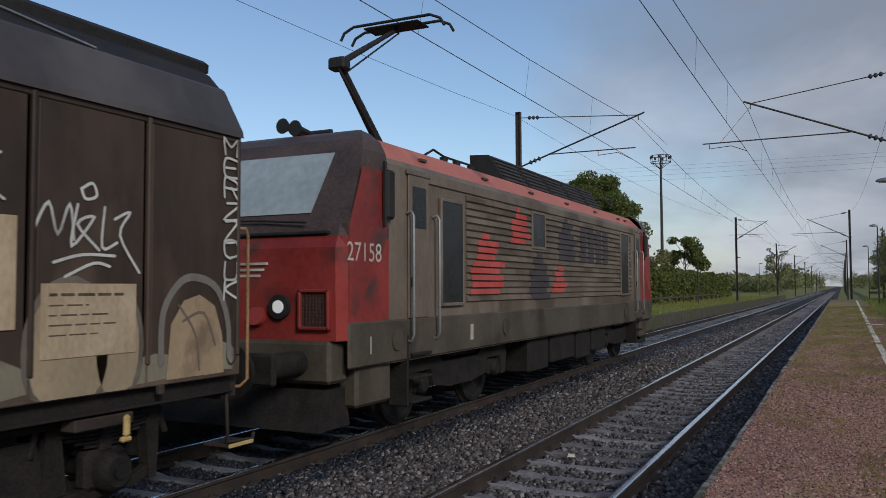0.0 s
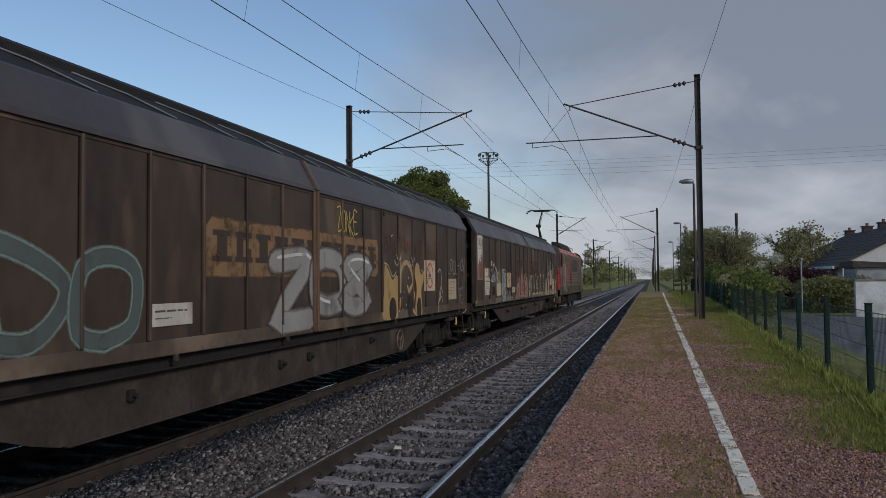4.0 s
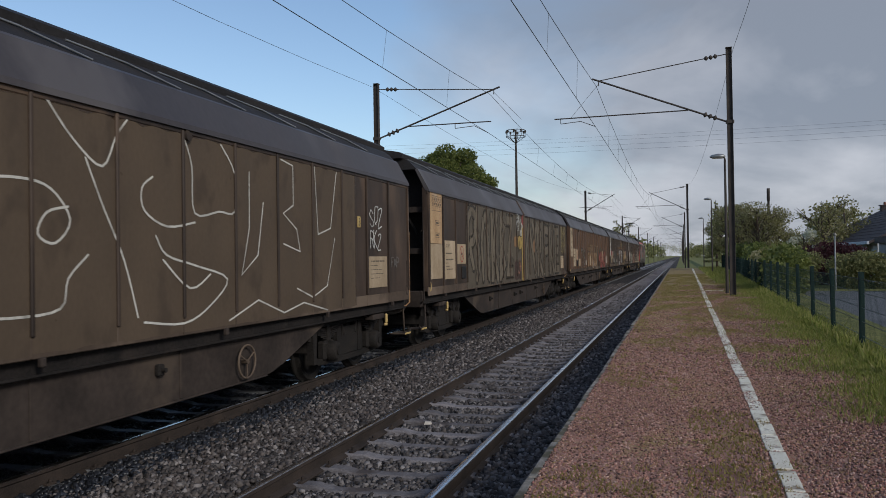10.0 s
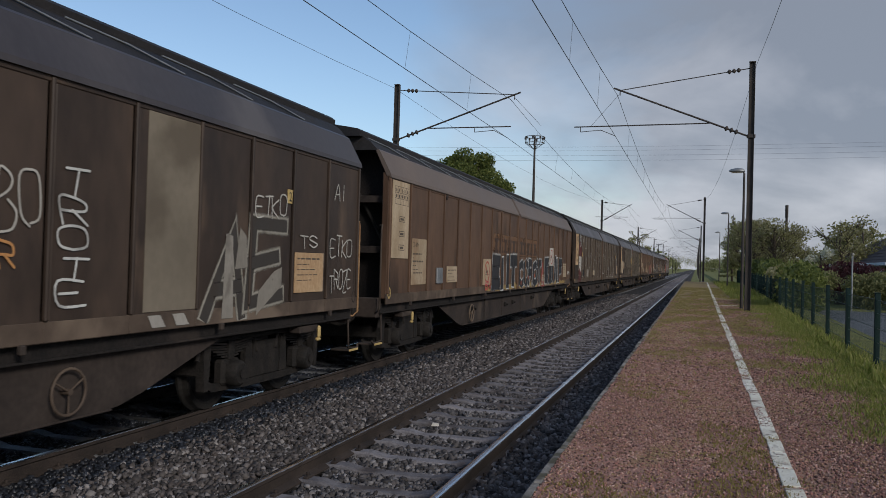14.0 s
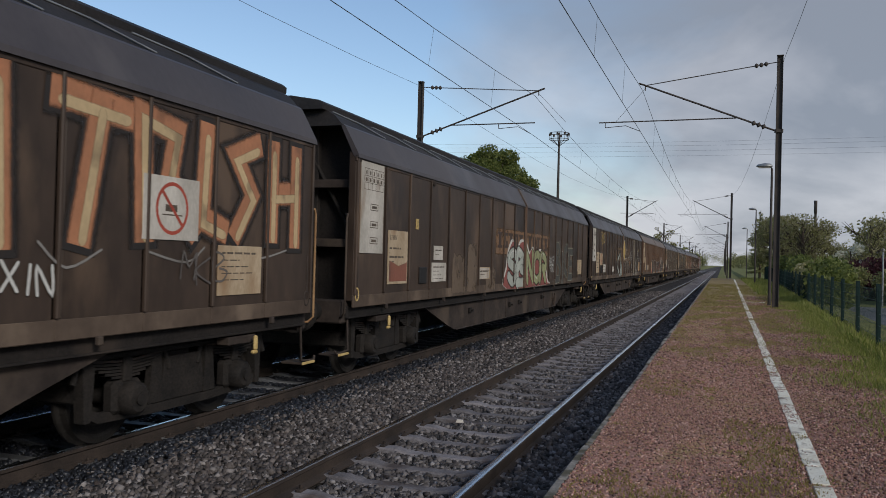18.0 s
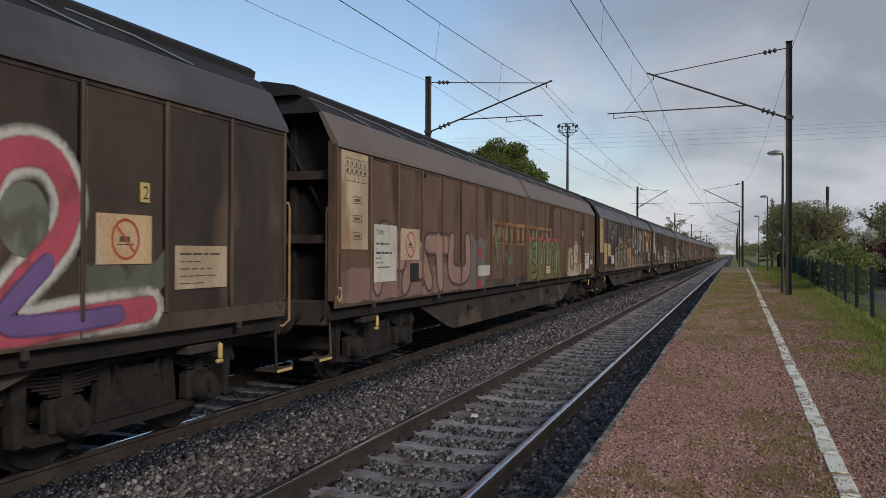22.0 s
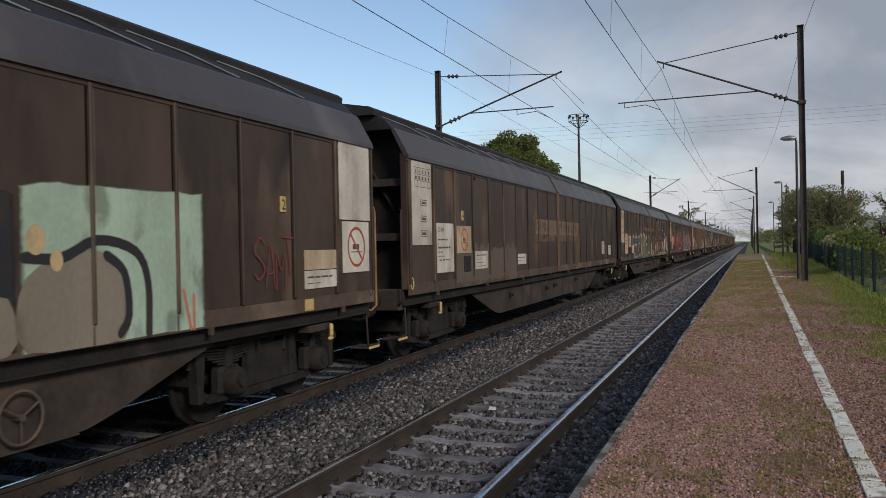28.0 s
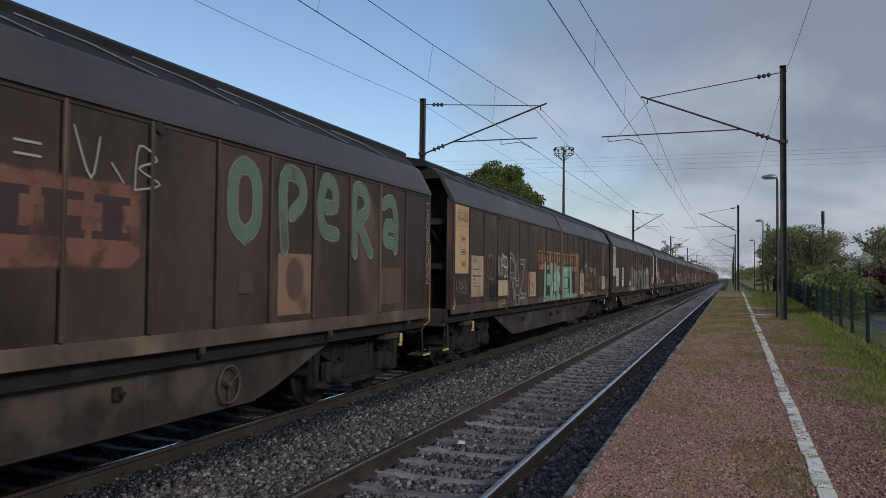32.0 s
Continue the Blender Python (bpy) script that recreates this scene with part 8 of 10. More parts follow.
    dots_on(w, [(twinkle.uniform(11.1, 16.4), twinkle.uniform(2.0, 3.2)) for k in range(34)], 0.02, (0.5, 0.48, 0.44))
    patch_on(w, 10.7, 11.6, 1.14, 1.85, (0.4, 0.2, 0.17), 0.2, x=1.4354, fade=0.15)
    rust, glow = (0.36, 0.16, 0.085), (0.44, 0.33, 0.19)
    runs = [[(16.85, 3.1), (16.9, 1.95)], [(17.5, 3.1), (18.25, 3.05)], [(17.95, 3.05), (17.75, 2.0)], [(18.55, 2.05), (18.5, 3.1), (19.0, 3.0), (18.9, 2.55), (19.3, 2.1)], [(19.5, 3.05), (19.45, 2.2), (19.8, 2.1)], [(20.45, 3.05), (20.05, 2.9), (20.4, 2.5), (20.1, 2.1)], [(20.85, 3.05), (20.85, 2.1)], [(21.4, 3.05), (21.4, 2.05)], [(20.85, 2.55), (21.4, 2.6)]]
    fat_on(w, runs, 0.34, rust, (0.022, 0.02, 0.02), 0.085, smooth=False)
    line_on(w, [[(a + 0.02, b - 0.06) for a, b in r] for r in runs], glow, 0.13, x=1.4412, smooth=False)
    line_on(w, [[(17.3, 1.9), (17.6, 1.7), (18.0, 1.85)], [(18.6, 1.85), (19.2, 1.75), (19.5, 1.9)], [(20.0, 1.85), (20.6, 1.8), (21.2, 1.9)]], (0.2, 0.19, 0.18), 0.03)
    tag_on(w, "XIN", 16.95, 1.5, 0.5, 0.2, WHITE_P, 0.04)
    tag_on(w, "MKB", 19.1, 1.55, 0.8, 0.25, (0.1, 0.09, 0.085), 0.03)
    hump_sign(w, 18.52, 1.96, 0.86, M_WHITE, tall=0.7)
    address_plate(w)
    # 10: olive letters, drips of mint, on rusty walls
    w = W[9]
    repaint(w, M_WALL_RUST, M_COVER_TAN)
    rear_set(w, M_CREAM, M_WHITE, True, False)
    patch_on(w, 0.1, 6.2, 1.14, 1.75, (0.2, 0.12, 0.1), 0.1)
    piece_on(w, "PATU", 1.2, 1.2, 4.9, 1.05, (0.26, 0.16, 0.13), (0.06, 0.045, 0.055), 0.42, 0.05, 0.3)
    field_on(w, [(6.0, 1.14), (7.0, 1.14), (7.25, 1.5), (7.1, 1.8), (7.2, 2.05), (6.8, 2.2), (6.4, 2.1), (6.0, 2.25)], (0.13, 0.11, 0.1))
    for u, z in ((6.75, 1.85), (6.72, 1.2)):
        bubble_on(w, u, z, 0.1, 0.1, (0.3, 0.05, 0.05), (0.2, 0.05, 0.05))
    plate_on(w, 6.62, 1.38, 0.85, 0.22, M_WHITE)
    name_band(w, 7.6, 6.5, 2.02, 2.64, (0.24, 0.125, 0.05), (0.06, 0.033, 0.022), (2.1, 2.5))
    for k, u in enumerate((7.85, 8.15, 8.5, 8.85, 9.25)):
        for d, line in ((0.0, 0.12), (0.1, 0.06)):
            line_on(w, [[(u + d, 2.42), (u + d + 0.14 * (-1) ** k, 2.0), (u + d + 0.1, 1.5 + 0.08 * k + d)]], (0.15, 0.155, 0.11), line - 0.012 * k)
    soft_field(oval(9.3, 1.68, 0.25, 0.14, 14), 1.4358, (0.09, 0.13, 0.1), w, "spray_ground", 0.1)
    patch_on(w, 10.95, 15.6, 1.14, 2.36, (0.26, 0.07, 0.075), 0.05)
    patch_on(w, 11.1, 15.5, 1.14, 2.28, (0.115, 0.11, 0.045), 0.1, x=1.4356)
    fat_on(w, [[(12.2, 2.1), (11.6, 2.05), (11.5, 1.75), (12.0, 1.6), (12.1, 1.3), (11.5, 1.25)], [(12.7, 1.25), (12.9, 2.1), (13.4, 2.0), (13.3, 1.3)], [(13.9, 1.25), (13.95, 2.1), (14.5, 2.0), (14.1, 1.65), (14.6, 1.3)], [(15.1, 2.1), (15.0, 1.3)]], 0.2, (0.14, 0.135, 0.05), (0.03, 0.034, 0.02), 0.05, x=1.4362)
    for u, z0, z1 in ((12.0, 1.7, 2.45), (13.45, 1.6, 2.3), (14.3, 1.5, 2.2), (14.7, 1.35, 1.9)):
        line_on(w, [[(u, z1), (u + 0.03, (z0 + z1) / 2), (u - 0.02, z0)]], (0.2, 0.3, 0.25), 0.09, x=1.4412)
    for u in (11.3, 12.6, 13.0, 13.8, 14.9):
        line_on(w, [[(u, 1.95), (u + 0.05, 1.5 + (u * 7 % 3) * 0.08)]], (0.38, 0.38, 0.32), 0.045, x=1.4422)
    address_plate(w, 13.3, 1.3, 0.5, 0.2, M_CREAM)
    tag_on(w, "280", 10.35, 1.14, 0.5, 0.16, (0.04, 0.04, 0.045), 0.03, 0.2)
    field_on(w, [(16.5, 1.18), (18.95, 1.18), (19.0, 1.8), (18.98, 2.15), (18.7, 1.95), (18.45, 2.0), (18.3, 2.18), (18.0, 2.3), (17.7, 2.22), (17.5, 1.95), (17.0, 2.05), (16.6, 1.9)], (0.36, 0.3, 0.22))
    line_on(w, [[(16.6, 1.3), (16.7, 1.9), (16.95, 1.95), (17.0, 1.4)], [(17.2, 1.3), (17.1, 1.8), (17.4, 1.85), (17.5, 1.5), (17.2, 1.4)], [(17.6, 2.1), (17.75, 2.18), (17.9, 2.1), (18.05, 2.2)], [(17.75, 1.5), (17.95, 1.55), (18.05, 1.42)], [(18.2, 1.2), (18.15, 1.5), (18.35, 1.55), (18.35, 1.25)], [(18.45, 1.5), (18.55, 2.05), (18.75, 1.7), (18.95, 2.1), (18.9, 1.6), (18.6, 1.45), (18.75, 1.25)], [(18.5, 1.9), (18.7, 1.95)]], BLACK_P, 0.05, x=1.4402)
    hump_sign(w, 17.72, 1.55, 0.68, tall=0.85)
    address_plate(w, 19.73, 1.32, 0.88, 0.55, M_WHITE)
    plate_on(w, 19.75, 1.13, 0.17, 0.17, M_YELLOW)
    address_plate(w, 20.8, 1.46, 0.6, 0.17, M_WHITE)
    yellow_mark(w, "3", 19.3, 2.45)
    tag_on(w, "AILN", 20.75, 1.75, 0.7, 0.45, (0.45, 0.43, 0.4), 0.025, 0.7)
    # 11: red field with white angular lines behind, red-rimmed round letters ahead
    w = W[10]
    rear_set(w, M_ORANGE_PLATE, M_ORANGE_PLATE, True, False)
    tag_on(w, "NOBY*", 0.2, 1.3, 0.8, 0.55, (0.34, 0.33, 0.31), 0.03, 0.8)
    name_band(w, 7.7, 6.3, 2.0, 2.6, (0.13, 0.08, 0.05))
    top = [(3.15, 1.9), (3.3, 2.3), (3.7, 2.52), (4.4, 2.5), (4.75, 2.4), (4.9, 2.2), (5.3, 2.22), (5.9, 2.55), (6.3, 2.3), (6.7, 2.35), (7.05, 2.5), (7.1, 2.3), (7.4, 2.2), (7.75, 2.3), (8.3, 2.45), (8.5, 2.2), (8.75, 2.3), (9.3, 2.48), (9.7, 2.35), (10.1, 2.2), (10.5, 2.15), (10.75, 1.9)]
    field_on(w, top[1:-1] + [(10.7, 1.14), (3.1, 1.14)], (0.27, 0.045, 0.045), x=1.4346)
    patch_on(w, 3.2, 10.7, 1.14, 1.75, (0.11, 0.03, 0.03), 0.2, x=1.4352, fade=0.2)
    chalk, pitch = (0.46, 0.44, 0.41), (0.03, 0.03, 0.032)
    line_on(w, [[(a, b + 0.07) for a, b in top]], pitch, 0.16, x=1.4356, smooth=False)
    line_on(w, [[(a, b + 0.16) for a, b in top], [(a, b - 0.02) for a, b in top]], chalk, 0.038, x=1.4362, smooth=False)
    for r in ([(4.95, 2.15), (4.5, 1.85), (4.95, 1.55), (4.95, 2.15)], [(6.0, 2.25), (6.12, 2.25), (6.12, 1.6), (6.0, 1.6), (6.0, 2.25)], [(8.45, 2.2), (8.55, 2.2), (8.55, 1.62), (8.45, 1.62), (8.45, 2.2)], [(9.95, 2.05), (10.2, 1.95), (9.98, 1.8), (9.95, 2.05)], [(7.75, 1.95), (7.85, 2.08), (7.92, 1.95), (7.75, 1.95)]):
        soft_field(r[:-1], 1.4362, pitch, w, "spray_hole", 0.01)
        line_on(w, [r], chalk, 0.035, x=1.4372, smooth=False)
    inner = [[(4.95, 2.2), (5.65, 2.1), (5.66, 1.92), (5.5, 1.9), (5.45, 1.8)], [(3.4, 1.15), (3.9, 1.7), (4.3, 1.2)], [(4.6, 1.2), (4.95, 1.5)], [(5.3, 1.16), (5.6, 1.5), (5.5, 1.8)], [(6.65, 2.25), (6.75, 2.0), (6.9, 2.0), (6.75, 1.6), (7.0, 1.35), (6.6, 1.16)], [(7.6, 1.95), (7.65, 1.85), (8.0, 1.86), (8.2, 2.0), (8.22, 2.2)], [(7.7, 1.16), (8.1, 1.6), (8.2, 1.95)], [(8.7, 1.16), (9.05, 1.55), (8.95, 1.85), (9.3, 1.86), (9.32, 2.3)], [(9.5, 2.35), (9.6, 1.75), (9.8, 1.5), (9.4, 1.16)], [(10.4, 2.1), (10.4, 1.75), (10.1, 1.6), (9.9, 1.16)]]
    line_on(w, [[(a + 0.06, b - 0.05) for a, b in r] for r in inner], pitch, 0.12, x=1.4376, smooth=False)
    line_on(w, inner, chalk, 0.04, x=1.4402, smooth=False)
    for u, z in ((5.25, 1.45), (6.5, 1.95), (8.0, 1.4), (8.7, 1.95), (9.9, 1.25)):
        tag_on(w, "*", u, z, 0.35, 0.3, (0.04, 0.09, 0.085), 0.12, 0.3, x=1.4446)
    for k, ch in enumerate("GYZS"):
        tag_on(w, ch, 6.25, 1.75 - 0.2 * k, 0.18, 0.16, WHITE_P, 0.025, 0.3, x=1.45)
    tag_on(w, "2023", 7.6, 1.38, 0.4, 0.2, WHITE_P, 0.025, 0.3, x=1.45)
    tag_on(w, "RZSPT", 8.5, 1.32, 0.75, 0.2, WHITE_P, 0.022, 0.4, x=1.45)
    patch_on(w, 11.5, 12.3, 1.14, 2.3, (0.1, 0.09, 0.075), 0.2, fade=0.2)
    letters_ = [[(12.45, 1.2), (12.5, 2.4), (12.95, 2.45), (13.15, 2.15), (12.85, 1.85), (13.35, 1.25)], [(14.0, 1.25), (13.75, 1.6), (13.85, 2.2), (14.2, 2.3), (14.5, 2.0), (14.4, 1.4), (14.0, 1.25)], [(15.1, 1.25), (15.15, 2.2), (15.55, 2.35), (15.75, 2.0), (15.75, 1.3)], [(16.3, 1.2), (16.45, 2.3), (16.8, 2.3), (16.9, 1.3)]]
    fat_on(w, letters_, 0.32, (0.2, 0.185, 0.155), (0.42, 0.4, 0.37), 0.17, x=1.4352)
    fat_on(w, letters_, 0.24, (0.2, 0.19, 0.16), (0.4, 0.075, 0.09), 0.085, x=1.4376)
    fat_on(w, [[(17.55, 1.95), (17.75, 2.5), (18.2, 2.6), (18.45, 2.3), (18.35, 1.95), (17.9, 1.55), (17.8, 1.25), (18.5, 1.3), (19.4, 1.35)]], 0.3, (0.36, 0.065, 0.09), (0.44, 0.42, 0.38), 0.1, x=1.4352)
    fat_on(w, [[(18.2, 1.75), (17.8, 1.35), (18.4, 1.3), (19.0, 1.32)]], 0.2, (0.13, 0.08, 0.2), (0.13, 0.08, 0.2), 0.01, x=1.4392)
    soft_field(oval(18.0, 2.1, 0.26, 0.3, 16), 1.4356, (0.13, 0.14, 0.115), w, "spray_fill", 0.05)
    patch_on(w, 18.5, 19.7, 1.4, 2.1, (0.085, 0.09, 0.07), 0.3, fade=0.25, worn=0.2)
    tag_on(w, "HOKOZ", 11.3, 1.5, 0.8, 0.6, WHITE_P, 0.026, 0.7)
    address_plate(w, 19.8, 1.5, 0.85, 0.42, M_CREAM)
    hump_sign(w, 18.75, 1.75, 0.7, M_ORANGE_PLATE)
    yellow_mark(w, "2", 19.3, 2.3)
    # 12: beige letters on teal behind, maroon and olive piece ahead with big pale outlines above
    w = W[11]
    rear_set(w, M_CREAM, M_CREAM, False, False)
    hump_sign(w, 2.4, 1.7, 0.8)
    tag_on(w, "2KE", 0.25, 1.5, 0.7, 0.35, GREY_P, 0.04)
    plate_on(w, 3.4, 1.42, 0.84, 0.36, M_CREAM)
    tag_on(w, "2018", 4.0, 1.18, 0.6, 0.2, WHITE_P, 0.035, 0.3)
    teal, rose, tan, deep = (0.06, 0.105, 0.1), (0.26, 0.185, 0.165), (0.36, 0.265, 0.15), (0.03, 0.045, 0.045)
    patch_on(w, 3.6, 10.2, 1.3, 2.4, teal, 0.06, fade=0.12)
    patch_on(w, 3.6, 7.0, 1.14, 1.75, (0.05, 0.043, 0.038), 0.1, x=1.4352, fade=0.15)
    patch_on(w, 7.2, 10.3, 1.14, 1.4, (0.085, 0.14, 0.12), 0.08, x=1.4352)
    fat_on(w, [[(3.9, 2.16), (5.0, 2.14), (6.68, 2.17)], [(4.2, 1.3), (4.2, 1.8), (5.3, 1.78), (5.3, 1.45)], [(5.85, 1.85), (5.85, 1.5), (6.1, 1.28), (6.6, 1.28), (6.92, 1.45), (6.96, 1.88)], [(6.05, 1.86), (6.5, 1.84)], [(5.1, 1.22), (5.4, 1.24)]], 0.2, rose, deep, 0.04, smooth=False)
    fat_on(w, [[(7.0, 1.98), (6.9, 2.08), (7.0, 2.2), (7.25, 2.2), (7.42, 2.0), (7.36, 1.7), (7.42, 1.35)], [(7.38, 1.95), (7.55, 2.1), (7.75, 2.05), (7.8, 1.7), (7.8, 1.35)], [(8.0, 2.0), (8.15, 2.15), (8.45, 2.22), (8.6, 2.0), (8.45, 1.72), (8.62, 1.38)], [(8.05, 1.9), (8.12, 1.6), (8.1, 1.36)]], 0.19, tan, deep, 0.038)
    fat_on(w, [[(8.95, 1.4), (9.0, 2.12), (9.5, 2.14)], [(9.05, 1.78), (9.42, 1.8), (9.45, 1.4)], [(7.1, 1.38), (7.05, 1.75)]], 0.22, tan, deep, 0.038, smooth=False)
    for u, z in ((5.1, 2.1), (6.1, 2.2), (6.4, 2.14), (5.95, 1.4), (6.5, 1.78), (7.3, 1.5), (7.32, 1.44), (7.75, 1.55), (7.76, 1.48), (8.4, 1.5), (8.9, 1.6), (9.4, 1.55), (9.4, 1.48), (9.35, 1.95), (8.1, 2.05)):
        line_on(w, [[(u - 0.12, z), (u + 0.14, z + 0.015)]], (0.1, 0.04, 0.035), 0.028, x=1.4412)
    for u, z in ((6.75, 2.28), (7.3, 2.28), (8.0, 2.3), (8.42, 2.28), (9.5, 2.28), (6.55, 1.86), (7.0, 1.86), (8.05, 1.76), (9.5, 1.8), (5.2, 1.78)):
        soft_field(oval(u, z, 0.06, 0.1, 10), 1.4422, (0.52, 0.52, 0.46), w, "paint_dot", 0.05)
    specks = random.Random(12)
    dots_on(w, [(specks.uniform(5.0, 9.9), specks.uniform(1.25, 2.3)) for k in range(46)], 0.022, (0.5, 0.54, 0.5))
    soft_field(oval(5.2, 1.22, 0.28, 0.1, 14), 1.4358, (0.25, 0.22, 0.17), w, "spray_ground", 0.05)
    tag_on(w, "VGSCH", 9.9, 1.3, 0.7, 0.12, (0.5, 0.48, 0.42), 0.026, 0.3)
    for k, (text, u) in enumerate((("OCHN", 7.15), ("SO", 8.45), ("SG", 9.55), ("SCH", 10.35))):
        for letter in strokes(text, u, 0.6, 0.22 * len(text), 0.2, 0.5):
            f = Form()
            for q, pts in enumerate(letter):
                ribbon(f, pts, 0.022, 1.275 + 0.0003 * q, 0.42, 0.93)
            part("tag_letter", f, paint(0.2, 0.1, 0.07), w, tidy=False)
    name_band(w, 7.6, 6.0, 2.38, 2.68, (0.2, 0.1, 0.042), (0.06, 0.033, 0.024), (2.36, 2.5))
    fat_on(w, [[(10.45, 1.3), (10.2, 1.6), (10.22, 2.1), (10.5, 2.3), (10.75, 2.1), (10.75, 1.6), (10.45, 1.3)], [(11.1, 1.35), (11.05, 2.25)], [(10.5, 1.6), (10.5, 2.1)]], 0.16, (0.15, 0.15, 0.13), (0.045, 0.045, 0.042), 0.05)
    patch_on(w, 11.4, 18.2, 1.13, 2.1, (0.26, 0.235, 0.11), 0.25)
    field_on(w, [(17.6, 1.13), (19.6, 1.13), (19.5, 1.3), (19.1, 1.35), (18.7, 1.5), (18.4, 1.45), (18.1, 1.75), (17.7, 1.7)], (0.2, 0.2, 0.125))
    line_on(w, [[(17.6, 2.05), (17.66, 1.85), (17.7, 1.98), (17.76, 1.7), (17.84, 1.78), (17.82, 1.5), (17.8, 1.15)], [(17.55, 1.4), (17.65, 1.45), (17.75, 1.38)], [(18.14, 1.8), (18.12, 1.86), (17.96, 1.84), (17.92, 1.6), (18.02, 1.55), (18.08, 1.66), (17.98, 1.68)], [(18.12, 1.62), (18.2, 1.66), (18.2, 1.56), (18.12, 1.58), (18.16, 1.5), (18.24, 1.52)], [(18.28, 1.64), (18.38, 1.66), (18.36, 1.54), (18.26, 1.58), (18.32, 1.48)], [(18.42, 1.7), (18.42, 1.46)], [(18.54, 1.6), (18.42, 1.54), (18.56, 1.46)], [(18.62, 1.58), (18.74, 1.6), (18.68, 1.38)], [(18.6, 1.36), (18.78, 1.38)], [(18.8, 1.36), (18.84, 1.5), (18.94, 1.48), (18.92, 1.34)], [(19.1, 1.46), (18.98, 1.46), (18.98, 1.34), (19.12, 1.36), (19.1, 1.54)], [(19.5, 1.46), (19.36, 1.54), (19.28, 1.4), (19.4, 1.26), (19.62, 1.2), (19.76, 1.26), (19.66, 1.36), (19.6, 1.16)]], (0.5, 0.48, 0.4), 0.035)
    dots_on(w, [(18.0, 1.32), (18.2, 1.25), (18.4, 1.3), (18.7, 1.22), (19.0, 1.26), (19.3, 1.18)], 0.03, (0.36, 0.36, 0.28))
    piece_on(w, "ROUES", 12.0, 1.16, 5.7, 1.05, (0.1, 0.03, 0.03), (0.46, 0.41, 0.36), 0.3, 0.032, 0.5, False, back=(0.035, 0.03, 0.03), shine=(0.24, 0.08, 0.06))
    line_on(w, [[(14.25, 2.85), (14.6, 3.02), (14.6, 2.2)], [(15.15, 2.1), (15.15, 3.05), (15.75, 3.05), (15.75, 2.1)], [(16.4, 3.05), (16.4, 2.1), (16.9, 2.05), (16.9, 3.05), (16.4, 3.05)], [(18.26, 3.14), (17.61, 3.1), (17.65, 2.59), (18.33, 2.6), (18.33, 1.7)], [(19.24, 3.1), (18.67, 3.1), (18.67, 1.82), (19.0, 1.85)]], (0.48, 0.38, 0.34), 0.045, smooth=False)
    hump_sign(w, 18.7, 1.55, 0.72, M_WHITE, tall=0.75)
    address_plate(w, 19.68, 1.4, 0.9, 0.57)
    yellow_mark(w, "2", 19.2, 2.3)
    line_on(w, [[(19.86, 2.2), (19.72, 2.2), (19.72, 2.12), (19.84, 2.08), (19.82, 2.0), (19.7, 2.0)], [(19.91, 2.14), (19.91, 2.0)], [(19.91, 2.24), (19.91, 2.22)], [(20.12, 2.2), (19.98, 2.18), (19.97, 2.02), (20.12, 2.0), (20.13, 2.1), (20.06, 2.1)], [(20.2, 2.2), (20.18, 2.02), (20.32, 2.02), (20.34, 2.2), (20.2, 2.2)], [(20.4, 2.0), (20.4, 2.22), (20.54, 2.16), (20.42, 2.1), (20.56, 2.0)]], WHITE_P, 0.05)
    plate_on(w, 20.85, 1.3, 0.16, 0.42, M_WHITE)
    plate_on(w, 21.0, 1.3, 0.14, 0.12, M_WHITE)
    line_on(w, [[(20.94, 3.15), (21.05, 3.14), (20.98, 3.02), (21.1, 3.01), (21.02, 3.14)], [(20.88, 2.96), (21.1, 2.97), (21.12, 2.83), (20.86, 2.84), (20.92, 2.97)], [(20.82, 2.58), (20.82, 2.78), (21.16, 2.8), (21.2, 2.6), (21.18, 2.72), (20.86, 2.68)], [(20.8, 2.6), (20.95, 2.42), (21.35, 2.5), (21.2, 2.36), (20.78, 2.36), (20.82, 2.56)], [(21.34, 2.46), (21.38, 2.1), (21.1, 2.06), (21.0, 2.24), (20.78, 2.2), (20.74, 2.0), (20.82, 2.16)], [(20.76, 2.0), (20.78, 1.82), (21.1, 1.82), (21.5, 1.74), (21.5, 1.98)]], (0.36, 0.35, 0.32), 0.026, smooth=False)
    soft_field(oval(21.15, 1.58, 0.2, 0.16, 14), 1.4346, (0.12, 0.07, 0.05), w, "spray_ground", 0.08)
    # 13: nearly clean
    w = W[12]
    rear_set(w)
    name_band(w, 8.2, 6.0, 1.9, 2.6, (0.1, 0.065, 0.045), (0.16, 0.11, 0.075))
    patch_on(w, 2.2, 6.6, 1.14, 2.1, (0.1, 0.078, 0.062), 0.25)
    yellow_mark(w, "4", 2.6, 2.35)
    address_plate(w, 18.4, 1.5, 0.5, 0.45, M_WHITE)
    address_plate(w, 19.9, 1.45, 0.5, 0.35, M_WHITE)
    # 14: grey letters on mint ground, white panel at the front end
    w = W[13]
    rear_set(w, M_WHITE, M_WHITE, False, False)
    hump_sign(w, 3.42, 1.76, 0.84, M_CREAM, tall=0.68)
    plate_on(w, 3.44, 1.4, 0.84, 0.33, M_WHITE)
    address_plate(w, 6.6, 1.42, 0.85, 0.24, M_WHITE)
    tag_on(w, "SAIL", 5.55, 1.42, 0.8, 0.55, (0.15, 0.035, 0.045), 0.035, 0.6)
    tag_on(w, "MSC-DC", 6.55, 1.15, 0.95, 0.16, BEIGE_P, 0.045, 0.2)
    name_band(w, 7.6, 6.9, 2.36, 2.7, (0.17, 0.085, 0.042), (0.1, 0.05, 0.03), (2.42, 2.6))
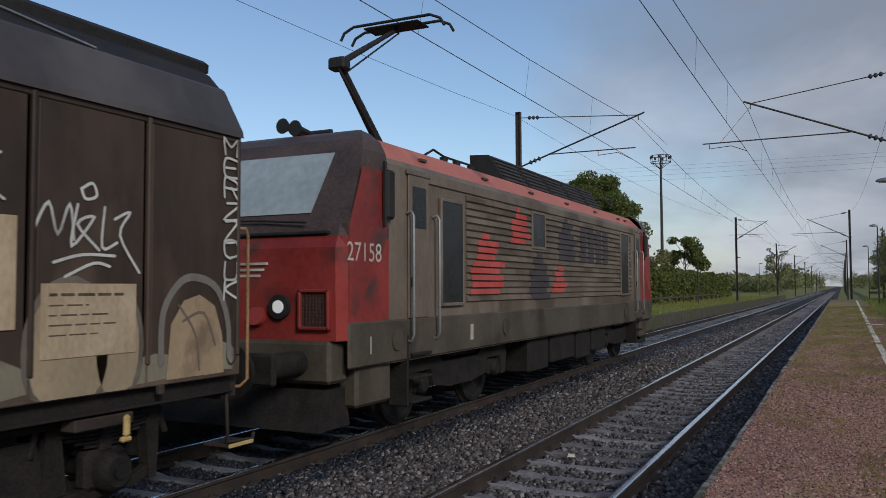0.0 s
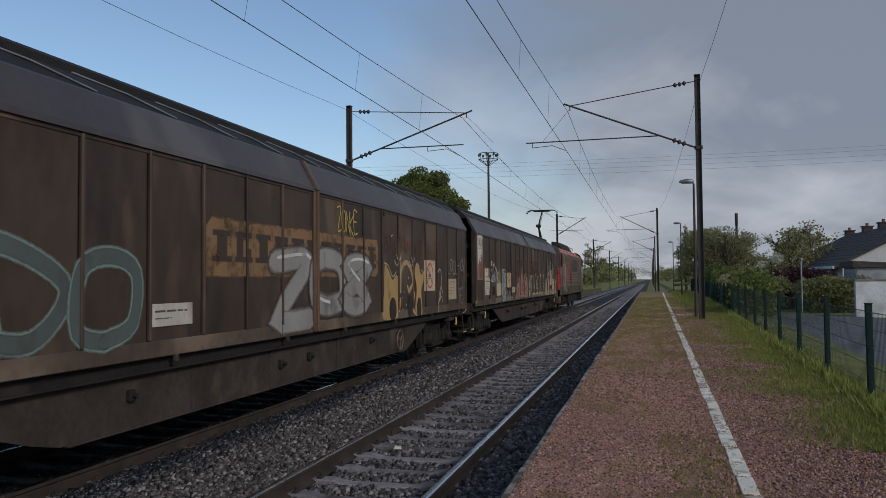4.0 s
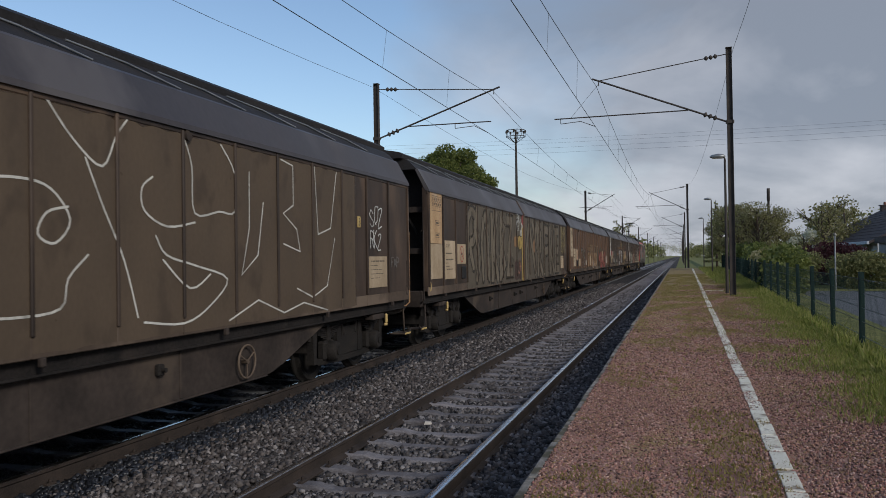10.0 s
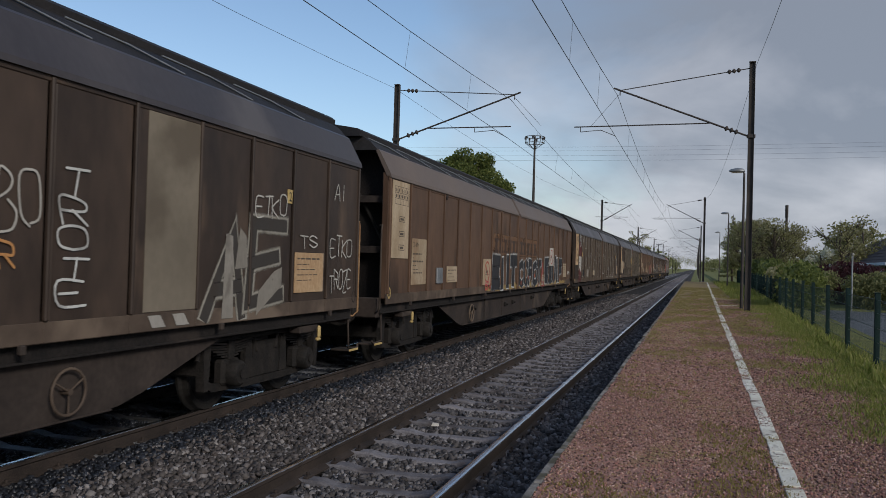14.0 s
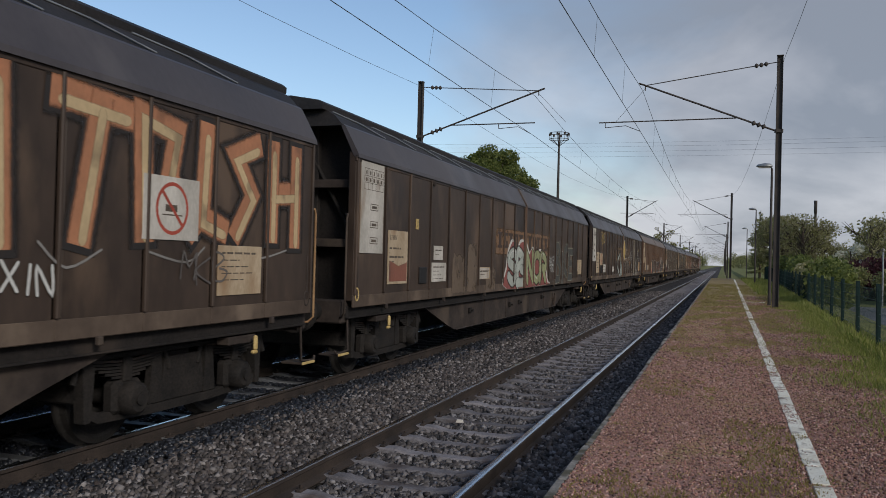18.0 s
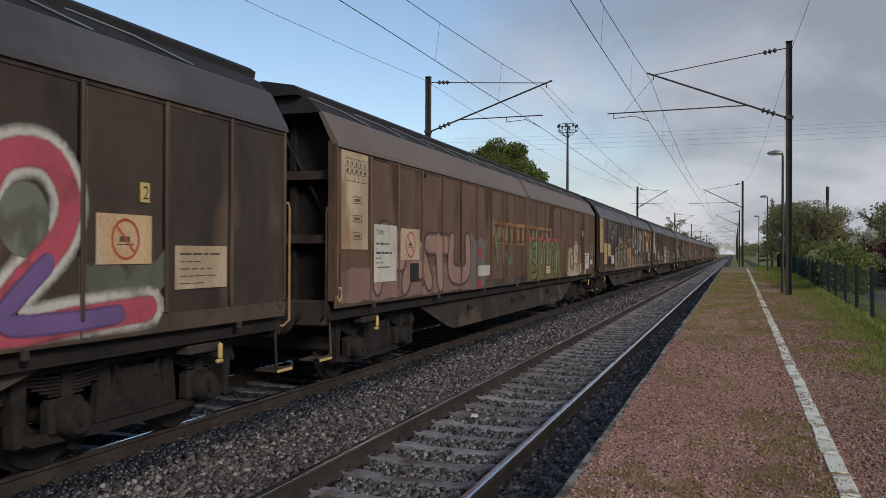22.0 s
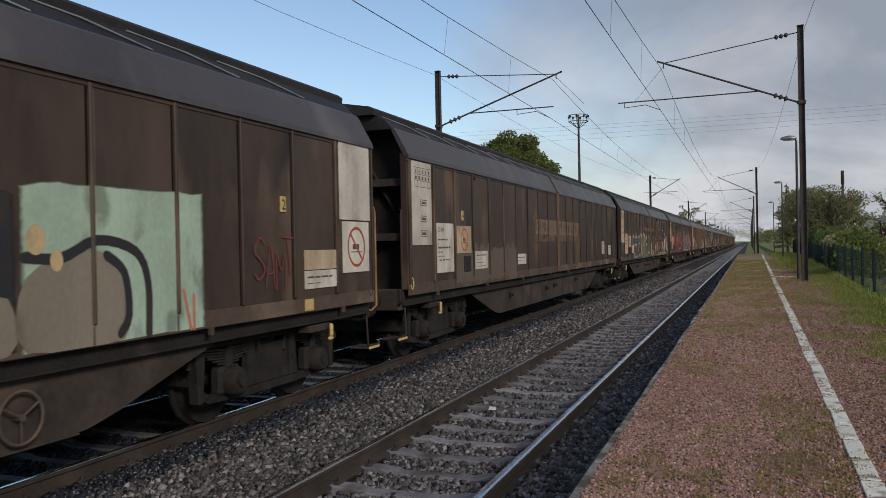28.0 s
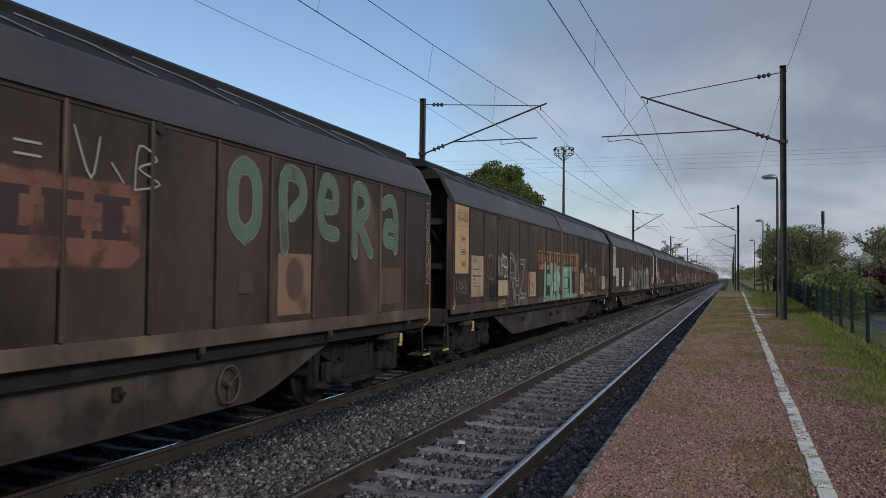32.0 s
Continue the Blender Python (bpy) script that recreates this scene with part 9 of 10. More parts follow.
    mint, grey, jet, flesh = (0.3, 0.39, 0.31), (0.185, 0.16, 0.125), (0.02, 0.02, 0.023), (0.45, 0.33, 0.18)
    patch_on(w, 7.66, 9.0, 1.13, 2.44, mint, 0.03)
    patch_on(w, 15.68, 17.95, 1.13, 2.46, mint, 0.03)
    patch_on(w, 8.95, 15.7, 1.13, 2.42, jet, 0.1, x=1.4347)
    field_on(w, [(13.72, 2.4), (14.0, 2.44), (14.0, 2.1), (14.1, 1.78), (13.8, 1.72), (13.9, 2.0)], mint, x=1.4362)
    for u, z, ru, rz in ((8.34, 2.12, 0.3, 0.24), (8.42, 1.53, 0.22, 0.28)):
        bubble_on(w, u, z, ru, rz, grey, jet)
    for pts in ([(9.0, 1.2), (8.98, 2.2), (9.12, 2.3), (9.72, 2.18), (9.82, 1.7), (9.9, 1.3), (9.9, 1.14), (9.0, 1.14)], [(9.9, 1.9), (10.1, 2.25), (10.6, 2.22), (10.78, 2.1), (10.7, 1.5), (10.6, 1.14), (10.35, 1.14), (10.3, 1.6), (10.2, 1.4), (10.0, 1.5)], [(11.02, 2.3), (11.2, 2.36), (11.5, 2.2), (11.55, 2.02), (11.4, 1.94), (11.1, 1.96), (11.0, 2.1)], [(11.05, 1.85), (11.5, 1.88), (11.72, 1.78), (11.66, 1.4), (11.75, 1.14), (11.05, 1.14)], [(11.7, 2.22), (11.85, 2.34), (12.15, 2.26), (12.5, 2.3), (12.55, 1.95), (12.1, 1.92), (12.1, 1.4), (12.05, 1.14), (11.85, 1.14), (11.85, 1.8)], [(12.65, 2.24), (12.9, 2.32), (13.6, 2.28), (13.6, 1.98), (13.25, 1.98), (13.22, 1.84), (13.5, 1.8), (13.42, 1.3), (12.95, 1.14), (12.85, 1.6), (12.65, 1.95)], [(13.68, 1.68), (14.0, 1.7), (14.3, 1.76), (14.34, 1.4), (14.3, 1.14), (13.65, 1.14)], [(14.2, 2.2), (14.35, 2.36), (14.6, 2.2), (15.1, 2.3), (15.28, 2.2), (15.15, 1.7), (15.3, 1.5), (15.6, 1.55), (15.6, 1.14), (14.65, 1.14), (14.6, 1.7), (14.4, 1.85)], [(15.75, 1.14), (15.75, 1.7), (16.4, 1.9), (16.75, 1.7), (16.8, 1.14)]):
        soft_field(rounded(pts, True), 1.4372, grey, w, "letter_fill", 0.03)
    line_on(w, [[(15.75, 1.85), (16.1, 1.84), (16.5, 1.98), (16.95, 1.88), (17.1, 1.6), (17.1, 1.16)], [(16.6, 1.85), (16.8, 1.7), (16.85, 1.35), (16.75, 1.2)], [(11.62, 1.7), (11.66, 1.42), (11.95, 1.2)], [(12.5, 1.6), (12.55, 1.35), (12.75, 1.5), (12.6, 1.7), (12.85, 1.75), (12.9, 1.4)], [(9.75, 1.75), (9.85, 1.4), (10.0, 1.2), (10.2, 1.3)], [(8.5, 1.72), (8.4, 1.5), (8.52, 1.42)]], jet, 0.11, x=1.4388)
    line_on(w, [[(8.16, 2.08), (8.24, 2.26), (8.4, 2.2)], [(9.12, 2.08), (9.2, 2.22), (9.4, 2.14), (9.6, 2.12)], [(10.05, 1.95), (10.15, 2.16), (10.5, 2.16)], [(11.05, 2.15), (11.2, 2.28)], [(11.12, 1.74), (11.2, 1.8), (11.35, 1.74)], [(11.8, 2.05), (11.9, 2.22), (12.1, 2.16), (12.4, 2.2)], [(12.75, 2.18), (12.95, 2.22), (13.4, 2.18)], [(13.72, 1.55), (13.85, 1.62), (14.2, 1.66)], [(14.3, 2.1), (14.4, 2.24)], [(14.7, 2.1), (14.95, 2.22)]], (0.42, 0.38, 0.28), 0.03, x=1.4396)
    line_on(w, [[(11.2, 2.14), (11.26, 2.26), (11.38, 2.14), (11.3, 2.0), (11.18, 2.08), (11.2, 2.2)], [(11.26, 2.16), (11.3, 2.1)]], jet, 0.03, x=1.4402)
    for u, z, ru, rz in ((9.06, 2.1, 0.13, 0.14), (9.22, 1.94, 0.07, 0.1), (9.04, 1.82, 0.06, 0.09), (7.82, 1.86, 0.08, 0.14), (8.02, 1.65, 0.08, 0.12), (12.78, 2.06, 0.13, 0.15), (13.04, 2.1, 0.07, 0.09), (12.98, 1.87, 0.06, 0.09), (11.38, 1.58, 0.1, 0.14), (14.32, 1.45, 0.07, 0.09), (14.3, 1.24, 0.1, 0.1), (15.85, 1.98, 0.1, 0.12), (16.05, 1.82, 0.07, 0.09)):
        soft_field(oval(u, z, ru, rz, 16), 1.4406, flesh, w, "paint_dot", 0.02)
    line_on(w, [[(17.6, 1.5), (17.7, 1.14)], [(17.75, 1.45), (17.75, 1.14)]], (0.42, 0.16, 0.1), 0.05)
    yellow_mark(w, "2", 19.37, 2.3)
    tag_on(w, "SAMT", 18.8, 1.5, 0.85, 0.45, (0.15, 0.04, 0.04), 0.03, 0.7)
    plate_on(w, 19.9, 1.62, 0.82, 0.24, M_CREAM)
    address_plate(w, 19.9, 1.39, 0.82, 0.22, M_WHITE)
    plate_on(w, 20.85, 2.25, 0.92, 1.02, M_WHITE)
    hump_sign(w, 20.92, 1.55, 0.8, M_WHITE, tall=0.85)
    plate_on(w, 19.9, 1.13, 0.2, 0.14, M_YELLOW)
    # 15: mint letters over a yellow band
    w = W[14]
    rear_set(w, M_ORANGE_PLATE, M_CREAM, False, False)
    tag_on(w, "VIPER", 0.2, 1.5, 0.7, 0.22, GREY_P, 0.03)
    plate_on(w, 3.3, 1.4, 0.92, 0.36, M_CREAM)
    tag_on(w, "VIPER", 3.35, 1.85, 0.82, 0.45, (0.34, 0.33, 0.31), 0.07, 0.3)
    tag_on(w, "VIPER", 3.4, 1.14, 0.6, 0.16, (0.3, 0.25, 0.18), 0.03, 0.3)
    piece_on(w, "RAZ", 4.35, 1.3, 1.75, 1.02, (0.09, 0.078, 0.07), (0.34, 0.33, 0.3), 0.12, 0.035, 0.3, False)
    tag_on(w, "IOP", 4.6, 1.14, 1.2, 0.3, (0.25, 0.24, 0.21), 0.05, 0.6, False)
    hump_sign(w, 6.48, 1.32, 0.8, tall=0.82)
    tag_on(w, "SZ", 2.4, 1.75, 0.5, 0.5, (0.13, 0.085, 0.06), 0.07, 0.6)
    name_band(w, 7.5, 6.4, 2.02, 2.65, (0.34, 0.17, 0.075), (0.07, 0.04, 0.026), (2.2, 2.55))
    patch_on(w, 12.6, 14.3, 2.0, 2.75, (0.26, 0.13, 0.075), 0.1, x=1.4342)
    piece_on(w, "HAMEI", 8.4, 1.13, 4.9, 1.14, (0.22, 0.35, 0.25), (0.06, 0.085, 0.075), 0.44, 0.035, 0.3, False, shine=(0.36, 0.46, 0.36))
    patch_on(w, 8.3, 14.0, 1.13, 1.4, (0.2, 0.31, 0.22), 0.12)
    field_on(w, [(13.5, 1.2), (14.36, 1.2), (14.36, 2.0), (13.5, 1.95)], (0.13, 0.088, 0.062), x=1.4338)
    field_on(w, [(14.0, 1.98), (14.36, 2.0), (14.34, 2.58), (14.0, 2.62)], (0.2, 0.12, 0.066), x=1.4339)
    field_on(w, [(14.05, 2.1), (14.26, 2.1), (14.24, 2.4), (14.02, 2.45)], (0.075, 0.036, 0.03), x=1.4358)
    line_on(w, [[(14.2, 2.35), (14.3, 2.1)], [(14.05, 2.05), (14.3, 2.05)]], (0.34, 0.22, 0.2), 0.05, x=1.4365)
    for u, z in ((14.7, 2.02), (14.78, 2.1), (14.86, 2.13), (14.95, 2.04), (15.06, 2.12)):
        line_on(w, [[(u, z), (u + 0.01, 1.9)]], (0.34, 0.23, 0.12), 0.075, x=1.4362)
    hump_sign(w, 14.53, 1.25, 0.9, tall=0.8)
    umber, sand = (0.07, 0.042, 0.029), (0.4, 0.3, 0.18)
    field_on(w, [(15.58, 1.3), (15.56, 2.15), (15.87, 2.32), (16.08, 2.2), (16.2, 1.95), (16.5, 1.9), (16.42, 1.5), (16.5, 1.3)], umber)
    field_on(w, [(16.62, 1.3), (16.62, 2.18), (17.0, 2.22), (17.2, 2.0), (17.25, 1.6), (17.3, 1.3)], umber)
    field_on(w, [(17.4, 1.3), (17.5, 2.1), (18.0, 2.15), (18.28, 2.1), (18.3, 1.7), (18.4, 1.3)], umber)
    line_on(w, [[(15.58, 2.2), (15.87, 2.36), (16.08, 2.26), (16.2, 1.98), (16.3, 2.1)]], (0.24, 0.165, 0.1), 0.09, x=1.4356)
    line_on(w, [[(15.56, 2.12), (15.84, 2.29), (16.04, 2.16), (16.18, 1.92), (16.5, 1.92)], [(16.18, 1.85), (16.42, 1.86), (16.44, 1.6), (16.36, 1.44), (16.54, 1.32)], [(15.94, 1.9), (15.97, 1.8)], [(16.04, 1.74), (16.17, 1.56)], [(16.6, 2.18), (16.94, 2.22), (17.14, 2.1), (17.18, 1.8)], [(17.22, 2.12), (17.3, 2.18), (17.48, 2.16)], [(16.88, 1.64), (17.0, 1.66), (17.06, 1.56)], [(16.86, 1.48), (17.0, 1.46)], [(17.0, 1.56), (17.22, 1.54), (17.32, 1.14)], [(17.7, 1.95), (17.74, 2.14), (18.24, 2.15), (18.36, 1.92), (18.26, 1.74), (18.4, 1.56), (18.42, 1.14)], [(18.3, 1.7), (18.3, 1.4)], [(17.5, 1.3), (17.7, 1.26), (17.8, 1.14)], [(15.2, 1.16), (15.3, 1.32), (15.42, 1.18)], [(15.5, 1.3), (15.6, 1.18), (15.7, 1.14)]], sand, 0.04)
    for c in ((16.98, 2.1, 0.16, 0.09), (17.92, 2.02, 0.18, 0.13), (15.72, 1.6, 0.13, 0.06), (17.34, 2.08, 0.12, 0.06)):
        soft_field(oval(*c, 14), 1.4364, (0.3, 0.19, 0.1), w, "spray_ground", 0.05)
    line_on(w, [[(17.78, 2.0), (17.82, 1.82)], [(18.05, 2.0), (18.08, 1.9)], [(17.08, 2.05), (17.08, 1.95)]], (0.28, 0.18, 0.1), 0.05, x=1.4362)
    patch_on(w, 16.6, 17.9, 1.12, 1.34, (0.15, 0.1, 0.066), 0.06)
    tag_on(w, "REPLAY", 15.95, 1.14, 0.85, 0.15, WHITE_P, 0.03, 0.2)
    tag_on(w, "SKGON", 18.8, 1.7, 0.7, 0.2, (0.34, 0.31, 0.27), 0.024, 0.5)
    tag_on(w, "25", 19.0, 1.48, 0.3, 0.16, (0.34, 0.31, 0.27), 0.024, 0.4)
    address_plate(w, 19.8, 1.34, 0.82, 0.56, M_CREAM)
    tag_on(w, "WHER", 20.85, 1.36, 0.85, 0.42, (0.16, 0.19, 0.18), 0.055, 0.2)
    # 16: rounded green-blue letters above a reddish band
    w = W[15]
    rear_set(w)
    name_band(w, 7.6, 6.6, 1.85, 2.7, (0.17, 0.08, 0.058), (0.05, 0.03, 0.03))
    line_on(w, [[(12.0, 2.75), (12.4, 3.0), (12.5, 2.7), (12.2, 2.62)], [(12.7, 2.85), (12.95, 2.85)], [(12.7, 2.75), (12.95, 2.75)], [(13.3, 3.05), (13.5, 2.65), (13.6, 3.0)], [(13.75, 2.8), (13.9, 2.65)], [(14.05, 2.6), (14.1, 3.0), (14.35, 2.9), (14.1, 2.8), (14.4, 2.68), (14.05, 2.6)]], (0.3, 0.29, 0.27), 0.028)
    field_on(w, [(16.6, 1.36), (17.45, 1.36), (17.45, 2.12), (16.6, 2.12)], (0.2, 0.12, 0.085), x=1.4344)
    field_on(w, [(19.67, 1.4), (20.58, 1.4), (20.58, 1.98), (19.67, 1.98)], (0.1, 0.058, 0.042), x=1.4344)
    plate_on(w, 15.77, 1.64, 0.27, 0.23, M_SKIRT)
    fat_on(w, [[(15.87, 2.28), (15.65, 2.45), (15.65, 2.9), (15.87, 3.05), (16.1, 2.9), (16.1, 2.45), (15.87, 2.28)], [(16.75, 2.2), (16.72, 3.0), (17.1, 3.05), (17.2, 2.8), (16.95, 2.6)], [(17.72, 2.75), (18.1, 2.78), (18.05, 3.05), (17.8, 3.08), (17.68, 2.75), (17.78, 2.45), (18.12, 2.4)], [(18.75, 2.2), (18.72, 3.02), (19.08, 3.05), (19.15, 2.8), (18.9, 2.62), (19.28, 2.2)], [(19.8, 2.95), (20.1, 3.02), (20.28, 2.8), (20.28, 2.3)], [(20.25, 2.62), (19.92, 2.62), (19.88, 2.4), (20.2, 2.35)]], 0.2, (0.1, 0.15, 0.105), (0.2, 0.21, 0.155), 0.035)
    bubble_on(w, 17.02, 1.8, 0.18, 0.22, (0.1, 0.06, 0.05), (0.12, 0.07, 0.055))
    for k in range(9):
        tag_on(w, "ZXOS"[k % 4], 21.7, 3.0 - 0.16 * k, 0.12, 0.12, (0.34, 0.32, 0.3), 0.02, 0.5)


dress_wagons()

# ---- fence, lamps, plants and houses ----
def build_fence():
    fence = thing("mesh_fence", "dark green welded-mesh fence with square posts", "fence", kind="structure")
    post = Form().box(-0.034, 0.034, -0.03, 0.03, -0.3, 1.1, 0.006).box(-0.038, 0.038, -0.034, 0.034, 1.1, 1.115, 0.004).mesh("post", M_FENCE)
    step = 2.55
    n = 34
    panel = Form()
    w = step - 0.08
    for k in range(47):
        y = 0.04 + w * k / 46
        panel.box(-0.0012, 0.0012, y - 0.0012, y + 0.0012, 0.04, 1.03)
    for z in (0.06, 0.26, 0.45, 0.64, 0.84, 1.02):
        panel.box(-0.005, 0.005, 0.04, 0.04 + w, z - 0.003, z + 0.003, 0, 1)
    me = panel.mesh("mesh_panel", M_FENCE, M_FENCE_PALE)
    for i in range(-2, n):
        y = 9.68 + step * i
        part("post", post, None, fence, at=pose(fence_x(y), y, plat_z(y) - 0.04, 0, random.uniform(-0.7, 0.7), -1.4))
        if i < n - 1:
            part("mesh_panel", me, None, fence, at=pose(fence_x(y), y, plat_z(y) - 0.04, 0, 0, -1.37))


build_fence()


def street_lamp(x, y, z, h, toward, label):
    lamp = thing("street_lamp", label, "lamp", "platform lamps", at=pose(x, y, z))
    part("post", Form().tube([(0, 0, -0.3), (0, 0, 1.0), (0, 0, h)], [0.06, 0.05, 0.035], 10), M_MAST, lamp)
    part("arm", Form().tube([(0, 0, h), (toward * 0.05, 0, h + 0.05), (toward * 0.2, 0, h + 0.06)], 0.025, 8), M_MAST, lamp)
    f = Form()
    rows = []
    for u, r, d in ((-0.02, 0.05, 0.03), (0.06, 0.12, 0.09), (0.22, 0.14, 0.11), (0.42, 0.1, 0.07), (0.48, 0.03, 0.03)):
        rows.append([(toward * u, r * math.cos(2 * math.pi * k / 10), h + 0.07 + d * math.sin(2 * math.pi * k / 10) * (0.5 if math.sin(2 * math.pi * k / 10) < 0 else 1)) for k in range(11)])
    f.sheet(rows, smooth=True)
    head = part("head", f, M_ALU, lamp, "grey cobra-head lantern")
    part("lens", Form().box(min(toward * 0.06, toward * 0.4), max(toward * 0.06, toward * 0.4), -0.09, 0.09, h + 0.015, h + 0.03, 0.006), M_WHITE, head)


street_lamp(1.48, 28.9, plat_z(29), 4.5, -1, "slim platform lamp with a curved head beside the mast")
street_lamp(2.05, 58, plat_z(58), 4.9, -1, "slim platform lamp with a flat head in the grass")
street_lamp(2.3, 88, -0.12, 5.7, -1, "slim platform lamp with a flat head in the grass")
for y in (70, 98, 126):
    street_lamp(-10.7, y, 0.45, 4.6, 1, "slim lamp on the far platform")


def build_flood_mast():
    m = thing("floodlight_mast", "tall floodlight mast with a round crown of lamps", "floodlight", at=pose(-22.85, 118, 1.0))
    part("pole", Form().tube([(0, 0, -1.0), (0, 0, 10), (0, 0, 19.6)], [0.26, 0.2, 0.13], 12), M_MAST, m)
    for z in (18.6, 19.5):
        part("crown_ring", Form().tube([(1.4 * math.cos(a), 1.4 * math.sin(a), z) for a in [2 * math.pi * k / 20 for k in range(21)]], 0.05, 6), M_MAST, m)
    for k in range(8):
        a = 2 * math.pi * k / 8
        part("crown_spoke", Form().tube([(0, 0, 17.6), (1.4 * math.cos(a), 1.4 * math.sin(a), 18.6), (1.4 * math.cos(a), 1.4 * math.sin(a), 19.5)], 0.04, 5), M_MAST, m)
        part("floodlight", Form().box(1.4 * math.cos(a) - 0.13, 1.4 * math.cos(a) + 0.13, 1.4 * math.sin(a) - 0.1, 1.4 * math.sin(a) + 0.1, 19.15, 19.45, 0.03), M_MAST, m)


build_flood_mast()

m = thing("wooden_pole", "grey wooden pole with a thick dark top", "pole", at=pose(7.3, 75, 0.3))
part("pole", Form().tube([(0, 0, -0.4), (0, 0, 5.9)], [0.13, 0.1], 10), M_BARK, m)
part("pole_top", Form().tube([(0, 0, 5.85), (0, 0, 5.95), (0, 0, 6.1), (0, 0, 6.12), (0, 0, 7.2)], [0.1, 0.1, 0.09, 0.13, 0.13], 12), M_MAST, m, "dark cylindrical cap")
m = thing("garden_lamp", "thin white garden post with a round globe", "lamp", at=pose(6.3, 38, 0.3))
part("post", Form().tube([(0, 0, -0.2), (0, 0, 2.3)], 0.035, 8), M_ALU, m)
part("globe", Form().sheet([[(0.075 * math.sin(a) * math.cos(b), 0.075 * math.sin(a) * math.sin(b), 2.36 + 0.075 * math.cos(a)) for b in [2 * math.pi * k / 12 for k in range(13)]] for a in [math.pi * k / 8 for k in range(9)]], smooth=True), M_CONCRETE, m)

# street behind the fence
f = Form()
f.sheet([[(3.1, y, 0.32), (5.2, y, 0.36), (7.6 + 0.02 * y, y, 0.33)] for y in range(-30, 37, 3)])
tagged(part("side_road", f, M_ASPHALT), "grey asphalt lane behind the fence", "road", kind="structure")

LEAF_V = [(-1, -0.1, -0.6), (1, 0.1, -0.6), (0.7, -0.15, 0.7), (-0.7, 0.1, 0.6)]
LEAF_F = [(0, 1, 2, 3)]


def leaf_cloud(name, centres, radii, count, size, mat, hollow=0.35):
    """Leaves in uneven clumps: more towards the rim of each clump."""
    c, r = np.array(centres), np.array(radii)
    pick = rng.choice(len(c), count, p=(r.prod(1) ** 0.7) / (r.prod(1) ** 0.7).sum())
    d = rng.normal(size=(count, 3))
    d /= np.linalg.norm(d, axis=1, keepdims=True)
    rad = hollow + (1.08 - hollow) * rng.uniform(0, 1, count) ** 0.6
    p = c[pick] + d * r[pick] * rad[:, None]
    s = rng.uniform(size * 0.5, size, count)
    return cloud_mesh(name, LEAF_V, LEAF_F, p, np.stack([s, s, s], 1), any_turns(count), mat)


def tree(x, y, z, h, spread, label, mat, count=7000, leaf=0.2, clumps=16, trunk=0.35, bare=False):
    t = thing("tree", label, "tree", "trees round the station", at=pose(x, y, z))
    r = random.Random(int(x * 31 + y * 17))
    limbs = Form()
    limbs.tube([(0, 0, -0.4), (0.03 * h * 0.1, 0, h * 0.2), (0.02 * h, 0.01 * h, h * 0.5), (0, 0, h * 0.8)], [trunk * 0.5, trunk * 0.38, trunk * 0.25, 0.04], 9)
    cs, rs = [], []
    for k in range(clumps):
        a, e = r.uniform(0, 6.28), r.uniform(0.32, 0.92)
        reach = spread * math.sqrt(max(0.05, 1 - (2 * e - 1.15) ** 2)) * r.uniform(0.45, 0.95)
        p = Vector((reach * math.cos(a), reach * math.sin(a), h * e))
        q = Vector((0, 0, h * max(0.18, e - r.uniform(0.15, 0.3))))
        limbs.tube([q, q.lerp(p, 0.5) + Vector((0, 0, 0.03 * h)), p], [trunk * 0.16, trunk * 0.1, 0.015], 6)
        if bare:
            for b in range(5):
                o = Vector((r.uniform(-1, 1), r.uniform(-1, 1), r.uniform(-0.2, 1))) * spread * 0.3
                limbs.tube([q.lerp(p, 0.7), p + o], [0.03, 0.008], 5)
        cs.append(tuple(p))
        w = spread * r.uniform(0.2, 0.42)
        rs.append((w, w, w * r.uniform(0.6, 0.95)))
    part("trunk", limbs, M_BARK, t)
    part("crown", leaf_cloud("crown", cs, rs, count, leaf, mat), None, t)
    return t


def hedge(x0, x1, y0, y1, z0, z1, label, mat, count, leaf, name="hedge", category="hedge"):
    """A clipped or loose hedge of leaf clumps on a core of twigs."""
    h = thing(name, label, category, at=pose((x0 + x1) / 2, (y0 + y1) / 2, z0))
    cs, rs = [], []
    L, w, t = math.hypot(x1 - x0, y1 - y0), 0.5, z1 - z0
    n = max(4, int(L / 0.7))
    r = random.Random(int(x0 * 13 + y0 * 7))
    twigs = Form()
    for k in range(n):
        u = (k + 0.5) / n - 0.5
        px, py = u * (x1 - x0), u * (y1 - y0)
        for e in (0.25, 0.62, 0.85):
            cs.append((px + r.uniform(-0.25, 0.25), py + r.uniform(-0.25, 0.25), t * e * r.uniform(0.92, 1.08)))
            rs.append((0.62, 0.62, t * 0.24 + 0.1))
        twigs.tube([(px, py, -0.3), (px + r.uniform(-0.1, 0.1), py, t * 0.7)], [0.04, 0.01], 5)
    part("stems", twigs, M_BARK, h)
    part("foliage", leaf_cloud("foliage", cs, rs, count, leaf, mat, 0.45), None, h)


tree(-24.4, 90, 0.4, 14.6, 4.6, "large broad green tree rising behind the train", M_LEAF, 34000, 0.15, 44, 0.6)
tree(-27.5, 96, 0.4, 12.5, 4.0, "large broad green tree rising behind the train", M_LEAF, 26000, 0.15, 34, 0.5)
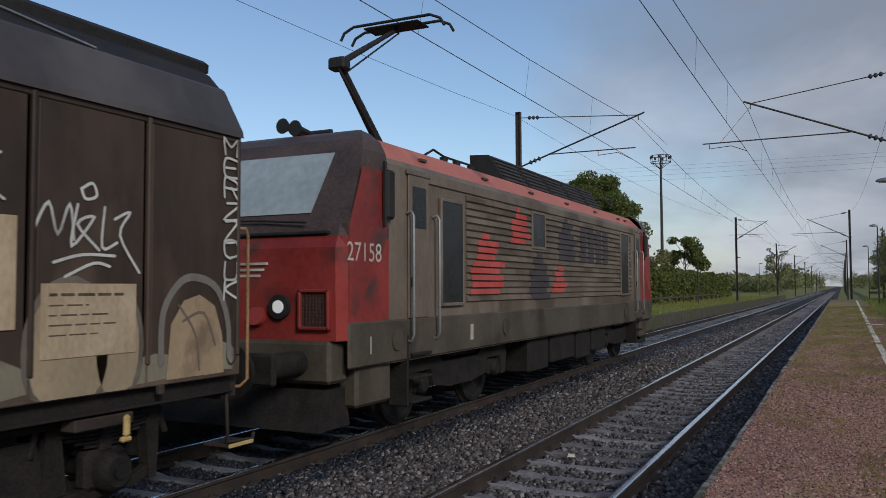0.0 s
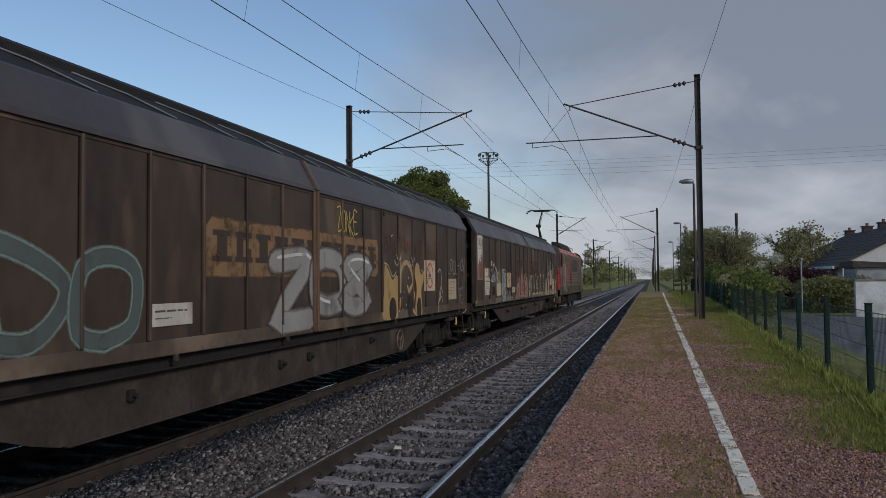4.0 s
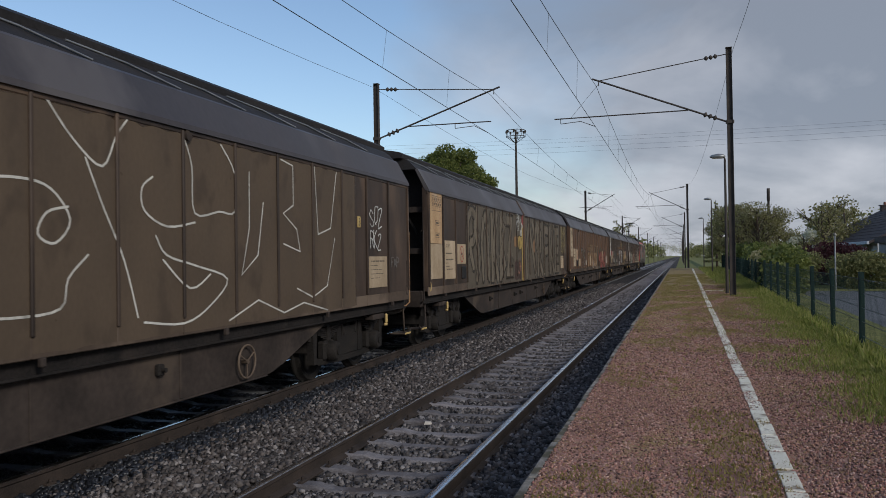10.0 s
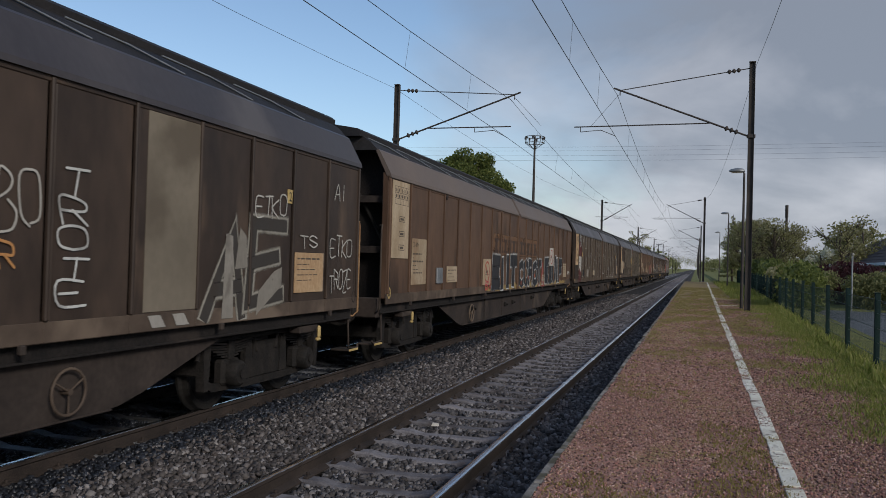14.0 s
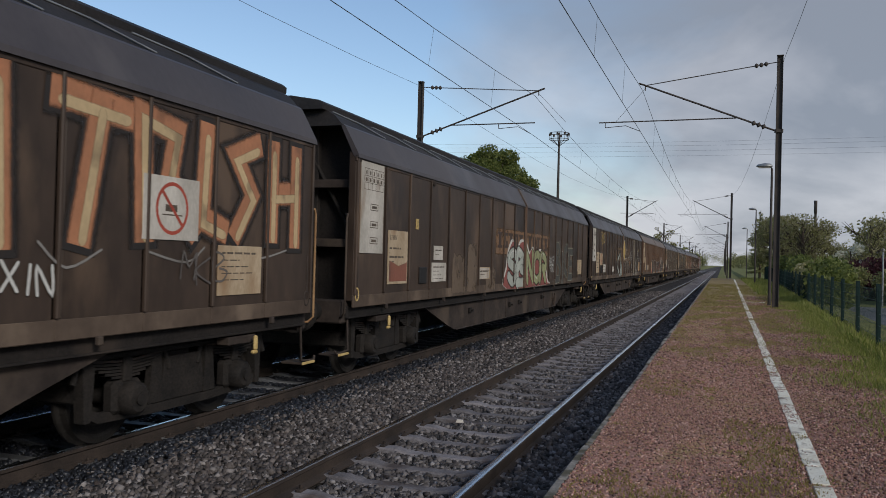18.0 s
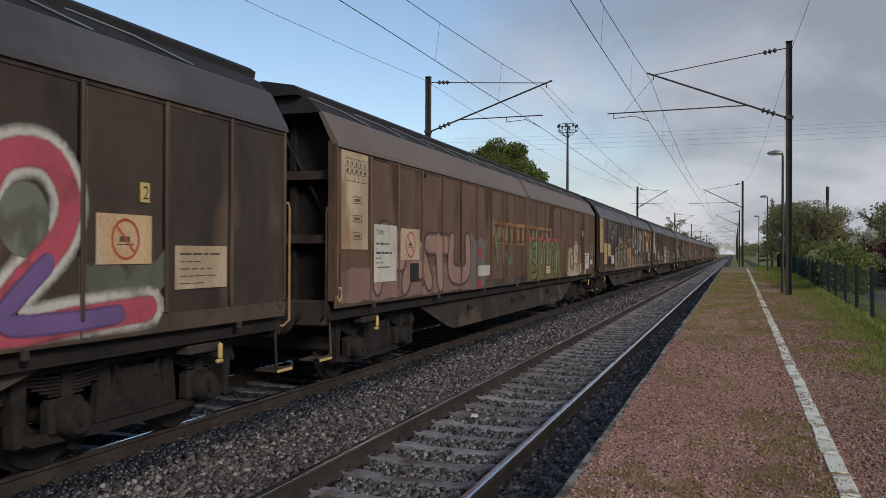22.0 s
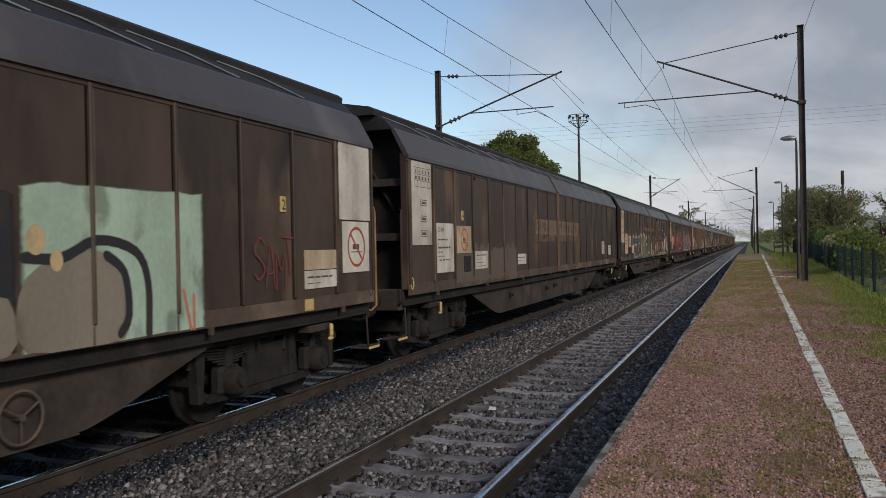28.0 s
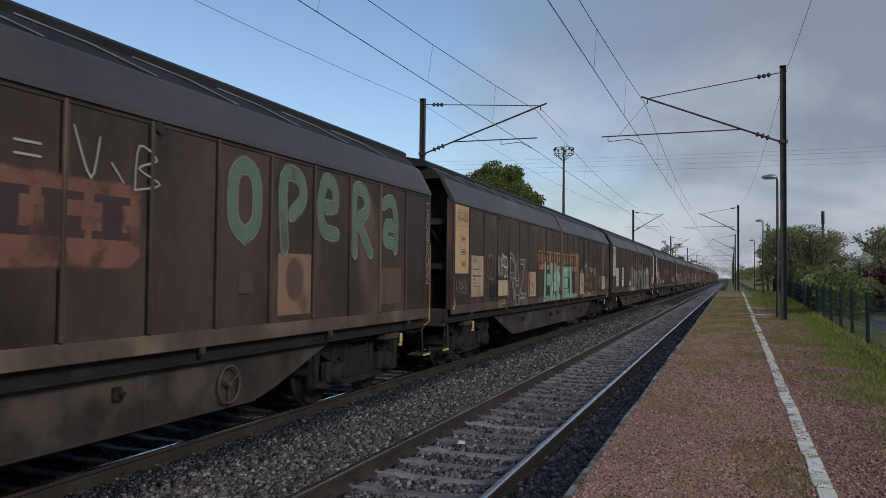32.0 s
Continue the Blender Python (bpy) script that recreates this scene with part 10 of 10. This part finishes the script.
# trees beyond the fence
tree(5.6, 66, 0.3, 5.6, 2.2, "spring tree with olive foliage behind the fence", M_LEAF_YOUNG, 4200, 0.075, 34, 0.22, True)
tree(7.4, 72, 0.3, 5.2, 2.0, "spring tree with olive foliage behind the fence", M_LEAF_YOUNG, 4200, 0.075, 34, 0.22, True)
tree(4.9, 78, 0.3, 6.3, 2.2, "spring tree with olive foliage behind the fence", M_LEAF_YOUNG, 3600, 0.08, 30, 0.22, True)
tree(5.2, 92, 0.3, 6.6, 2.4, "spring tree with olive foliage behind the fence", M_LEAF_YOUNG, 6000, 0.1, 26, 0.25, True)
tree(6.0, 108, 0.3, 8.0, 3.0, "spring tree with olive foliage behind the fence", M_LEAF_YOUNG, 7000, 0.11, 40, 0.25, True)
tree(8.4, 55, 0.3, 5.0, 1.9, "thin young tree with sparse pale leaves", M_LEAF_YOUNG, 1700, 0.09, 18, 0.2, True)
tree(10.2, 58, 0.3, 5.2, 1.9, "thin young tree with sparse pale leaves", M_LEAF_YOUNG, 1700, 0.09, 18, 0.2, True)
tree(7.2, 54, 0.3, 3.3, 1.0, "small tree in white blossom", M_BLOSSOM, 900, 0.08, 9, 0.14)
tree(13.5, 78, 0.3, 6.2, 2.6, "thin young tree with sparse pale leaves", M_LEAF_YOUNG, 3200, 0.12, 18, 0.24, True)


def conifer(x, y, z, h):
    t = thing("conifer", "dark narrow spruce behind the fence", "tree", at=pose(x, y, z))
    part("trunk", Form().tube([(0, 0, -0.3), (0, 0, h)], [0.16, 0.03], 8), M_BARK, t)
    cs, rs = [], []
    for k in range(44):
        e = 0.08 + 0.9 * k / 44
        a, w = k * 2.4, (1 - e) * h * 0.17 + 0.12
        cs.append((w * 0.75 * math.cos(a), w * 0.75 * math.sin(a), h * e))
        rs.append((w * 0.55, w * 0.55, h * 0.016))
    part("crown", leaf_cloud("crown", cs, rs, 3600, 0.1, M_LEAF_DARK), None, t)


conifer(4.2, 104, 0.3, 8.2)
hedge(3.2, 4.5, 31, 36, 0.3, 1.95, "loose green shrub leaning over the fence", M_LEAF, 3800, 0.085, "shrub", "bush")
hedge(3.5, 4.4, 38, 46, 0.3, 1.9, "loose green shrub leaning over the fence", M_LEAF_YOUNG, 3400, 0.09, "shrub", "bush")
hedge(4.2, 4.8, 48, 64, 0.3, 2.3, "loose green shrub leaning over the fence", M_LEAF, 4000, 0.11, "shrub", "bush")
hedge(4.6, 5.4, 66, 100, 0.3, 2.4, "loose green shrub leaning over the fence", M_LEAF, 5000, 0.16, "shrub", "bush")
hedge(5.7, 9.0, 45, 45.5, 0.3, 2.1, "copper-red clipped garden hedge", M_LEAF_RED, 9000, 0.07)
hedge(6.6, 9.2, 40, 39.5, 0.3, 1.7, "square clipped green garden hedge", M_LEAF_DARK, 8000, 0.06)
hedge(5.0, 6.0, 43.5, 43, 0.3, 1.75, "square clipped green garden hedge", M_LEAF_DARK, 4000, 0.06)
# behind the far platform
hedge(-14.5, -13.6, 52, 112, 0.4, 3.1, "tall overgrown hedge behind the far platform", M_LEAF, 34000, 0.15)
tree(-15.5, 72, 0.4, 7.0, 2.4, "small airy tree above the hedge", M_LEAF_YOUNG, 3600, 0.13, 18, 0.24)
tree(-16.5, 98, 0.4, 7.6, 2.6, "small airy tree above the hedge", M_LEAF, 5000, 0.16, 18, 0.24)
tree(-12.4, 190, 0.4, 11.5, 2.6, "bare spring tree beside the line", M_LEAF_YOUNG, 900, 0.2, 18, 0.4, True)


def rail_fence():
    f = thing("rail_fence", "low weathered timber rail fence on the far platform", "fence", kind="structure")
    for k in range(14):
        part("post", Form().box(-0.06, 0.06, -0.06, 0.06, -0.3, 0.75, 0.01), M_BARK, f, at=pose(-12.2, 48 + 3.4 * k, 0.45))
        if k < 13:
            part("rail", Form().box(-0.03, 0.03, 0, 3.4, 0.5, 0.64, 0.01), M_BARK, f, at=pose(-12.2, 48 + 3.4 * k, 0.45))


rail_fence()


def far_woods():
    for label, x0, x1, y0, y1, h in (("distant belt of trees along the line", -130, -14, 330, 520, 9), ("distant belt of trees along the line", 9, 60, 130, 330, 8), ("distant belt of trees along the line", 12, 190, 300, 520, 10), ("far wood on the skyline", -420, -120, 420, 620, 12), ("far wood on the skyline", 150, 460, 420, 620, 12), ("distant belt of trees along the line", -60, -13, 200, 330, 5), ("garden trees and bushes beyond the houses", 18, 90, 84, 140, 6), ("distant belt of trees along the line", -60, -13, 560, 760, 11), ("distant belt of trees along the line", 3, 40, 480, 760, 10), ("far wood on the skyline", -70, 70, 1540, 1640, 26)):
        n = 46
        cs = [(random.uniform(x0, x1), random.uniform(y0, y1), 0) for _ in range(n)]
        cs = [(a, b, 0.3 + h * random.uniform(0.2, 0.75)) for a, b, _ in cs]
        w = (x1 - x0) / 22 + 1.5
        rs = [(w * random.uniform(0.6, 1.2), w, h * random.uniform(0.25, 0.4)) for _ in range(n)]
        size = 0.5 if y0 > 150 else 0.22
        tagged(part("far_trees", leaf_cloud("far_trees", cs, rs, 9000, size * (1.4 if abs(x0) > 100 else 1), M_LEAF_DARK, 0.2), None), label, "trees", kind="stuff")


far_woods()

M_BRICK = surface("red_brick_wall", (0.14, 0.06, 0.04), (0.26, 0.12, 0.085), 0.9, scale=1.5, fine=9, bump=0.3)
M_TILE = surface("dark_roof_tiles", (0.035, 0.026, 0.026), (0.085, 0.065, 0.062), 0.75, scale=1.0, fine=6, bump=0.5, depth=0.03)
M_RENDER = surface("white_render", (0.5, 0.52, 0.54), (0.72, 0.73, 0.74), 0.85, scale=1.0, fine=20, bump=0.1, stain=(0.4, 0.4, 0.38), stain_scale=0.6)


def house(x0, x1, y0, y1, eave, ridge, label):
    """Bungalow with the ridge along y and a brick gable towards the platform's end."""
    h = thing("house", label, "house", "houses beyond the fence", at=pose(x0, y0, 0.3))
    w, d, e, r = x1 - x0, y1 - y0, eave - 0.3, ridge - 0.3
    part("wall", Form().prism([(0, -0.3), (w, -0.3), (w, e), (w / 2, r - 0.12), (0, e)], "y", 0, d), M_RENDER, h, "pale rendered walls")
    for s in (0, 1):
        a, b = ((-0.45, e - 0.28), (w / 2, r)) if s == 0 else ((w + 0.45, e - 0.28), (w / 2, r))
        roof = part("roof", Form().prism([a, b, (b[0], b[1] + 0.12), (a[0], a[1] + 0.12)], "y", -0.3, d + 0.3), M_TILE, h, "dark tiled roof slope")
        slope = Vector((b[0] - a[0], 0, b[1] - a[1]))
        for k in range(1, 12):
            p = Vector((a[0], 0, a[1] + 0.125)) + slope * (k / 12)
            part("tile_row", Form().box(p.x - 0.02, p.x + 0.02, -0.28, d + 0.28, p.z - 0.01, p.z + 0.012), M_TILE, roof)
    part("gutter", Form().box(-0.55, -0.42, -0.3, d + 0.3, e - 0.3, e - 0.14, 0.02), M_RENDER, h, "white gutter board")
    for y in (1.2, d * 0.5, d - 2.4):
        fr = part("window", Form().box(-0.03, 0.02, y, y + 1.2, 0.95, 2.1, 0.01), M_RENDER, h, "white-framed window")
        part("pane", Form().box(-0.04, -0.03, y + 0.07, y + 0.56, 1.02, 2.03), M_LGLASS, fr)
        part("pane", Form().box(-0.04, -0.03, y + 0.64, y + 1.13, 1.02, 2.03), M_LGLASS, fr)
    fr = part("window", Form().box(1.2, 2.2, -0.03, 0.02, 0.95, 2.1, 0.01), M_RENDER, h, "white-framed window")
    part("pane", Form().box(1.27, 2.13, -0.04, -0.03, 1.02, 2.03), M_LGLASS, fr)
    for y in (d * 0.5, d * 0.7, d * 0.95):
        c = part("chimney", Form().box(w / 2 - 0.3, w / 2 + 0.3, y - 0.25, y + 0.25, r - 0.2, r + 0.35, 0.02).box(w / 2 - 0.36, w / 2 + 0.36, y - 0.31, y + 0.31, r + 0.35, r + 0.42, 0.01), M_TILE, h)
        part("chimney_pot", Form().tube([(w / 2, y, r + 0.41), (w / 2, y, r + 0.62)], 0.1, 10), M_BRICK, c)
    return h


house(9.6, 18.6, 46, 66, 2.6, 4.85, "low pale-walled house with a dark tiled roof")
house(24, 33, 58, 76, 2.95, 5.7, "low pale-walled house with a dark tiled roof")
part_wall_g = thing("garden_wall", "low white rendered garden wall with a flat cap", "wall", kind="structure", at=pose(7.75, 35, 0.3))
part("wall_face", Form().box(0, 9, 0, 0.2, -0.2, 1.42, 0.01), M_RENDER, part_wall_g)
part("cap", Form().box(-0.04, 9.04, -0.04, 0.24, 1.42, 1.5, 0.01), M_CONCRETE, part_wall_g)
shed = thing("garden_shed", "small grey shed behind the white wall", "shed", at=pose(8.9, 40, 0.3))
part("walls", Form().box(0, 3.2, 0, 2.4, -0.2, 2.0, 0.02), M_ALU, shed)
part("roof", Form().prism([(-0.15, 2.0), (3.35, 2.0), (3.35, 2.08), (-0.15, 2.3)], "y", -0.15, 2.55), M_TILE, shed)


# ---- what moves ----
def run_of(t):
    """How far the front end wall of the first wagon has come after t seconds."""
    sway = np.interp(t, (0, 3, 8, 11.5, 14, 17, 19, 21, 23.5, 25, 28, 29, 31, 32), (-0.05, 0.05, -0.06, -0.16, 0.2, 0.12, 0.07, -0.05, -0.18, 0.1, 0.05, -0.03, 0.08, -0.05))
    return 5.964 + 9.60936 * t + 0.0264256 * t * t + 0.000338681 * t ** 3 + float(sway)


def motions():
    times = [0.5 * k for k in range(65)]
    for i, w in enumerate(WAGONS):
        walk(w, [(t, pose(XF, run_of(t) - HALF - PITCH * i, 0)) for t in times])
    walk(LOCO, [(t, pose(XF, run_of(t) + LOCO_AHEAD, 0)) for t in times])
    # all wheelsets of the same radius turn alike
    turning = {}
    for v in [*WAGONS, LOCO]:
        for o in v.children_recursive:
            if not o.name.startswith("wheelset"):
                continue
            key = (round(o.matrix_basis.translation.y, 3), round(o.matrix_basis.translation.z, 3))
            if key not in turning:
                y, z = key
                walk(o, [(k / 30, pose(0, y, z, -math.degrees((run_of(k / 30) - 5.964) / z) % 360)) for k in range(961)])
                turning[key] = o.animation_data
            else:
                o.rotation_mode = "QUATERNION"
                keys = o.animation_data_create()
                keys.action = turning[key].action
                keys.action_slot = turning[key].action_slot


motions()
